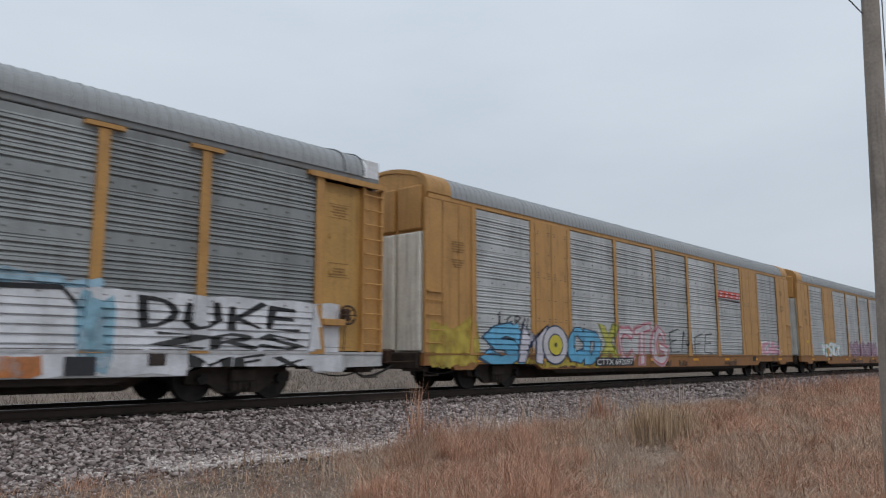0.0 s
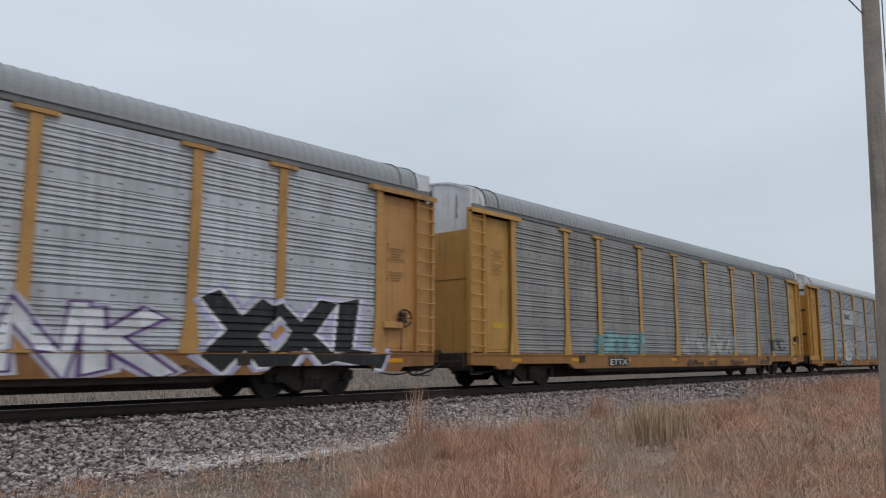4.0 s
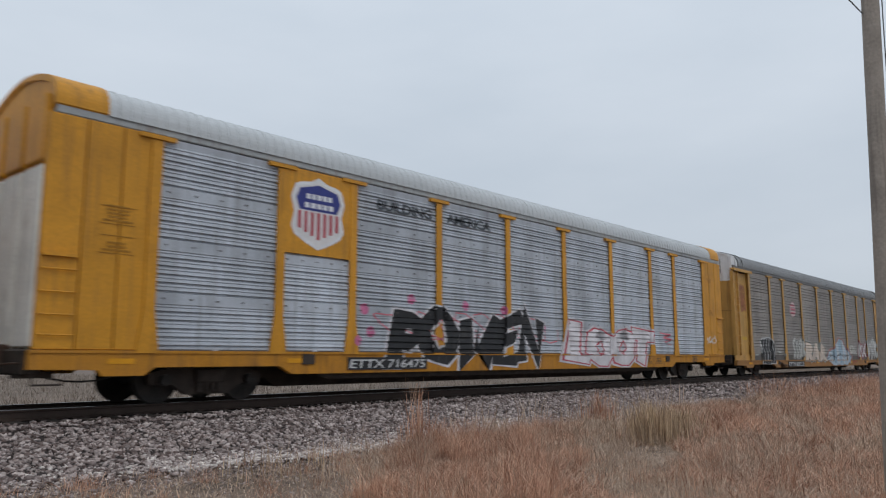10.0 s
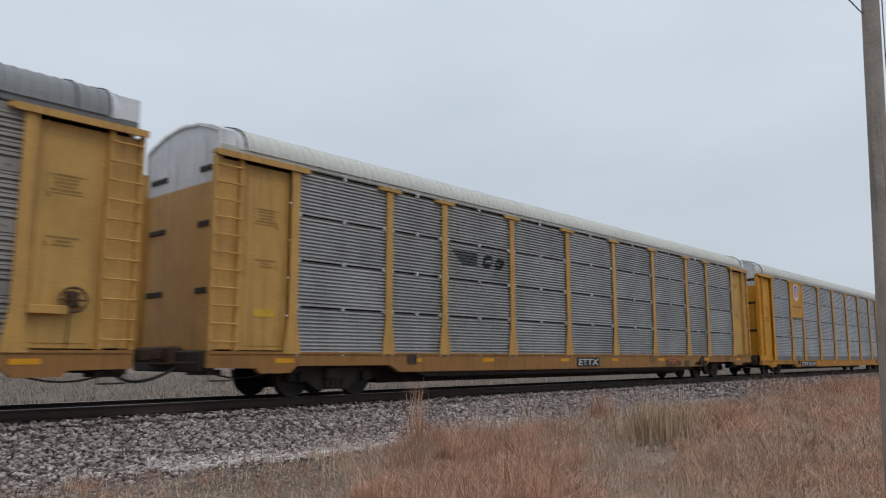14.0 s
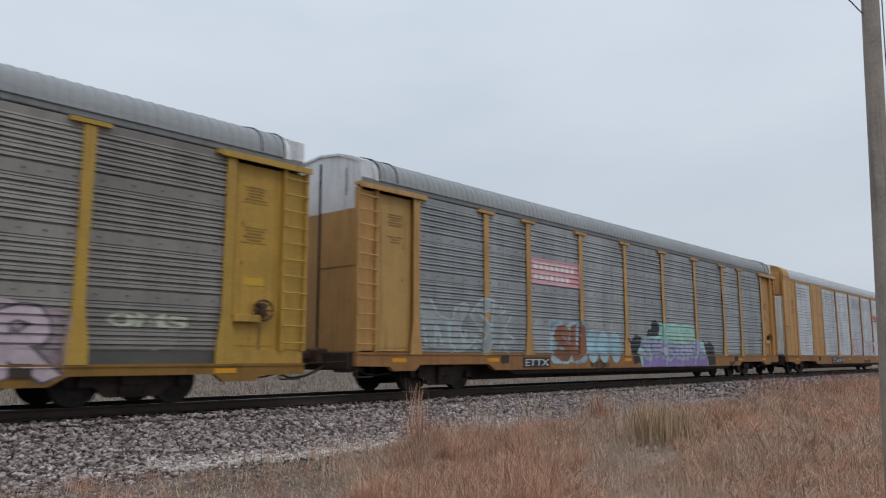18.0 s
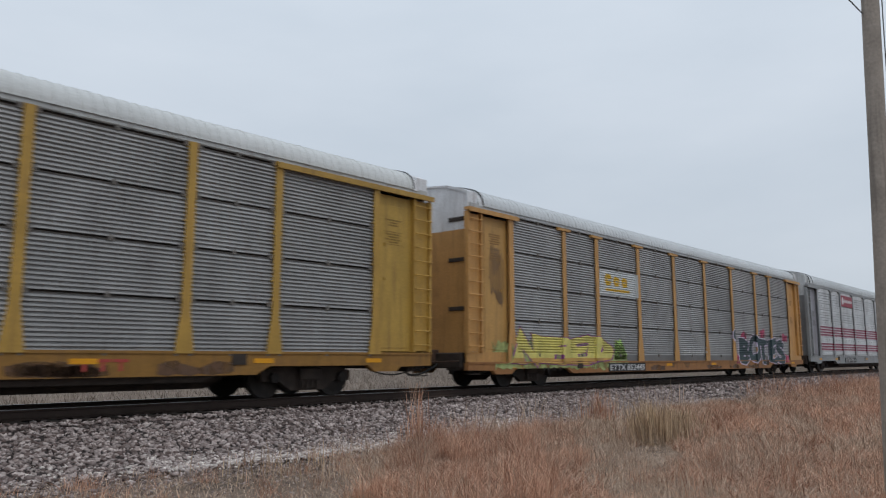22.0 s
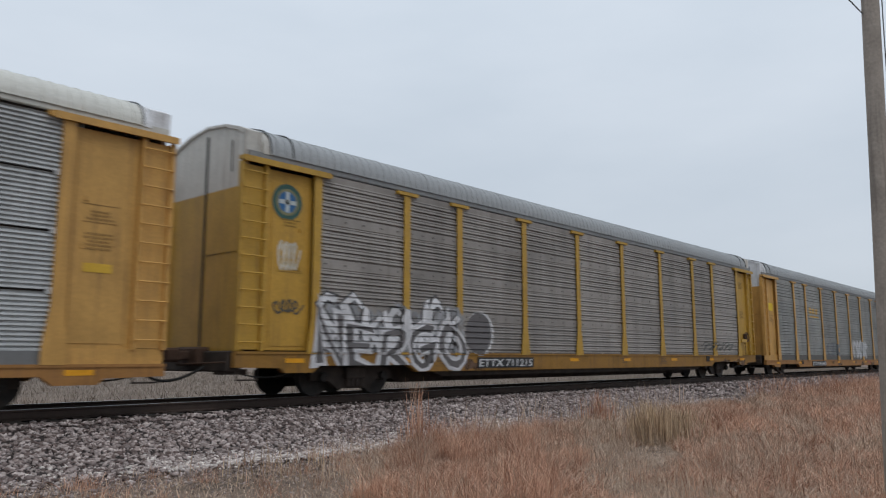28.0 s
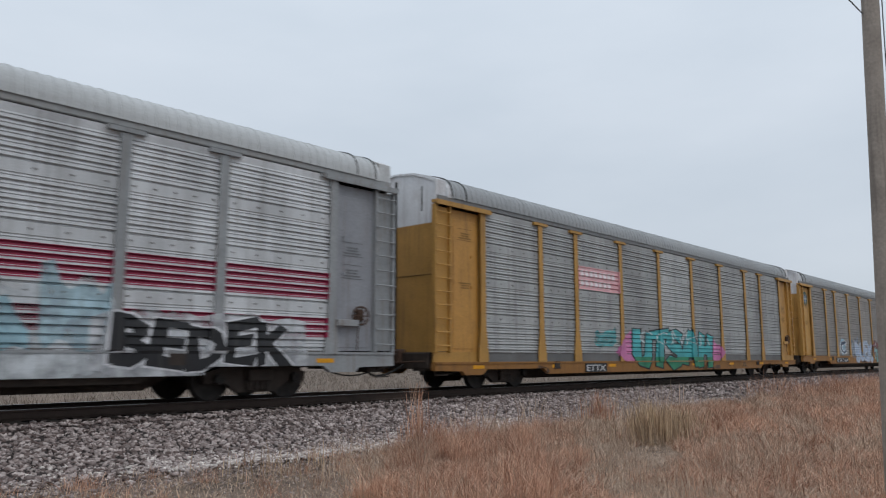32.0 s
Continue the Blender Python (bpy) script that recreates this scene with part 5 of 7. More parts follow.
    graffiti(c, L, "~2:12", -9.6, -8.5, 0.9, 1.9, (0.05, 0.20, 0.26), SKY, None, 0.0, 0.1, base=4)
    patch(c, L, -7.4, -2.9, 1.35, 1.95, TEAL, 33, 0.08)
    graffiti(c, L, "!LASIEN", -7.3, -2.7, 0.4, 1.80, BLACK, (0.56, 0.58, 0.22), (0.03, 0.16, 0.16), 0.10, 0.05, 0.1, base=1)
    graffiti(c, L, "!NOVEZ", -2.2, 3.1, 0.45, 1.85, (0.025, 0.12, 0.13), (0.60, 0.60, 0.62), RED, 0.075, 0.06, 0.05, base=1)
    graffiti(c, L, "!ZOL", 4.1, 8.2, 0.50, 1.90, (0.55, 0.43, 0.38), (0.03, 0.05, 0.05), (0.03, 0.05, 0.05), 0.09, 0.03, base=1, lower=(1.02, (0.52, 0.35, 0.44)))
    patch(c, L, 3.9, 8.3, 0.5, 1.1, (0.42, 0.26, 0.36), 34, 0.06)
    c = autorack(5, S, "brown-red auto carrier with weathered grey strip screens", (0.46, 0.43, 0.405), (0.135, 0.034, 0.026), R_LIGHT, hood=(0.46, 0.45, 0.42), number="ETTX", number_x=-8.3, sill=(0.46, 0.21, 0.04))
    put("name_board", plate_mesh("name_board", 1.5, 7.05, -1.555, -1.42, 3.95, 4.74, M_PAINT), c, (0.16, 0.025, 0.02), None, "dark red name board")
    for n, (a, z, w, h) in enumerate(((2.6, 4.42, 0.3, 0.22), (2.95, 4.40, 0.22, 0.16), (3.22, 4.40, 0.2, 0.17), (3.47, 4.40, 0.2, 0.16), (3.72, 4.38, 0.2, 0.17), (3.97, 4.38, 0.2, 0.16), (4.22, 4.38, 0.2, 0.16),
                                     (4.65, 4.02, 0.34, 0.46), (5.05, 4.05, 0.25, 0.2), (5.36, 4.05, 0.25, 0.2), (5.68, 4.05, 0.12, 0.3), (5.86, 4.05, 0.2, 0.26), (6.1, 4.05, 0.12, 0.26), (6.28, 4.05, 0.25, 0.2))):
        face_shape(c, "name_block", [(a, z), (a + w, z), (a + w + 0.04, z + h), (a + 0.04, z + h)], -1.559, (0.66, 0.62, 0.60))
    face_shape(c, "name_underline", [(2.4, 4.28), (4.6, 4.24), (4.6, 4.29), (2.4, 4.34)], -1.559, (0.66, 0.62, 0.60))
    patch(c, S, -11.3, -9.4, 1.0, 1.6, (0.46, 0.46, 0.44), 40, 0.12)
    patch(c, S, -4.35, -1.4, 0.6, 1.75, (0.40, 0.47, 0.47), 41, 0.14)
    graffiti(c, S, "!TUPE", -4.3, -1.5, 0.95, 1.78, (0.40, 0.47, 0.49), (0.60, 0.61, 0.60), None, 0.02, 0.06, base=1)
    for n, (a, b) in enumerate(((-4.4, -4.0), (-3.2, -2.8), (-1.3, -0.9))):
        patch(c, S, a, b, 0.95, 1.5, (0.20, 0.25, 0.07), 42 + n, 0.14, 4)
    graffiti(c, S, "~6:84", -4.2, -1.2, 0.56, 0.86, (0.46, 0.47, 0.44), (0.10, 0.11, 0.06), None, 0.0, 0.05)
    graffiti(c, S, "~3:85", -1.25, -0.55, 1.0, 1.5, None, (0.55, 0.56, 0.55), None, -0.03, 0.08)
    graffiti(c, S, "!MN", -0.5, 2.1, 1.0, 1.72, (0.40, 0.56, 0.60), (0.10, 0.13, 0.18), None, -0.04, 0.04)
    graffiti(c, S, "!ZUSER", 3.3, 8.4, 0.95, 1.78, (0.50, 0.49, 0.52), (0.62, 0.61, 0.64), None, 0.03, 0.05)
    patch(c, S, 4.4, 8.3, 0.52, 0.92, (0.56, 0.56, 0.58), 46, 0.06)
    patch(c, S, 4.4, 8.2, 0.58, 0.74, (0.06, 0.06, 0.07), 47, 0.05, 1)
    c = autorack(6, L, "auto carrier with dark olive screens and many small graffiti tags", OLIVE, MUSTARD, R_DARK, number="ETTX 820223", number_x=-6.9, low=True)
    pink_disc(c, L, -5.58, 3.30, 0.45)
    ink(c, L, [(-11.5, 1.7), (-11.5, 0.95), (-10.9, 0.97)], 0.06, GHOST)
    ink(c, L, [(-8.4, 1.15), (-8.0, 1.05), (-8.5, 1.5), (-8.1, 1.72), (-7.9, 0.95), (-7.5, 1.68), (-7.3, 0.92)], 0.06, GHOST)
    field(c, L, [(-10.65, 1.62), (-10.3, 1.78), (-9.2, 1.78), (-8.6, 1.36), (-8.62, 0.52), (-10.5, 0.52), (-10.3, 1.1)], (0.56, 0.56, 0.56), 1)
    field(c, L, [(-10.55, 1.60), (-10.25, 1.72), (-9.25, 1.72), (-8.68, 1.34), (-8.68, 0.56), (-10.42, 0.56), (-10.22, 1.1)], BLACK, 2)
    for x in (-10.15, -9.75, -9.4, -9.05):
        ink(c, L, [(x, 1.68), (x - 0.12, 1.3), (x + 0.12, 1.05), (x + 0.02, 0.6)], 0.045, (0.56, 0.56, 0.56))
    graffiti(c, L, "~4:21", -5.95, -4.15, 0.82, 1.80, (0.50, 0.50, 0.47), BLACK, GHOST, 0.09, 0.08)
    graffiti(c, L, "!RAR", -4.0, -0.15, 0.62, 1.66, CREAM, (0.06, 0.06, 0.055), (0.40, 0.41, 0.38), 0.10, 0.03, base=1)
    field(c, L, [(-0.3, 0.85), (0.4, 1.30), (1.28, 1.45), (2.4, 2.05), (3.3, 1.95), (4.2, 1.40), (5.5, 0.92), (5.2, 0.70), (0.2, 0.62)], (0.36, 0.17, 0.15), 0)
    field(c, L, [(-0.1, 0.75), (0.4, 1.17), (1.28, 1.31), (2.47, 1.93), (3.2, 1.85), (4.1, 1.28), (5.3, 0.88), (4.0, 0.42), (1.0, 0.42)], (0.36, 0.46, 0.54), 1)
    for a, b, col in ((0.7, 1.1, (0.54, 0.55, 0.56)), (1.5, 1.25, (0.28, 0.40, 0.52)), (2.1, 1.6, (0.54, 0.55, 0.56)), (2.7, 1.85, (0.28, 0.42, 0.54)), (3.3, 1.7, (0.54, 0.55, 0.56)), (4.0, 1.2, (0.52, 0.50, 0.50)), (4.6, 1.0, (0.28, 0.40, 0.52))):
        ink(c, L, [(a, 0.60), (a + 0.10, (b + 0.6) / 2), (a - 0.05, b)], 0.22, col, 2)
    ink(c, L, [(0.0, 0.78), (0.9, 0.98), (1.7, 0.80), (2.6, 1.10), (3.4, 0.86), (4.4, 1.02), (5.2, 0.86)], 0.05, (0.12, 0.12, 0.14), 3)
    graffiti(c, L, "~3:25", 4.85, 6.35, 1.02, 1.62, (0.52, 0.50, 0.46), (0.08, 0.08, 0.07), None, 0.08)
    graffiti(c, L, "!NX", 6.75, 8.85, 0.80, 1.80, (0.56, 0.54, 0.54), (0.26, 0.06, 0.08), (0.26, 0.06, 0.08), 0.03, 0.05)
    graffiti(c, L, "~6:29", 9.0, 12.2, 0.80, 1.98, (0.54, 0.54, 0.52), GHOST, (0.40, 0.40, 0.38), 0.05, 0.09)
    scrawl(c, L, -12.7, -12.0, 2.6, 4.1, (0.42, 0.16, 0.08), 63, 0.04, 5)
    c = autorack(7, L, "bright yellow auto carrier with silver screens and shield crest", (0.53, 0.565, 0.62), FRESH, R_LIGHT, hood=FRESH, low_end=(0.76, 0.75, 0.70), chord=(0.36, 0.375, 0.38), number="ETTX 716475", number_x=-7.2, ends="plated")
    crest(c, FRESH, 2.95)
    slogan(c, L, "BUILDING", -6.35, -4.5, 4.21, 4.46)
    slogan(c, L, "AMERICA", -3.95, -2.15, 4.21, 4.46)
    graffiti(c, L, "!POWEN", -6.0, 0.3, 0.5, 2.12, BLACK, (0.62, 0.60, 0.62), None, 0.065, 0.06, 0.12)
    scrawl(c, L, -6.6, 1.0, 1.2, 2.0, ROSE, 66, 0.03, 9, 0)
    graffiti(c, L, "!LOOT", 1.3, 7.2, 0.55, 1.90, (0.66, 0.63, 0.65), (0.52, 0.08, 0.11), (0.62, 0.60, 0.62), 0.10, 0.05, base=1)
    for x, z in ((-6.7, 1.9), (-6.5, 1.4), (-5.2, 2.2), (-3.2, 2.15), (-1.6, 2.1), (0.3, 1.7), (-6.9, 1.2)):
        field(c, L, disc(x, z, 0.13, 9), (0.58, 0.16, 0.30), 0)
    ink(c, L, [(7.8, 1.72), (8.6, 1.66), (8.0, 1.56), (8.7, 1.48), (8.1, 1.40), (8.6, 1.30)], 0.05, ROSE)
    graffiti(c, L, "~5:33", 11.9, 12.8, 1.4, 1.7, None, SNOW, None, 0.0, 0.1)
    c = autorack(8, L, "auto carrier with white screens and colourful graffiti along the bottom", SHEET, TAN, (0.44, 0.46, 0.45), number="ETTX 703593", number_x=-8.0)
    word_blocks(c, L, -6.8, -4.45, 3.12, 3.42, 8, (0.08, 0.14, 0.15), gap=0.22)
    patch(c, L, -12.0, -8.25, 0.5, 1.85, SNOW, 70, 0.14)
    patch(c, L, -11.9, -8.35, 0.58, 1.75, BLACK, 75, 0.10, 1)
    graffiti(c, L, "!HOPES", -11.6, -8.6, 0.75, 1.68, None, SNOW, None, -0.045, 0.05, base=2)
    patch(c, L, -5.0, 2.4, 0.55, 1.65, (0.44, 0.46, 0.62), 71, 0.14)
    graffiti(c, L, "!EUE", -4.1, 2.3, 0.52, 1.90, (0.34, 0.48, 0.24), (0.36, 0.06, 0.10), (0.42, 0.44, 0.60), 0.05, 0.06, base=1, lower=(0.93, (0.46, 0.42, 0.15)))
    patch(c, L, 2.3, 9.3, 0.52, 1.5, (0.40, 0.05, 0.09), 72, 0.14, 1)
    graffiti(c, L, "!KANIST", 2.8, 8.6, 0.50, 1.86, (0.60, 0.55, 0.40), (0.10, 0.05, 0.16), (0.52, 0.50, 0.55), 0.05, 0.05, 0.1, base=2, lower=(1.12, (0.28, 0.54, 0.46)))
    for x, z in ((3.3, 1.92), (4.4, 2.0), (5.2, 2.02), (6.2, 2.0), (7.0, 2.02), (7.9, 1.96), (8.6, 1.8)):
        field(c, L, disc(x, z, 0.20, 10, 0.8), (0.46, 0.05, 0.07), 1)
    for q in range(4):
        ink(c, L, disc(10.4, 1.35, 0.50 - 0.12 * q, 14, 0.72), 0.05, (0.58, 0.58, 0.58))
    ink(c, L, disc(12.45, 1.65, 0.30, 12, 1.1), 0.06, (0.58, 0.56, 0.52))
    scrawl(c, L, 9.9, 12.6, 0.95, 1.7, GHOST, 73, 0.06, 5)
    c = autorack(9, S, "yellow auto carrier with silver strip screens and a small shield crest", (0.50, 0.51, 0.52), FRESH, R_CREAM, number="ETTX 852001", number_x=-7.9, low=True)
    crest(c, FRESH, 2.90, True)
    c = autorack(10, S, "tan auto carrier with grey strip screens and pale roof", STEEL, MUSTARD, R_CREAM, number="ETTX", number_x=-1.0)
    for i in range(5):
        flat_shape(c, S, "logo_stripe", [(-6.75 + i * 0.09, 3.52 - i * 0.075), (-5.75, 3.52 - i * 0.075), (-5.78, 3.56 - i * 0.075), (-6.78 + i * 0.09, 3.56 - i * 0.075)], BLACK, 1)
    word_blocks(c, S, -5.55, -4.5, 3.20, 3.56, 2, BLACK, lean=0.25, hole=STEEL)
    c = autorack(11, L, "auto carrier with dark screens, mustard ends and a round emblem", OLIVE, MUSTARD, R_DARK, emblems=((-12.5, 4.0, 0.34),), number="ETTX", number_x=-7.5)
    scrawl(c, L, -3.0, 1.0, 0.9, 1.7, GHOST, 80, 0.06, 6)
    patch(c, L, 1.8, 4.4, 0.95, 1.6, (0.30, 0.31, 0.32), 81)
    c = autorack(12, L, "auto carrier with pale screens, solid tan panels and red outline graffiti", SHEET, TAN, R_LIGHT, hood=TAN, low_end=(0.74, 0.74, 0.70), chord=TAN, number="CTTX 693073", number_x=-5.9, ends="plated", solid=True, capped=False)
    graffiti(c, L, "!GRIRIO", -1.3, 4.5, 0.90, 2.0, (0.56, 0.57, 0.60), (0.44, 0.07, 0.14), None, 0.02, 0.05)
    wedge_mark(c, L, 4.40)
    c = autorack(13, L, "auto carrier with grey screens, pink board and green-purple graffiti", (0.33, 0.345, 0.35), (0.47, 0.26, 0.085), R_GREY, number="ETTX", number_x=-7.4)
    banner(c, L)
    graffiti(c, L, "~4:43", -11.5, -7.8, 0.95, 2.35, (0.31, 0.33, 0.335), (0.38, 0.48, 0.50), None, 0.03, 0.06)
    patch(c, L, -6.05, -4.0, 0.66, 1.95, (0.34, 0.50, 0.58), 82, 0.08)
    graffiti(c, L, "!SU", -5.85, -4.05, 0.74, 1.82, (0.24, 0.095, 0.05), (0.30, 0.13, 0.08), None, 0.05, 0.03, base=1)
    for x, h in ((-3.65, 1.74), (-2.95, 1.70), (-2.2, 1.68)):
        field(c, L, disc(x, (h + 0.66) / 2, 0.36, 16, (h - 0.66) / 0.72), (0.33, 0.51, 0.59), 1)
    for shape in ([(-1.45, 1.50), (-1.05, 1.38), (-0.75, 1.64), (-0.30, 1.52), (-0.55, 1.05), (-0.42, 0.66), (-0.95, 0.60), (-1.10, 1.12)],
                  [(0.05, 1.58), (0.18, 1.84), (0.45, 1.82), (0.52, 2.14), (0.85, 2.18), (1.10, 1.95), (1.10, 1.58)],
                  [(4.85, 1.55), (5.20, 1.36), (5.55, 1.48), (5.95, 1.28), (5.80, 0.95), (6.00, 0.55), (5.25, 0.50)]):
        field(c, L, shape, BLACK, 0)
    field(c, L, [(-0.65, 1.05), (0.0, 1.50), (1.0, 1.62), (1.1, 2.08), (4.05, 2.06), (4.15, 1.52), (4.94, 1.45), (5.29, 0.52), (-0.4, 0.52)], (0.30, 0.54, 0.49), 1)
    field(c, L, [(-0.3, 1.12), (0.9, 1.40), (2.3, 1.30), (4.7, 1.32), (5.1, 0.86), (-0.35, 0.88)], (0.46, 0.44, 0.58), 2)
    field(c, L, [(-0.35, 0.86), (5.15, 0.86), (5.22, 0.50), (-0.3, 0.50)], (0.27, 0.19, 0.44), 2)
    graffiti(c, L, "~6:47", -0.3, 4.9, 0.70, 1.45, (0.36, 0.34, 0.50), (0.10, 0.22, 0.24), None, 0.05, 0.10, base=3)
    for x in (1.6, 2.3, 3.0, 3.7):
        ink(c, L, [(x, 1.95), (x + 0.05, 1.65), (x - 0.05, 1.40)], 0.16, (0.40, 0.50, 0.34), 3)
    for x in (0.2, 1.5, 2.8, 4.0):
        ink(c, L, [(x, 1.25), (x + 0.1, 0.95), (x - 0.02, 0.58)], 0.06, (0.32, 0.58, 0.55), 5)
    c = autorack(14, L, "auto carrier with olive-grey screens, mustard ends and faded tags", (0.285, 0.265, 0.24), (0.43, 0.26, 0.045), R_GREY, number="ETTX 853579", number_x=-7.9, low=True)
    pink_disc(c, L, -5.88, 3.30, 0.42)
    patch(c, L, -11.7, -9.3, 0.85, 1.7, (0.46, 0.47, 0.48), 90, 0.1)
    graffiti(c, L, "~5:49", -9.0, -7.2, 0.87, 1.65, (0.30, 0.34, 0.33), GHOST)
    graffiti(c, L, "~4:51", -7.1, -4.9, 0.85, 1.55, (0.58, 0.62, 0.74), LILAC)
    graffiti(c, L, "~4:53", -3.7, -1.6, 0.95, 1.65, None, (0.42, 0.41, 0.34), None, -0.005, 0.06)
    patch(c, L, 5.6, 8.9, 0.5, 1.7, (0.46, 0.34, 0.38), 91, 0.14)
    graffiti(c, L, "!ZAR", 5.6, 8.8, 0.45, 1.72, (0.48, 0.38, 0.42), (0.10, 0.09, 0.10), None, 0.03, 0.06, base=1)
    graffiti(c, L, "!OMS", 9.5, 11.0, 1.32, 1.60, None, (0.42, 0.43, 0.33), None, 0.02, 0.05)
    scrawl(c, L, -12.8, -12.0, 2.6, 4.1, (0.42, 0.07, 0.03), 93, 0.05, 5)
    scrawl(c, L, -12.7, -12.1, 1.7, 2.7, (0.30, 0.18, 0.04), 94, 0.03, 5)
    c = autorack(15, L, "silver-grey auto carrier with dark red stripes and name board", (0.60, 0.61, 0.62), (0.27, 0.28, 0.285), R_LIGHT, hood=(0.52, 0.53, 0.53), low_end=(0.20, 0.205, 0.21), number="ETTX 706016", number_x=-6.9, stencils=True)
    stripes(c, L)
    put("name_board", plate_mesh("name_board_red", -7.0, -4.37, -1.545, -1.42, 3.93, 4.60, M_PAINT), c, (0.26, 0.022, 0.045), None, "dark red name board with pale bars")
    face_shape(c, "name_disc", disc(-6.55, 4.28, 0.22), -1.549, (0.62, 0.60, 0.60))
    for i in range(8):
        face_shape(c, "name_block", rect(-6.2 + i * 0.21, -6.05 + i * 0.21, 4.18, 4.36 if i else 4.42), -1.549, (0.62, 0.60, 0.60))
    c = autorack(16, S, "auto carrier with grey strip screens, white logo board and yellow graffiti", STEEL, TAN, (0.54, 0.56, 0.57), number="ETTX 852445", number_x=-6.5, low=True)
    flat_shape(c, S, "logo_field", rect(-7.0, -4.36, 2.88, 3.70), (0.58, 0.60, 0.60), 0, "white logo field")
    word_blocks(c, S, -6.5, -4.85, 3.20, 3.58, 3, (0.62, 0.38, 0.015), hole=(0.55, 0.55, 0.5))
    flat_shape(c, S, "logo_bar", rect(-6.5, -4.85, 3.02, 3.10), (0.62, 0.38, 0.015), 1)
    patch(c, S, -12.5, -5.2, 0.5, 1.2, (0.36, 0.42, 0.16), 100, 0.15)
    graffiti(c, S, "!NEED", -11.8, -6.1, 0.55, 1.62, (0.62, 0.55, 0.15), (0.24, 0.06, 0.22), None, 0.12, 0.05, base=1, lower=(0.82, (0.50, 0.30, 0.08)))
    field(c, S, [(-6.0, 1.3), (-5.6, 1.45), (-5.6, 1.1), (-5.2, 0.95), (-5.3, 0.75), (-6.1, 0.75)], (0.36, 0.55, 0.14), 0)
    for x in (-10.21, -10.0, -9.70, -9.38):
        face_shape(c, "sill_hole", disc(x, 0.50, 0.055, 12), -1.548, (0.02, 0.015, 0.012))
    graffiti(c, S, "!BOTES", 4.9, 10.95, 0.50, 1.80, (0.028, 0.055, 0.062), (0.58, 0.50, 0.62), None, 0.06, 0.05, base=1)
    for n, (a, z) in enumerate(((5.2, 1.55), (7.6, 1.75), (10.7, 1.6), (4.5, 0.55), (10.75, 0.6))):
        patch(c, S, a, a + 0.65, z, z + 0.38, (0.52, 0.06, 0.14), 105 + n, 0.06)
    flat_shape(c, S, "graffiti_dot", disc(4.35, 1.80, 0.24, 16, 1.1), (0.58, 0.50, 0.62), 1)
    flat_shape(c, S, "graffiti_dot", disc(4.35, 1.82, 0.18, 16, 1.1), (0.028, 0.045, 0.05), 2)
    graffiti(c, S, "~7:57", -0.7, 1.3, 0.95, 1.3, None, (0.46, 0.46, 0.46), None, 0.0)
    scrawl(c, S, -12.6, -11.95, 2.2, 3.9, (0.20, 0.12, 0.06), 101, 0.03, 6)
    c = autorack(17, S, "plain tan auto carrier with grey strip screens and pale roof", STEEL, (0.42, 0.25, 0.05), (0.56, 0.57, 0.56), number="ETTX 18203", number_x=-7.2, capped=False)
    c = autorack(18, S, "auto carrier with shield crest and a long monochrome graffiti band", (0.42, 0.41, 0.395), MUSTARD, (0.60, 0.60, 0.58), sill=(0.40, 0.24, 0.08), number="ETTX", number_x=-7.6)
    crest(c, MUSTARD, 2.90)
    flat_shape(c, S, "graffiti_border", rect(-11.85, 12.3, 0.86, 2.00), (0.03, 0.26, 0.21), 0)
    flat_shape(c, S, "graffiti_base", rect(-11.8, 12.2, 0.78, 0.98), (0.03, 0.02, 0.025), 1)
    flat_shape(c, S, "graffiti_field", rect(-11.6, 12.2, 0.98, 1.90), (0.60, 0.59, 0.62), 1)
    dark, wine = (0.02, 0.016, 0.02), (0.10, 0.03, 0.05)
    for x in (-11.7, -7.15, -1.45, 4.32):
        flat_shape(c, S, "graffiti_divider", rect(x - 0.13, x + 0.13, 0.88, 1.93), wine, 3)
    for a, b, d, e in ((-10.6, -8.2, 1.00, 1.36), (-6.2, -2.5, 1.37, 1.58), (-0.5, 3.4, 1.43, 1.57), (-0.42, 1.6, 0.86, 1.10), (2.9, 4.3, 0.92, 1.09)):
        flat_shape(c, S, "graffiti_block", [(a - 0.06, d - 0.04), (b + 0.16, d - 0.04), (b + 0.06, e + 0.05), (a - 0.06, e + 0.05)], wine, 2)
        flat_shape(c, S, "graffiti_block", [(a, d), (b + 0.1, d), (b, e), (a, e)], dark, 3)
    flat_shape(c, S, "graffiti_block", rect(-0.52, -0.32, 0.88, 1.50), wine, 3)
    for a in (5.0, 9.0):
        flat_shape(c, S, "graffiti_wedge", [(a, 1.84), (a + 1.5, 1.86), (a + 0.75, 1.52)], dark, 3)
        flat_shape(c, S, "graffiti_wedge", [(a + 1.1, 0.90), (a + 2.05, 1.44), (a + 2.75, 1.44), (a + 2.72, 0.90)], dark, 3)
        ink(c, S, [(a + 0.7, 1.55), (a + 1.9, 0.92)], 0.05, wine)
        ink(c, S, [(a + 2.8, 1.0), (a + 3.6, 1.75)], 0.05, wine)
    for a, b, d, e in ((-8.0, 1.70, -6.9, 0.98), (-4.0, 1.3, -3.5, 0.92), (-2.5, 1.45, -1.8, 1.75), (-1.3, 1.75, -0.5, 1.2)):
        ink(c, S, [(a, b), ((a + d) / 2 + 0.1, (b + e) / 2 + 0.05), (d, e)], 0.05, wine)
    scrawl(c, S, -3.3, -2.6, 1.02, 1.14, dark, 131, 0.03, 4, 4)
    scrawl(c, S, 4.6, 5.2, 1.55, 1.72, (0.55, 0.06, 0.10), 132, 0.04, 3, 4)
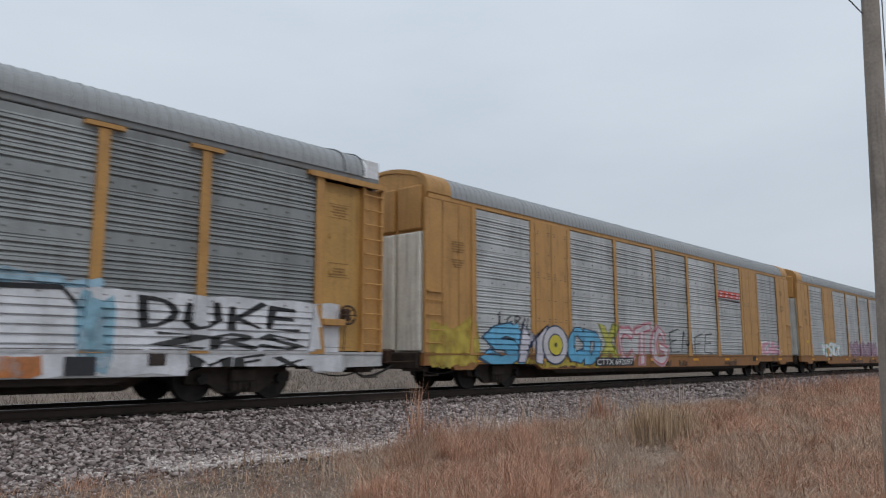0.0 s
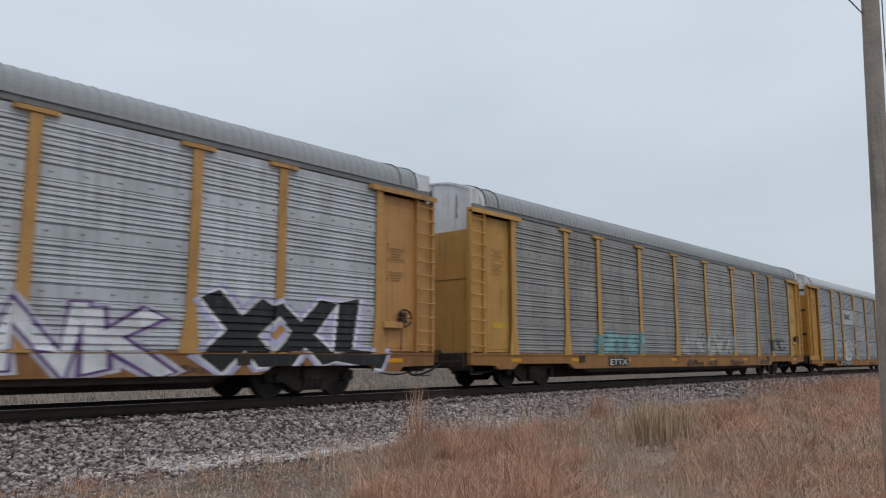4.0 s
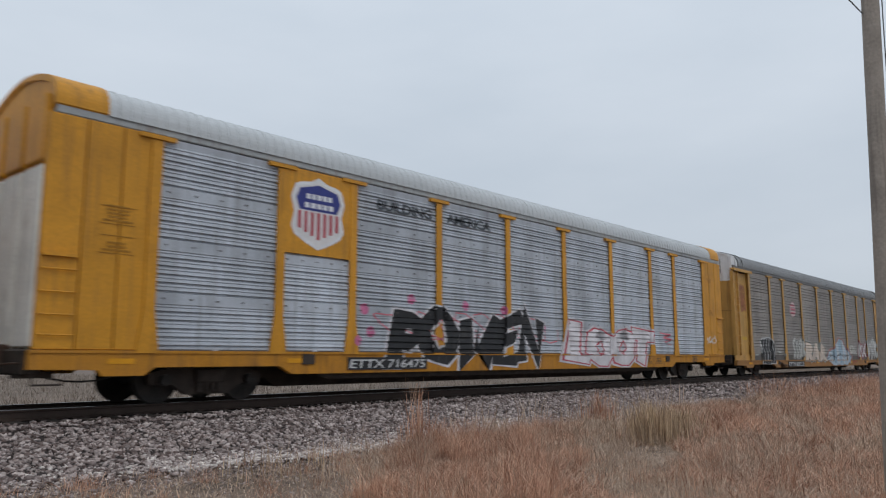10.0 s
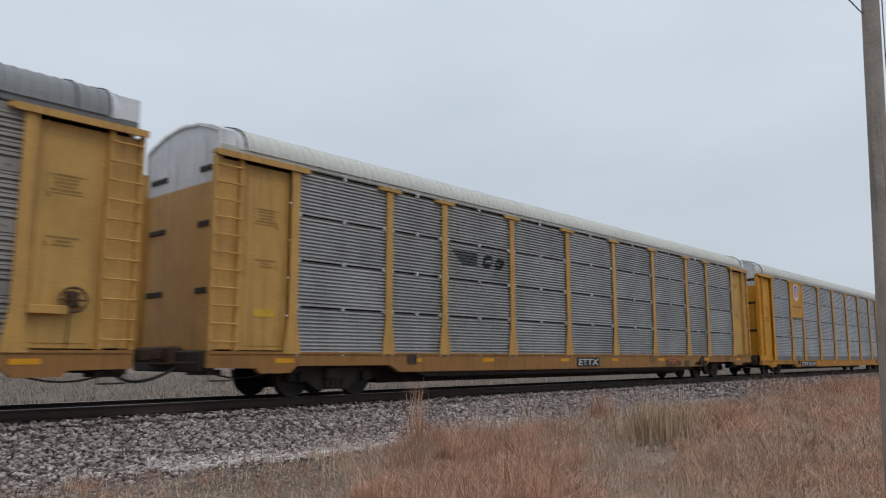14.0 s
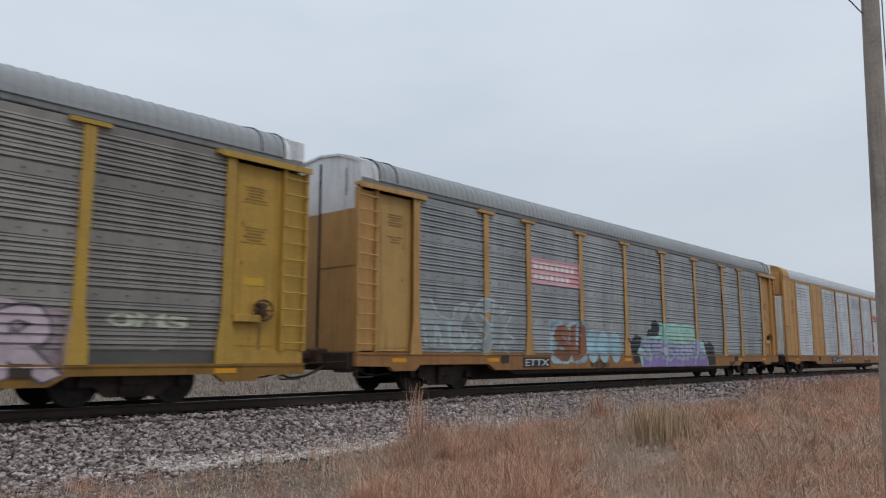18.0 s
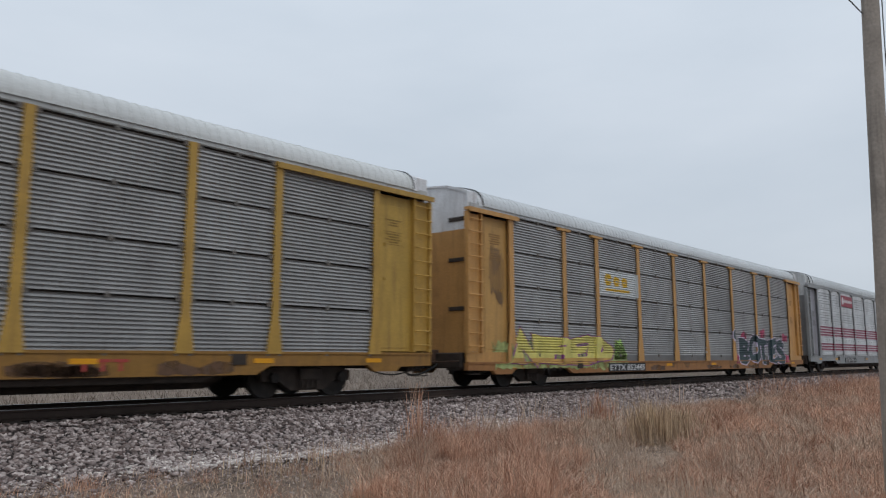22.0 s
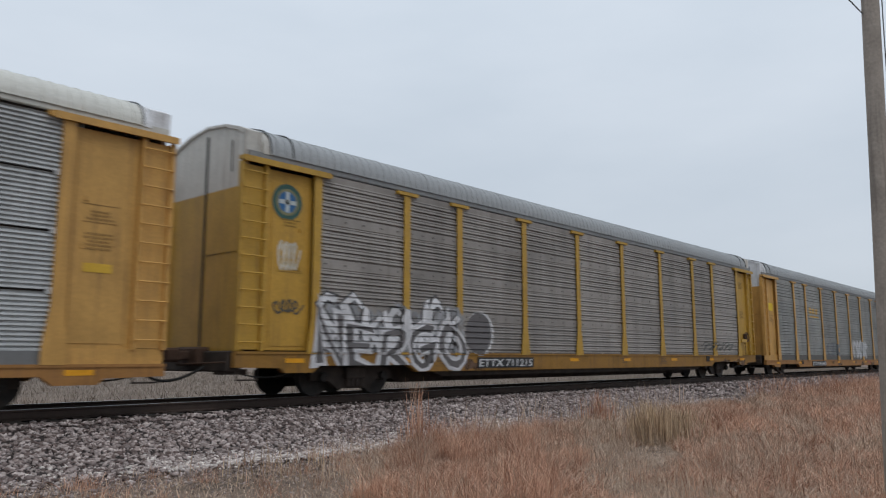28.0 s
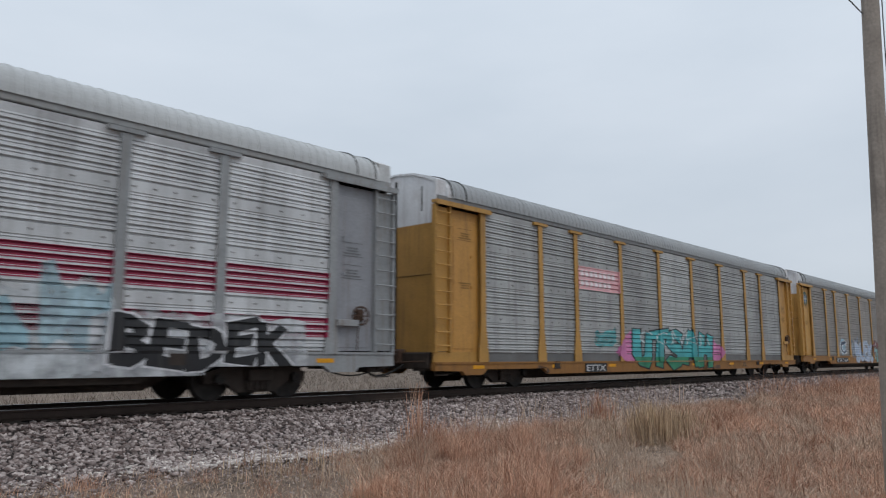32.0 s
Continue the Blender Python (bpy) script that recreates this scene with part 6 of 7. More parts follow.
    scrawl(c, S, 10.9, 11.8, 1.60, 1.70, dark, 133, 0.03, 4, 4)
    graffiti(c, S, "~9:81", -6.5, 11.8, 0.54, 0.80, (0.42, 0.38, 0.32), (0.20, 0.10, 0.06), None, 0.0, 0.05)
    for n in range(7):
        patch(c, S, -5.4 + n * 2.4, -4.6 + n * 2.4, 0.56, 0.78, ((0.50, 0.22, 0.06), (0.30, 0.42, 0.50), (0.06, 0.05, 0.05))[n % 3], 130 + n, 0.04, 3)
    for n in range(6):
        patch(c, S, -6 + n * 3, -4.9 + n * 3, 2.02, 2.22, (0.42, 0.20, 0.12) if n % 2 else (0.40, 0.36, 0.36), 120 + n, 0.1)
    scrawl(c, S, -13.0, -11.95, 2.2, 3.3, (0.58, 0.54, 0.46), 118, 0.05, 8)
    graffiti(c, S, "!NSK", -12.8, -11.95, 1.5, 1.95, None, (0.56, 0.56, 0.58), None, -0.04)
    graffiti(c, S, "~4:61", -12.8, -11.95, 1.1, 1.4, None, (0.07, 0.07, 0.07), None, 0.0)
    c = autorack(19, S, "auto carrier with grey strip screens and a small yellow logo", (0.45, 0.44, 0.43), (0.45, 0.26, 0.04), R_CREAM, number="ETTX", number_x=-7.0)
    word_blocks(c, S, -6.5, -4.9, 3.15, 3.6, 3, (0.55, 0.32, 0.02))
    patch(c, S, -5.5, -0.6, 0.95, 2.1, (0.36, 0.32, 0.36), 140, 0.3)
    c = autorack(20, L, "auto carrier with weathered olive-grey screens and a yellow logo", (0.25, 0.25, 0.235), MUSTARD, R_GREY, number="ETTX 853483", number_x=-6.6, low=True)
    word_blocks(c, L, -6.45, -4.8, 3.20, 3.55, 3, (0.55, 0.30, 0.02), hole=(0.25, 0.25, 0.235))
    flat_shape(c, L, "logo_bar", rect(-6.4, -4.75, 3.02, 3.10), (0.55, 0.30, 0.02), 1)
    graffiti(c, L, "~4:63", -3.6, -1.1, 0.9, 1.7, (0.16, 0.17, 0.18), (0.10, 0.10, 0.11))
    graffiti(c, L, "~5:65", 2.0, 5.6, 0.85, 1.9, (0.50, 0.50, 0.52), GHOST, (0.36, 0.36, 0.36))
    put("notice", plate_mesh("notice", -0.28, 0.28, -0.004, 0, 0, 0.36, M_MARK), c, (0.70, 0.50, 0.02), (-12.35, -1.447, 3.1))
    c = autorack(21, L, "auto carrier with dark screens, round emblem and white scrawled graffiti", OLIVE, (0.43, 0.25, 0.035), R_GREY, hood=(0.50, 0.48, 0.44), number="ETTX 711215", number_x=-6.4, emblems=((-12.45, 4.0, 0.35),))
    patch(c, L, -11.6, -6.9, 0.85, 1.95, (0.30, 0.30, 0.31), 150, 0.25)
    graffiti(c, L, "~7:67", -11.7, -7.0, 1.0, 2.1, (0.60, 0.59, 0.60), (0.05, 0.045, 0.045), None, 0.0, 0.12, base=1)
    graffiti(c, L, "!NERGO", -11.7, -6.9, 0.55, 1.75, (0.11, 0.10, 0.10), (0.62, 0.61, 0.62), (0.50, 0.49, 0.50), -0.02, 0.10, base=3)
    flat_shape(c, L, "graffiti_disc", disc(-6.25, 1.45, 0.58, 24, 1.0), (0.56, 0.55, 0.55), 0)
    flat_shape(c, L, "graffiti_disc", disc(-6.30, 1.45, 0.54, 24, 1.0), (0.11, 0.10, 0.10), 1)
    scrawl(c, L, 7.6, 11.4, 1.1, 1.5, (0.08, 0.08, 0.07), 151, 0.04, 6)
    scrawl(c, L, -12.7, -12.1, 2.6, 3.3, (0.55, 0.50, 0.40), 152, 0.05, 4)
    scrawl(c, L, -12.8, -12.0, 1.7, 2.0, (0.08, 0.07, 0.05), 153, 0.04, 4)
    c = autorack(22, S, "auto carrier with grey strip screens, bracketed logo board and pale roof", SILVER, MUSTARD, R_CREAM, number="ETTX 700095", number_x=-6.9, low=True)
    flat_shape(c, S, "logo_field", rect(-7.0, -4.36, 2.80, 3.68), (0.58, 0.60, 0.60), 0, "white logo field")
    word_blocks(c, S, -6.25, -5.0, 3.10, 3.46, 3, (0.03, 0.03, 0.035), hole=(0.5, 0.52, 0.52))
    for x in (-6.55, -4.75):
        flat_shape(c, S, "logo_bracket", rect(x, x + 0.06, 3.0, 3.6), (0.03, 0.03, 0.035), 1)
    patch(c, S, -12.9, -12.0, 1.4, 2.0, (0.60, 0.55, 0.46), 160, 0.12)
    c = autorack(23, L, "auto carrier with dark screens, round emblem and a row of graffiti", (0.30, 0.275, 0.25), MUSTARD, R_GREY, number="ETTX 711684", number_x=-7.5, emblems=((-12.4, 4.0, 0.36),))
    flat_shape(c, L, "graffiti_disc", disc(-5.85, 1.5, 0.62, 20, 0.8), (0.28, 0.44, 0.54), 0)
    graffiti(c, L, "C", -6.4, -5.1, 1.1, 1.8, (0.04, 0.07, 0.12), SNOW, None, 0.02, base=1)
    patch(c, L, -4.1, -2.2, 0.9, 1.95, (0.32, 0.38, 0.46), 169, 0.2)
    graffiti(c, L, "!BUEK", -3.0, 1.2, 0.58, 1.90, (0.36, 0.45, 0.58), (0.58, 0.60, 0.64), (0.30, 0.35, 0.44), 0.01, 0.04, base=1)
    patch(c, L, 1.3, 6.9, 0.95, 1.98, (0.24, 0.06, 0.06), 170, 0.10)
    graffiti(c, L, "~8:71", 1.6, 6.7, 0.55, 1.55, (0.22, 0.48, 0.48), (0.20, 0.14, 0.10), None, 0.02, 0.12, base=1)
    for n in range(9):
        a = 1.5 + n * 0.6
        patch(c, L, a, a + 0.22, 1.45 + 0.35 * (n % 3) / 2, 1.70 + 0.35 * (n % 3) / 2, (0.56, 0.54, 0.54), 172 + n, 0.04, 4)
    graffiti(c, L, "!ZEUI", 7.05, 11.7, 0.55, 1.88, (0.50, 0.42, 0.38), (0.05, 0.03, 0.03), (0.28, 0.16, 0.18), 0.03, 0.04, lower=(1.02, (0.08, 0.11, 0.05)))
    c = autorack(24, L, "auto carrier with grey screens, pink board and turquoise graffiti", (0.40, 0.405, 0.40), (0.44, 0.235, 0.055), R_GREY, number="ETTX", number_x=-6.7, low=True)
    banner(c, L)
    field(c, L, [(-4.7, 1.0), (-4.1, 1.55), (-3.4, 1.85), (-3.4, 0.7), (-4.2, 0.72)], (0.55, 0.18, 0.36), 0)
    field(c, L, [(3.3, 1.75), (3.7, 1.35), (4.0, 1.38), (4.5, 1.05), (3.9, 0.72), (3.3, 0.72)], (0.55, 0.18, 0.36), 0)
    patch(c, L, -6.0, -4.6, 1.2, 1.7, (0.10, 0.40, 0.42), 182, 0.12)
    graffiti(c, L, "!UTSAH", -3.55, 3.35, 0.40, 1.92, (0.06, 0.36, 0.38), BLACK, None, 0.075, 0.03, base=1, lower=(0.86, (0.03, 0.22, 0.12)))
    graffiti(c, L, "~5:77", -3.0, 3.0, 1.30, 1.80, None, (0.50, 0.58, 0.58), None, -0.06, 0.05, base=4)
    c = autorack(25, L, "silver-grey auto carrier with red stripes and black graffiti", (0.60, 0.61, 0.62), (0.27, 0.28, 0.285), (0.46, 0.47, 0.47), hood=(0.52, 0.53, 0.53), low_end=(0.20, 0.205, 0.21))
    stripes(c, L)
    patch(c, L, -2.0, 7.1, 0.5, 2.05, (0.55, 0.58, 0.60), 190, 0.2)
    patch(c, L, 1.0, 5.8, 1.0, 1.6, (0.30, 0.48, 0.55), 191, 0.25, 1)
    patch(c, L, 5.9, 7.0, 1.0, 2.2, (0.36, 0.50, 0.56), 192, 0.3, 1)
    patch(c, L, 6.7, 11.1, 0.5, 1.62, (0.50, 0.51, 0.53), 193, 0.06, 2)
    graffiti(c, L, "!BEDEK", 7.0, 10.75, 0.56, 1.54, BLACK, (0.60, 0.60, 0.62), None, 0.045, 0.05, 0.05, base=3)


def stripes(c, k):
    """Two groups of dark red stripes on the ribs."""
    for z0, count in ((1.21, 3), (2.017, 4)):
        for i in range(count):
            z = z0 + i * 0.148
            for x0, x1 in zip(LINES, LINES[1:]):
                flat_shape(c, k, "stripe", rect(x0 + 0.1, x1 - 0.1, z + 0.038, z + 0.146), (0.25, 0.014, 0.05))


# ---------------------------------------------------------------- ground and track
def soft_noise(x, y, size, seed=0.0):
    return noise.noise((x / size + seed, y / size - seed, seed))


def ground_height(x, y):
    d = abs(y - TY)
    h = 0.05 * soft_noise(x, y, 2.2, 3.1) + 0.02 * soft_noise(x, y, 0.7, 8.0)
    if y > TY:
        h += 0.16 * min(1.0, max(0.0, (d - 3.0) / 3.0))
    return h - 0.03


def build_ground():
    def spread(centre, near, step, far):
        inner = list(np.arange(-near, near + 0.01, step))
        outer, s = [], near
        while s < far:
            s *= 1.45
            outer.append(s)
        return [centre + v for v in [-o for o in outer[::-1]] + inner + outer]
    xs, ys = spread(25, 36, 0.5, 2600), spread(10, 18, 0.5, 2600)
    verts = [(x, y, ground_height(x, y) if abs(x - 25) < 60 and abs(y - 10) < 40 else 0.05) for y in ys for x in xs]
    n = len(xs)
    tris = []
    for j in range(len(ys) - 1):
        for i in range(n - 1):
            a = j * n + i
            tris += [(a, a + 1, a + n + 1), (a, a + n + 1, a + n)]
    tagged(new("ground", raw_mesh("ground", verts, tris, M_SOIL)), "dry winter prairie soil with matted dead grass", "ground", kind="structure")


TOE, SHOULDER, CROWN = 3.50, 1.36, 0.510


def build_track():
    bm = bmesh.new()
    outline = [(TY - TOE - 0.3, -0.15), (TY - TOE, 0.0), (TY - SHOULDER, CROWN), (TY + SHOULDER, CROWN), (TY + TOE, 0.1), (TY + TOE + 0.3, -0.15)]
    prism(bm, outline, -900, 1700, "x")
    tagged(new("ballast_bank", mesh_of("ballast_bank", bm, M_BED)), "crushed-stone railway ballast bank, coloured near-black as shade between the stones", "track bed", kind="structure")
    track = tagged(new("track"), "single railway track with rusty rails and dark timber ties", "railway track", kind="structure")
    track.location = (0, TY, 0)
    for s in (-1, 1):
        bm = bmesh.new()
        c = s * 0.755
        z = RT - 0.172
        prism(bm, [(c - 0.07, z), (c + 0.07, z), (c + 0.07, z + 0.014), (c + 0.012, z + 0.035), (c + 0.010, z + 0.125), (c + 0.036, z + 0.138), (c + 0.036, z + 0.166),
                   (c - 0.036, z + 0.166), (c - 0.036, z + 0.138), (c - 0.010, z + 0.125), (c - 0.012, z + 0.035), (c - 0.07, z + 0.014)], -900, 1700, "x")
        rail = part("rail", bm, M_RAIL, track, "rusty steel rail with a bright top")
        bm = bmesh.new()
        prism(bm, [(c - 0.032, RT - 0.005), (c + 0.032, RT - 0.005), (c + 0.026, RT), (c - 0.026, RT)], -900, 1700, "x")
        part("running_face", bm, M_RAILTOP, rail)
    bm = bmesh.new()
    box(bm, -0.115, 0.115, -1.30, 1.30, 0.40, RT - 0.172, 0.012)
    tie = mesh_of("tie", bm, M_TIE)
    bm = bmesh.new()
    for s in (-1, 1):
        for dx in (-0.09, 0.09):
            box(bm, dx - 0.05, dx + 0.05, s * 0.755 - 0.13, s * 0.755 + 0.13, RT - 0.176, RT - 0.160)
    plate = mesh_of("rail_anchor", bm, M_RAIL)
    for i in range(150):
        t = put("tie", tie, track, None, (-4 + i * 0.53, 0, 0))
        if i < 70:
            put("rail_anchor", plate, t)


ICO = bmesh.new()
bmesh.ops.create_icosphere(ICO, subdivisions=1, radius=1.0)
ICO_V = np.array([v.co[:] for v in ICO.verts])
ICO_F = np.array([[v.index for v in f.verts] for f in ICO.faces])
ICO.free()


def stones(name, places, sizes, mat, rng, label):
    """Angular stones at the given places, joined."""
    n = len(places)
    v = ICO_V[None] * rng.uniform(0.45, 1.2, (n, len(ICO_V), 1)) * (rng.uniform(0.5, 1.4, (n, 1, 3)) * [1.2, 1.0, 0.66]) * sizes[:, None, None]
    tip = rng.uniform(-0.8, 0.8, (n, 1))
    v = np.stack([v[..., 0], v[..., 1] * np.cos(tip) - v[..., 2] * np.sin(tip), v[..., 1] * np.sin(tip) + v[..., 2] * np.cos(tip)], -1)
    a = rng.uniform(0, 2 * np.pi, n)
    c, s = np.cos(a)[:, None], np.sin(a)[:, None]
    v = np.stack([v[..., 0] * c - v[..., 1] * s, v[..., 0] * s + v[..., 1] * c, v[..., 2]], -1) + places[:, None, :]
    f = ICO_F[None] + (np.arange(n) * len(ICO_V))[:, None, None]
    return tagged(new(name, raw_mesh(name, v.reshape(-1, 3), f.reshape(-1, 3), mat)), label, "stones", kind="stuff")


def bank_height(y):
    d = np.abs(y - TY)
    return np.where(d < SHOULDER, CROWN, np.maximum(0.0, CROWN * (TOE - d) / (TOE - SHOULDER)))


def build_stones():
    rng = np.random.default_rng(4)
    places, sizes = [], []
    for x0, x1, count, r in ((1.0, 12.0, 13500, 0.043), (12.0, 26.0, 13000, 0.048), (26.0, 75.0, 9500, 0.070)):
        x = rng.uniform(x0, x1, count)
        y = TY - np.where(rng.random(count) < 0.93, rng.uniform(1.05, TOE + 0.15, count), TOE + np.abs(rng.normal(0, 0.45, count)))
        s = r * rng.uniform(0.55, 1.25, count)
        places.append(np.stack([x, y, bank_height(y) + s * 0.30 - 0.005], -1))
        sizes.append(s)
    # stones heaped against the tie ends and between the ties
    x, y = rng.uniform(0.0, 60.0, 9000), TY - rng.uniform(0.84, 1.62, 9000)
    s = rng.uniform(0.030, 0.055, 9000)
    places.append(np.stack([x, y, CROWN + 0.035 - 0.05 * np.abs(TY - y - 1.2) + rng.uniform(-0.02, 0.02, 9000)], -1))
    sizes.append(s)
    stones("ballast_stones", np.concatenate(places), np.concatenate(sizes), M_STONE, rng, "loose grey and brown crushed ballast stones")
    x = np.where(rng.random(7000) < 0.7, rng.uniform(5.5, 15.0, 7000), rng.uniform(2.0, 30.0, 7000))
    y = TY - TOE + 0.10 + rng.normal(0, 0.26, 7000) + 0.12 * np.sin(x * 0.55) - 0.25 * np.sin(np.clip((x - 3) / 12, 0, 1) * np.pi)
    s = rng.uniform(0.018, 0.042, 7000)
    # grit thinning out over the field below the toe
    n = 6500
    gx = rng.uniform(1.5, 11.5, n)
    gy = TY - TOE - 0.1 - np.abs(rng.normal(0, 1.0, n))
    gs = rng.uniform(0.010, 0.026, n)
    gz = np.array([ground_height(a, b) for a, b in zip(gx, gy)])
    stones("field_grit", np.stack([gx, gy, gz + gs * 0.3], -1), gs, M_STONE, rng, "scattered brown and grey grit below the ballast")
    stones("limestone_chips", np.stack([x, y, bank_height(y) + s * 0.3], -1), s, M_FINES, rng, "pale limestone chips along the toe of the ballast")


# ---------------------------------------------------------------- grass
def blades(name, mat, label, x, y, height, width, bend, rng, clump=0.0):
    """Thin bent blades standing at (x, y)."""
    n = len(x)
    a, turn = rng.uniform(0, 2 * np.pi, n), rng.uniform(0, 2 * np.pi, n)
    z = np.array([ground_height(p, q) for p, q in zip(x, y)])
    z = np.maximum(z, bank_height(y) - 0.02)
    lean = bend * (0.10 + 1.25 * rng.random(n) ** 1.6) * height
    levels, rows = (0.0, 0.45, 0.8, 1.0), []
    for k, f in enumerate(levels):
        off = lean * (0.30 * f + 0.70 * f ** 2.0)
        cx, cy = x + np.cos(a) * off, y + np.sin(a) * off
        cz = z + height * f * (1 - 0.10 * f * bend)
        w = width * (1.0, 0.85, 0.55, 0.0)[k] / 2
        if k < 3:
            rows.append(np.stack([cx - np.cos(turn) * w, cy - np.sin(turn) * w, cz], -1))
            rows.append(np.stack([cx + np.cos(turn) * w, cy + np.sin(turn) * w, cz], -1))
        else:
            rows.append(np.stack([cx, cy, cz], -1))
    v = np.stack(rows, 1)
    f = np.array([(0, 1, 3), (0, 3, 2), (2, 3, 5), (2, 5, 4), (4, 5, 6)])
    faces = f[None] + (np.arange(n) * 7)[:, None, None]
    tagged(new(name, raw_mesh(name, v.reshape(-1, 3), faces.reshape(-1, 3), mat)), label, "grass", kind="stuff")


def tufts(rng, x0, x1, y0, y1, count, per, spread):
    """Places gathered in tufts."""
    tx, ty = rng.uniform(x0, x1, count), rng.uniform(y0, y1, count)
    k = rng.integers(0, count, count * per)
    return tx[k] + rng.normal(0, spread, count * per), ty[k] + rng.normal(0, spread, count * per), k


def build_grass():
    rng = np.random.default_rng(9)
    # matted litter and short straw near the bank and under everything
    def mat_of(x0, x1, y0, y1, count, low, high, width, bend, mat=M_STRAW):
        x, y = rng.uniform(x0, x1, count), rng.uniform(y0, y1, count)
        blades("short_grass", mat, "short matted grey-straw winter grass", x, y, rng.uniform(low, high, count), np.full(count, width), bend, rng)
    mat_of(2.0, 15.0, 2.2, TY - TOE - 0.15, 9000, 0.04, 0.15, 0.006, 1.4)
    mat_of(4.0, 16.0, 2.0, 9.2, 16000, 0.03, 0.09, 0.007, 4.0)
    mat_of(13.0, 40.0, 3.0, TY - TOE + 0.1, 16000, 0.05, 0.16, 0.014, 3.0)
    mat_of(13.0, 70.0, 3.0, TY - TOE + 0.1, 12000, 0.10, 0.26, 0.016, 1.0)
    mat_of(2.0, 75.0, TY + TOE - 0.2, 22.0, 14000, 0.12, 0.36, 0.020, 1.2, M_WEED)
    mat_of(4.0, 120.0, 21.0, 64.0, 80000, 0.12, 0.36, 0.024, 1.2, M_WEED)

    def bare(x, y):
        """The worn spot before the straw clump."""
        return np.hypot(((x - 11.7) * 0.9 + (y - 5.85) * 0.43) / 1.25, ((y - 5.85) * 0.9 - (x - 11.7) * 0.43) / 0.42) < 1

    # the russet stand by the bank: a long tongue from the bank towards the field
    x, y, k = tufts(rng, 5.4, 15.2, 1.8, 9.9, 900, 110, 0.075)
    edge = x - 6.1 - 1.15 * (y - 6.5) + 0.40 * np.sin(y * 5) + 0.25 * np.sin(y * 13)
    core = (edge > 0) & (x < 7.9 + 1.50 * (y - 4.9) + 0.5 * np.sin(y * 3.3))
    grown = rng.uniform(0.14, 0.50, 900) * (0.65 + 0.6 * (np.sin(np.arange(900) * 2.4) > 0.3))
    tall = grown[k] * rng.uniform(0.35, 1.1, len(k)) * np.where(core, 1.0, np.where(y < 0.47 * x, 0.72, 0.42))
    keep = ~bare(x, y) & (edge > 0) & (core | (rng.random(len(k)) < np.where(x < 10.4 + 1.50 * (y - 4.9), 0.12, 0.42))) & (y < 9.75)
    blades("bluestem_stand", M_RED, "dry russet bluestem grass", x[keep], y[keep], tall[keep], rng.uniform(0.0030, 0.0070, keep.sum()), 0.95, rng)
    # curled dead leaves low between the stems
    x, y = rng.uniform(5.4, 16.0, 60000), rng.uniform(1.8, 9.8, 60000)
    lush = np.array([soft_noise(p, q, 0.55, 5.0) for p, q in zip(x, y)])
    edge = x - 6.1 - 1.15 * (y - 6.5) + 0.40 * np.sin(y * 5)
    core = x < 7.9 + 1.50 * (y - 4.9) + 0.5 * np.sin(y * 3.3)
    gap = ~core & (x < 10.4 + 1.50 * (y - 4.9))
    keep = ~bare(x, y) & (edge > 0) & (lush > np.where(core, -0.35, np.where(gap, 0.30, -0.05)))
    blades("curled_leaves", M_RED, "low curled russet grass leaves", x[keep], y[keep], rng.uniform(0.08, 0.22, keep.sum()) * (0.8 + 0.8 * lush[keep]), rng.uniform(0.005, 0.010, keep.sum()), 2.2, rng)
    x, y = rng.uniform(5.4, 16.0, 26000), rng.uniform(1.8, 9.8, 26000)
    keep = ~bare(x, y) & (x > 5.6 + 1.05 * (y - 6.5))
    blades("curled_leaves", M_STRAW, "low curled pale straw leaves", x[keep], y[keep], rng.uniform(0.08, 0.26, keep.sum()), rng.uniform(0.004, 0.008, keep.sum()), 1.8, rng)
    a, b = rng.uniform(0, 2 * np.pi, 1500), np.sqrt(rng.random(1500))
    x, y = 11.7 + b * (1.1 * np.cos(a) - 0.17 * np.sin(a)), 5.85 + b * (0.5 * np.cos(a) + 0.38 * np.sin(a))
    blades("flattened_straw", M_STRAW, "pale flattened straw on the worn spot", x, y, rng.uniform(0.02, 0.05, 1500), np.full(1500, 0.007), 6.0, rng)
    # pale stalks standing in and before it
    x, y, k = tufts(rng, 5.2, 15.5, 2.0, 9.7, 330, 22, 0.14)
    keep = ~bare(x, y) & (x > 5.2 + 0.95 * (y - 6.5))
    blades("straw_stalks", M_STRAW, "thin pale straw stalks", x[keep], y[keep], (rng.uniform(0.20, 0.62, 330)[k] * rng.uniform(0.5, 1.1, len(k)))[keep], rng.uniform(0.003, 0.005, keep.sum()), 0.5, rng)
    x, y, k = tufts(rng, 2.5, 9.0, 7.0, 10.2, 60, 26, 0.09)
    blades("stray_tufts", M_RED, "small stray russet tufts in the grit", x, y, rng.uniform(0.06, 0.26, len(k)), rng.uniform(0.004, 0.007, len(k)), 1.1, rng)
    # the wide russet field further along
    x, y, k = tufts(rng, 14.0, 34.0, 3.2, 9.9, 620, 120, 0.22)
    tall = rng.uniform(0.08, 0.42, 620)[k] * rng.uniform(0.5, 1.1, len(k))
    keep = (y < 0.47 * x + 0.15 * np.sin(x * 3)) | (rng.random(len(k)) < 0.22)
    tall = np.where(y < 0.47 * x + 0.1, tall, tall * 0.5)
    blades("bluestem_field", M_RED, "dry russet and tan prairie grass", x[keep], y[keep], tall[keep], rng.uniform(0.005, 0.011, keep.sum()), 1.2, rng)
    x, y, k = tufts(rng, 30.0, 85.0, 3.0, 11.3, 560, 50, 0.40)
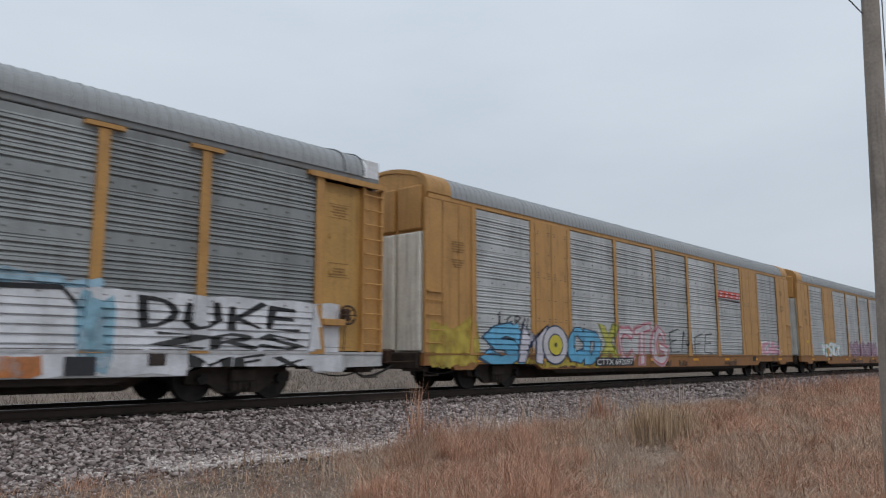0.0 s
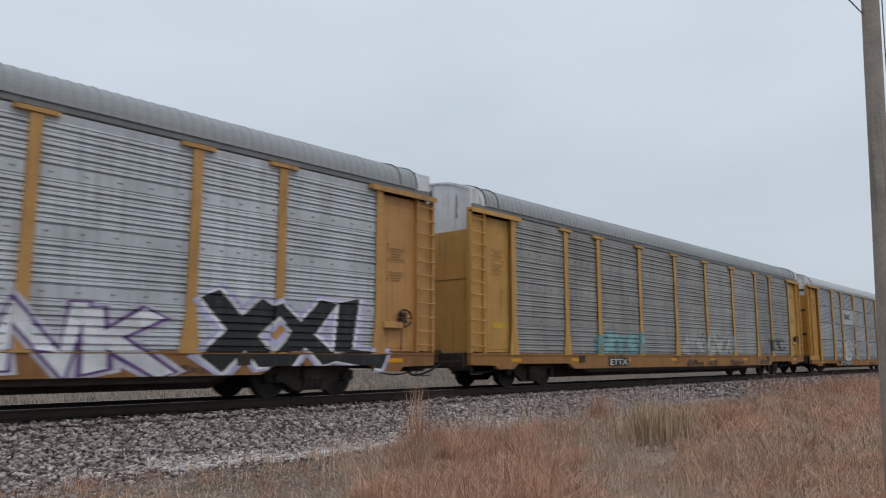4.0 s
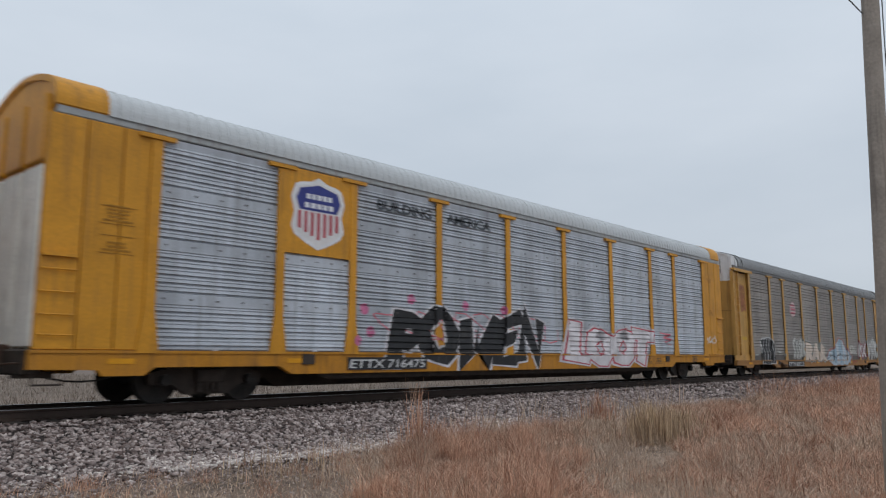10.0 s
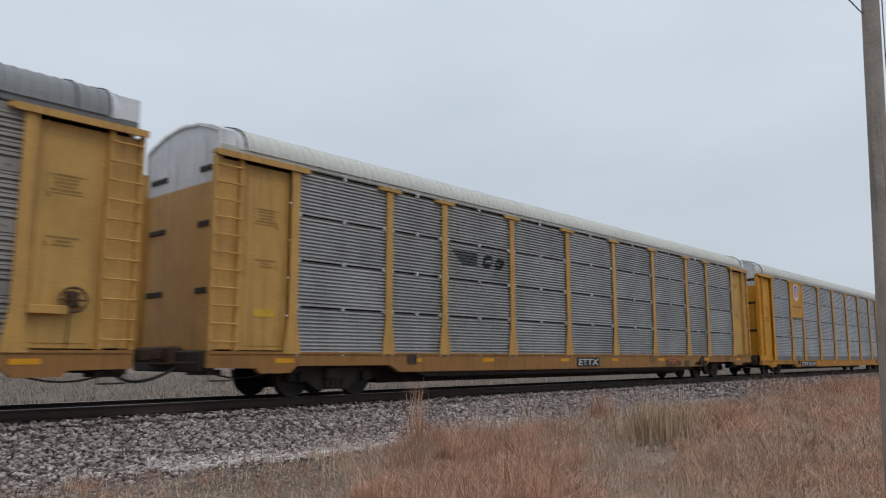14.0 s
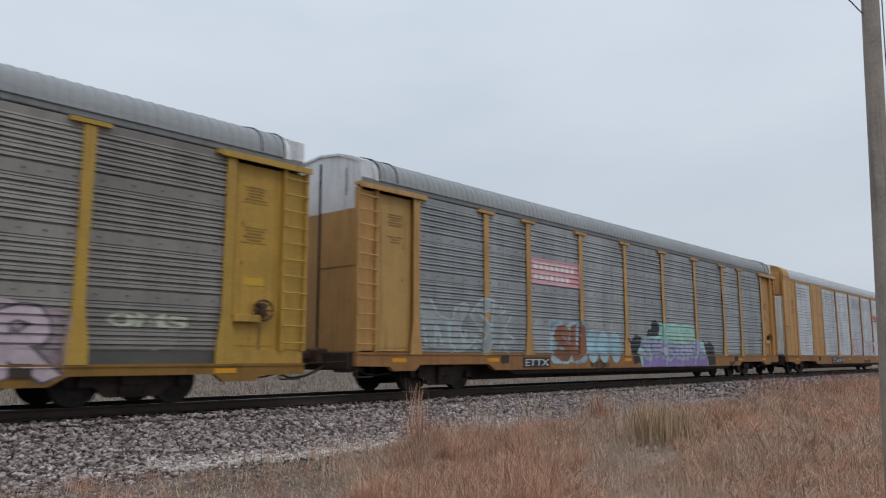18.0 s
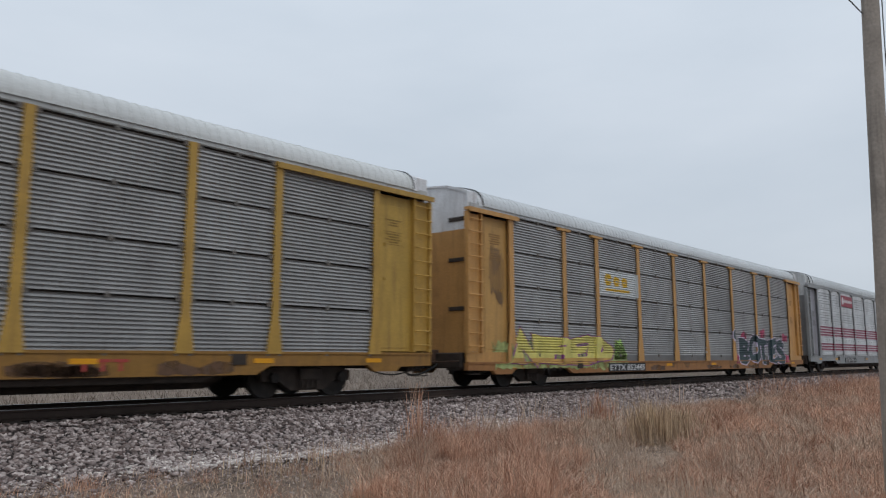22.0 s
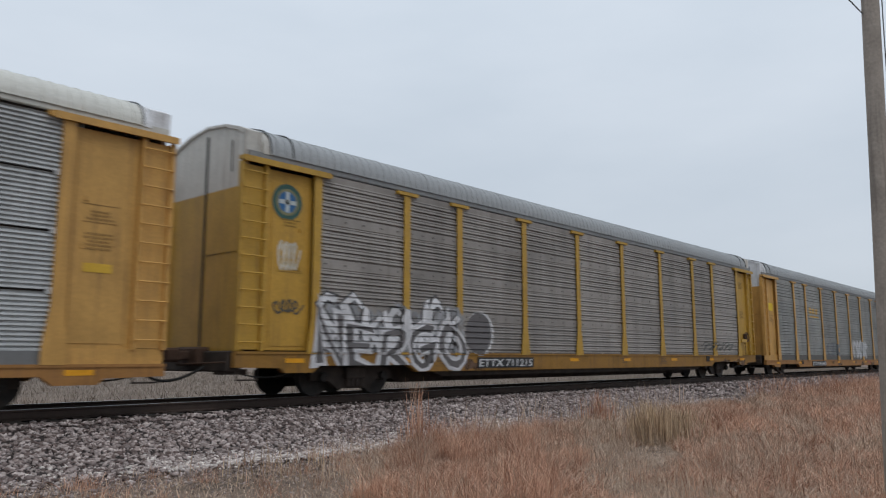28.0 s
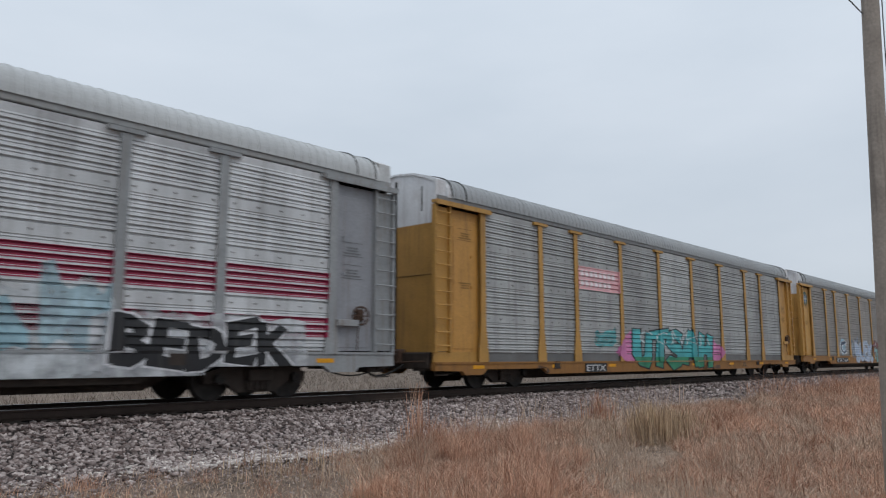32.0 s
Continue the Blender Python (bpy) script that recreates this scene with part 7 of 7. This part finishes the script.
    tall = rng.uniform(0.35, 0.85, 560)[k] * rng.uniform(0.5, 1.1, len(k))
    blades("bluestem_field", M_RED, "dry russet and tan prairie grass", x, y, tall, rng.uniform(0.010, 0.018, len(k)), 0.6, rng)
    # straw mixed through it
    x, y, k = tufts(rng, 12.5, 60.0, 2.5, 10.4, 420, 60, 0.24)
    blades("straw_tufts", M_STRAW, "pale straw grass tufts", x, y, rng.uniform(0.16, 0.48, len(k)), rng.uniform(0.007, 0.014, len(k)), 1.0, rng)
    # plumes and clumps with a place of their own: x, y, spread, count, height, russet
    for cx, cy, wide, count, top, russet in ((10.0, 9.55, 0.13, 46, 1.38, True), (10.05, 9.5, 0.26, 110, 0.60, True), (17.0, 10.0, 0.18, 80, 0.95, True), (17.0, 10.0, 0.25, 80, 0.5, True), (13.3, 6.7, 0.20, 380, 0.92, False), (13.9, 6.75, 0.32, 360, 0.80, False),
                                             (15.6, 7.3, 0.35, 300, 0.60, False), (12.4, 9.6, 0.9, 46, 0.85, False), (14.6, 10.1, 1.2, 46, 0.85, False), (18.3, 10.3, 1.1, 40, 0.95, False), (21.5, 10.5, 1.4, 40, 0.95, False), (6.2, 8.6, 0.35, 26, 0.50, False), (7.0, 8.9, 0.3, 22, 0.55, False)):
        x, y = rng.normal(cx, wide, count), rng.normal(cy, wide * (1.0 if wide < 0.5 else 0.3), count)
        blades("seed_stalks", M_RED if russet else (M_GOLDEN if wide < 0.4 else M_STRAW), "tall dry seed stalks", x, y, top * rng.uniform(0.45, 1.0, count), np.full(count, 0.0085 + 0.0004 * cx + (0.003 if wide > 0.5 else 0.0)), 0.35, rng)


def build_pole():
    pole = tagged(new("utility_pole"), "weathered grey timber utility pole with cables", "utility pole")
    pole.location = (9.63, 1.99, -0.05)
    top, n, sides = Vector((0.235, -0.26, 11.2)), 26, 18
    verts, tris = [], []
    for i in range(n + 1):
        f = i / n
        c, r = top * f, 0.108 - 0.022 * f
        for k in range(sides):
            a = 2 * math.pi * k / sides
            q = r * (1 + 0.05 * noise.noise((math.cos(a) * 2, math.sin(a) * 2, f * 3)) + 0.025 * noise.noise((math.cos(a) * 9, math.sin(a) * 9, f * 14)))
            verts.append((c.x + q * math.cos(a), c.y + q * math.sin(a), c.z))
    for i in range(n):
        for k in range(sides):
            a, b = i * sides + k, i * sides + (k + 1) % sides
            tris += [(a, b, b + sides), (a, b + sides, a + sides)]
    put("pole_shaft", raw_mesh("pole_shaft", verts, tris, M_POLE), pole)
    bm = bmesh.new()
    a, b = Vector((0.05, -0.06, 5.70)), Vector((-3.8, 4.2, 12.6))
    pts = [a.lerp(b, i / 10) - Vector((0, 0, 0.05 * math.sin(math.pi * i / 10))) for i in range(11)]
    tube(bm, pts, 0.008, 5)
    part("cable", bm, M_WIRE, pole, "thin overhead cable")
    bm = bmesh.new()
    tube(bm, [(0.30, -0.36, 11.0), (0.19, -0.25, 6.0), (0.16, -0.21, 3.5), (0.09, -0.13, 0.1)], 0.007, 5)
    part("ground_wire", bm, M_WIRE, pole, "thin ground wire down the pole")


build_ground()
build_track()
build_stones()
build_grass()
build_pole()
build_train()


# ---------------------------------------------------------------- movement
# seconds, and the car lengths by which the train has dropped behind an even pace
DRIFT = ((0, 0.1705), (1, 0.1910), (2, 0.2106), (3.5, 0.2478), (5, 0.2777), (6, 0.2936), (7, 0.3114), (8, 0.3262), (9, 0.3403), (10, 0.3529), (11, 0.3639), (12, 0.3764), (13, 0.3871), (14.5, 0.3998), (16, 0.4099), (17, 0.4165), (18, 0.4195), (19, 0.4343), (20, 0.4354), (21, 0.4354), (22, 0.4359), (23, 0.4339), (24, 0.4263), (25.5, 0.4183), (27, 0.4088), (28, 0.3994), (29, 0.3907), (30, 0.3791), (31, 0.3668), (32, 0.3540))


def train_place(t):
    """How many car lengths the train has run at t seconds."""
    times, drops = zip(*DRIFT)
    return t / PERIOD - float(np.interp(t, times, drops))


def motions():
    times = [t for t, _ in DRIFT]
    for k, car in CARS.items():
        start = -11.190 + LENGTH * (0.5 - k)
        walk(car, [(t, pose(start + LENGTH * train_place(t), TY, RT)) for t in times])
        # the wheels turn while the car runs past
        begin = next((i for i in range(960) if start + LENGTH * train_place(i / 30) > -22), 960)
        stop = next((i for i in range(960) if start + LENGTH * train_place(i / 30) > 75), 960)
        if stop <= begin:
            continue
        for truck in car.children:
            if not truck.name.startswith("truck"):
                continue
            for wheels in truck.children:
                x, z = wheels.location.x, wheels.location.z
                frames = range(begin, stop + 1)
                rows = [(i / 30, pose(x, 0, z, 0, 84 * (i - begin), 0)) for i in frames]
                if begin > 0:
                    rows.insert(0, (0.0, pose(x, 0, z)))
                if stop < 960:
                    rows.append((32.0, pose(x, 0, z, 0, 84 * (stop - begin), 0)))
                walk(wheels, rows)


motions()
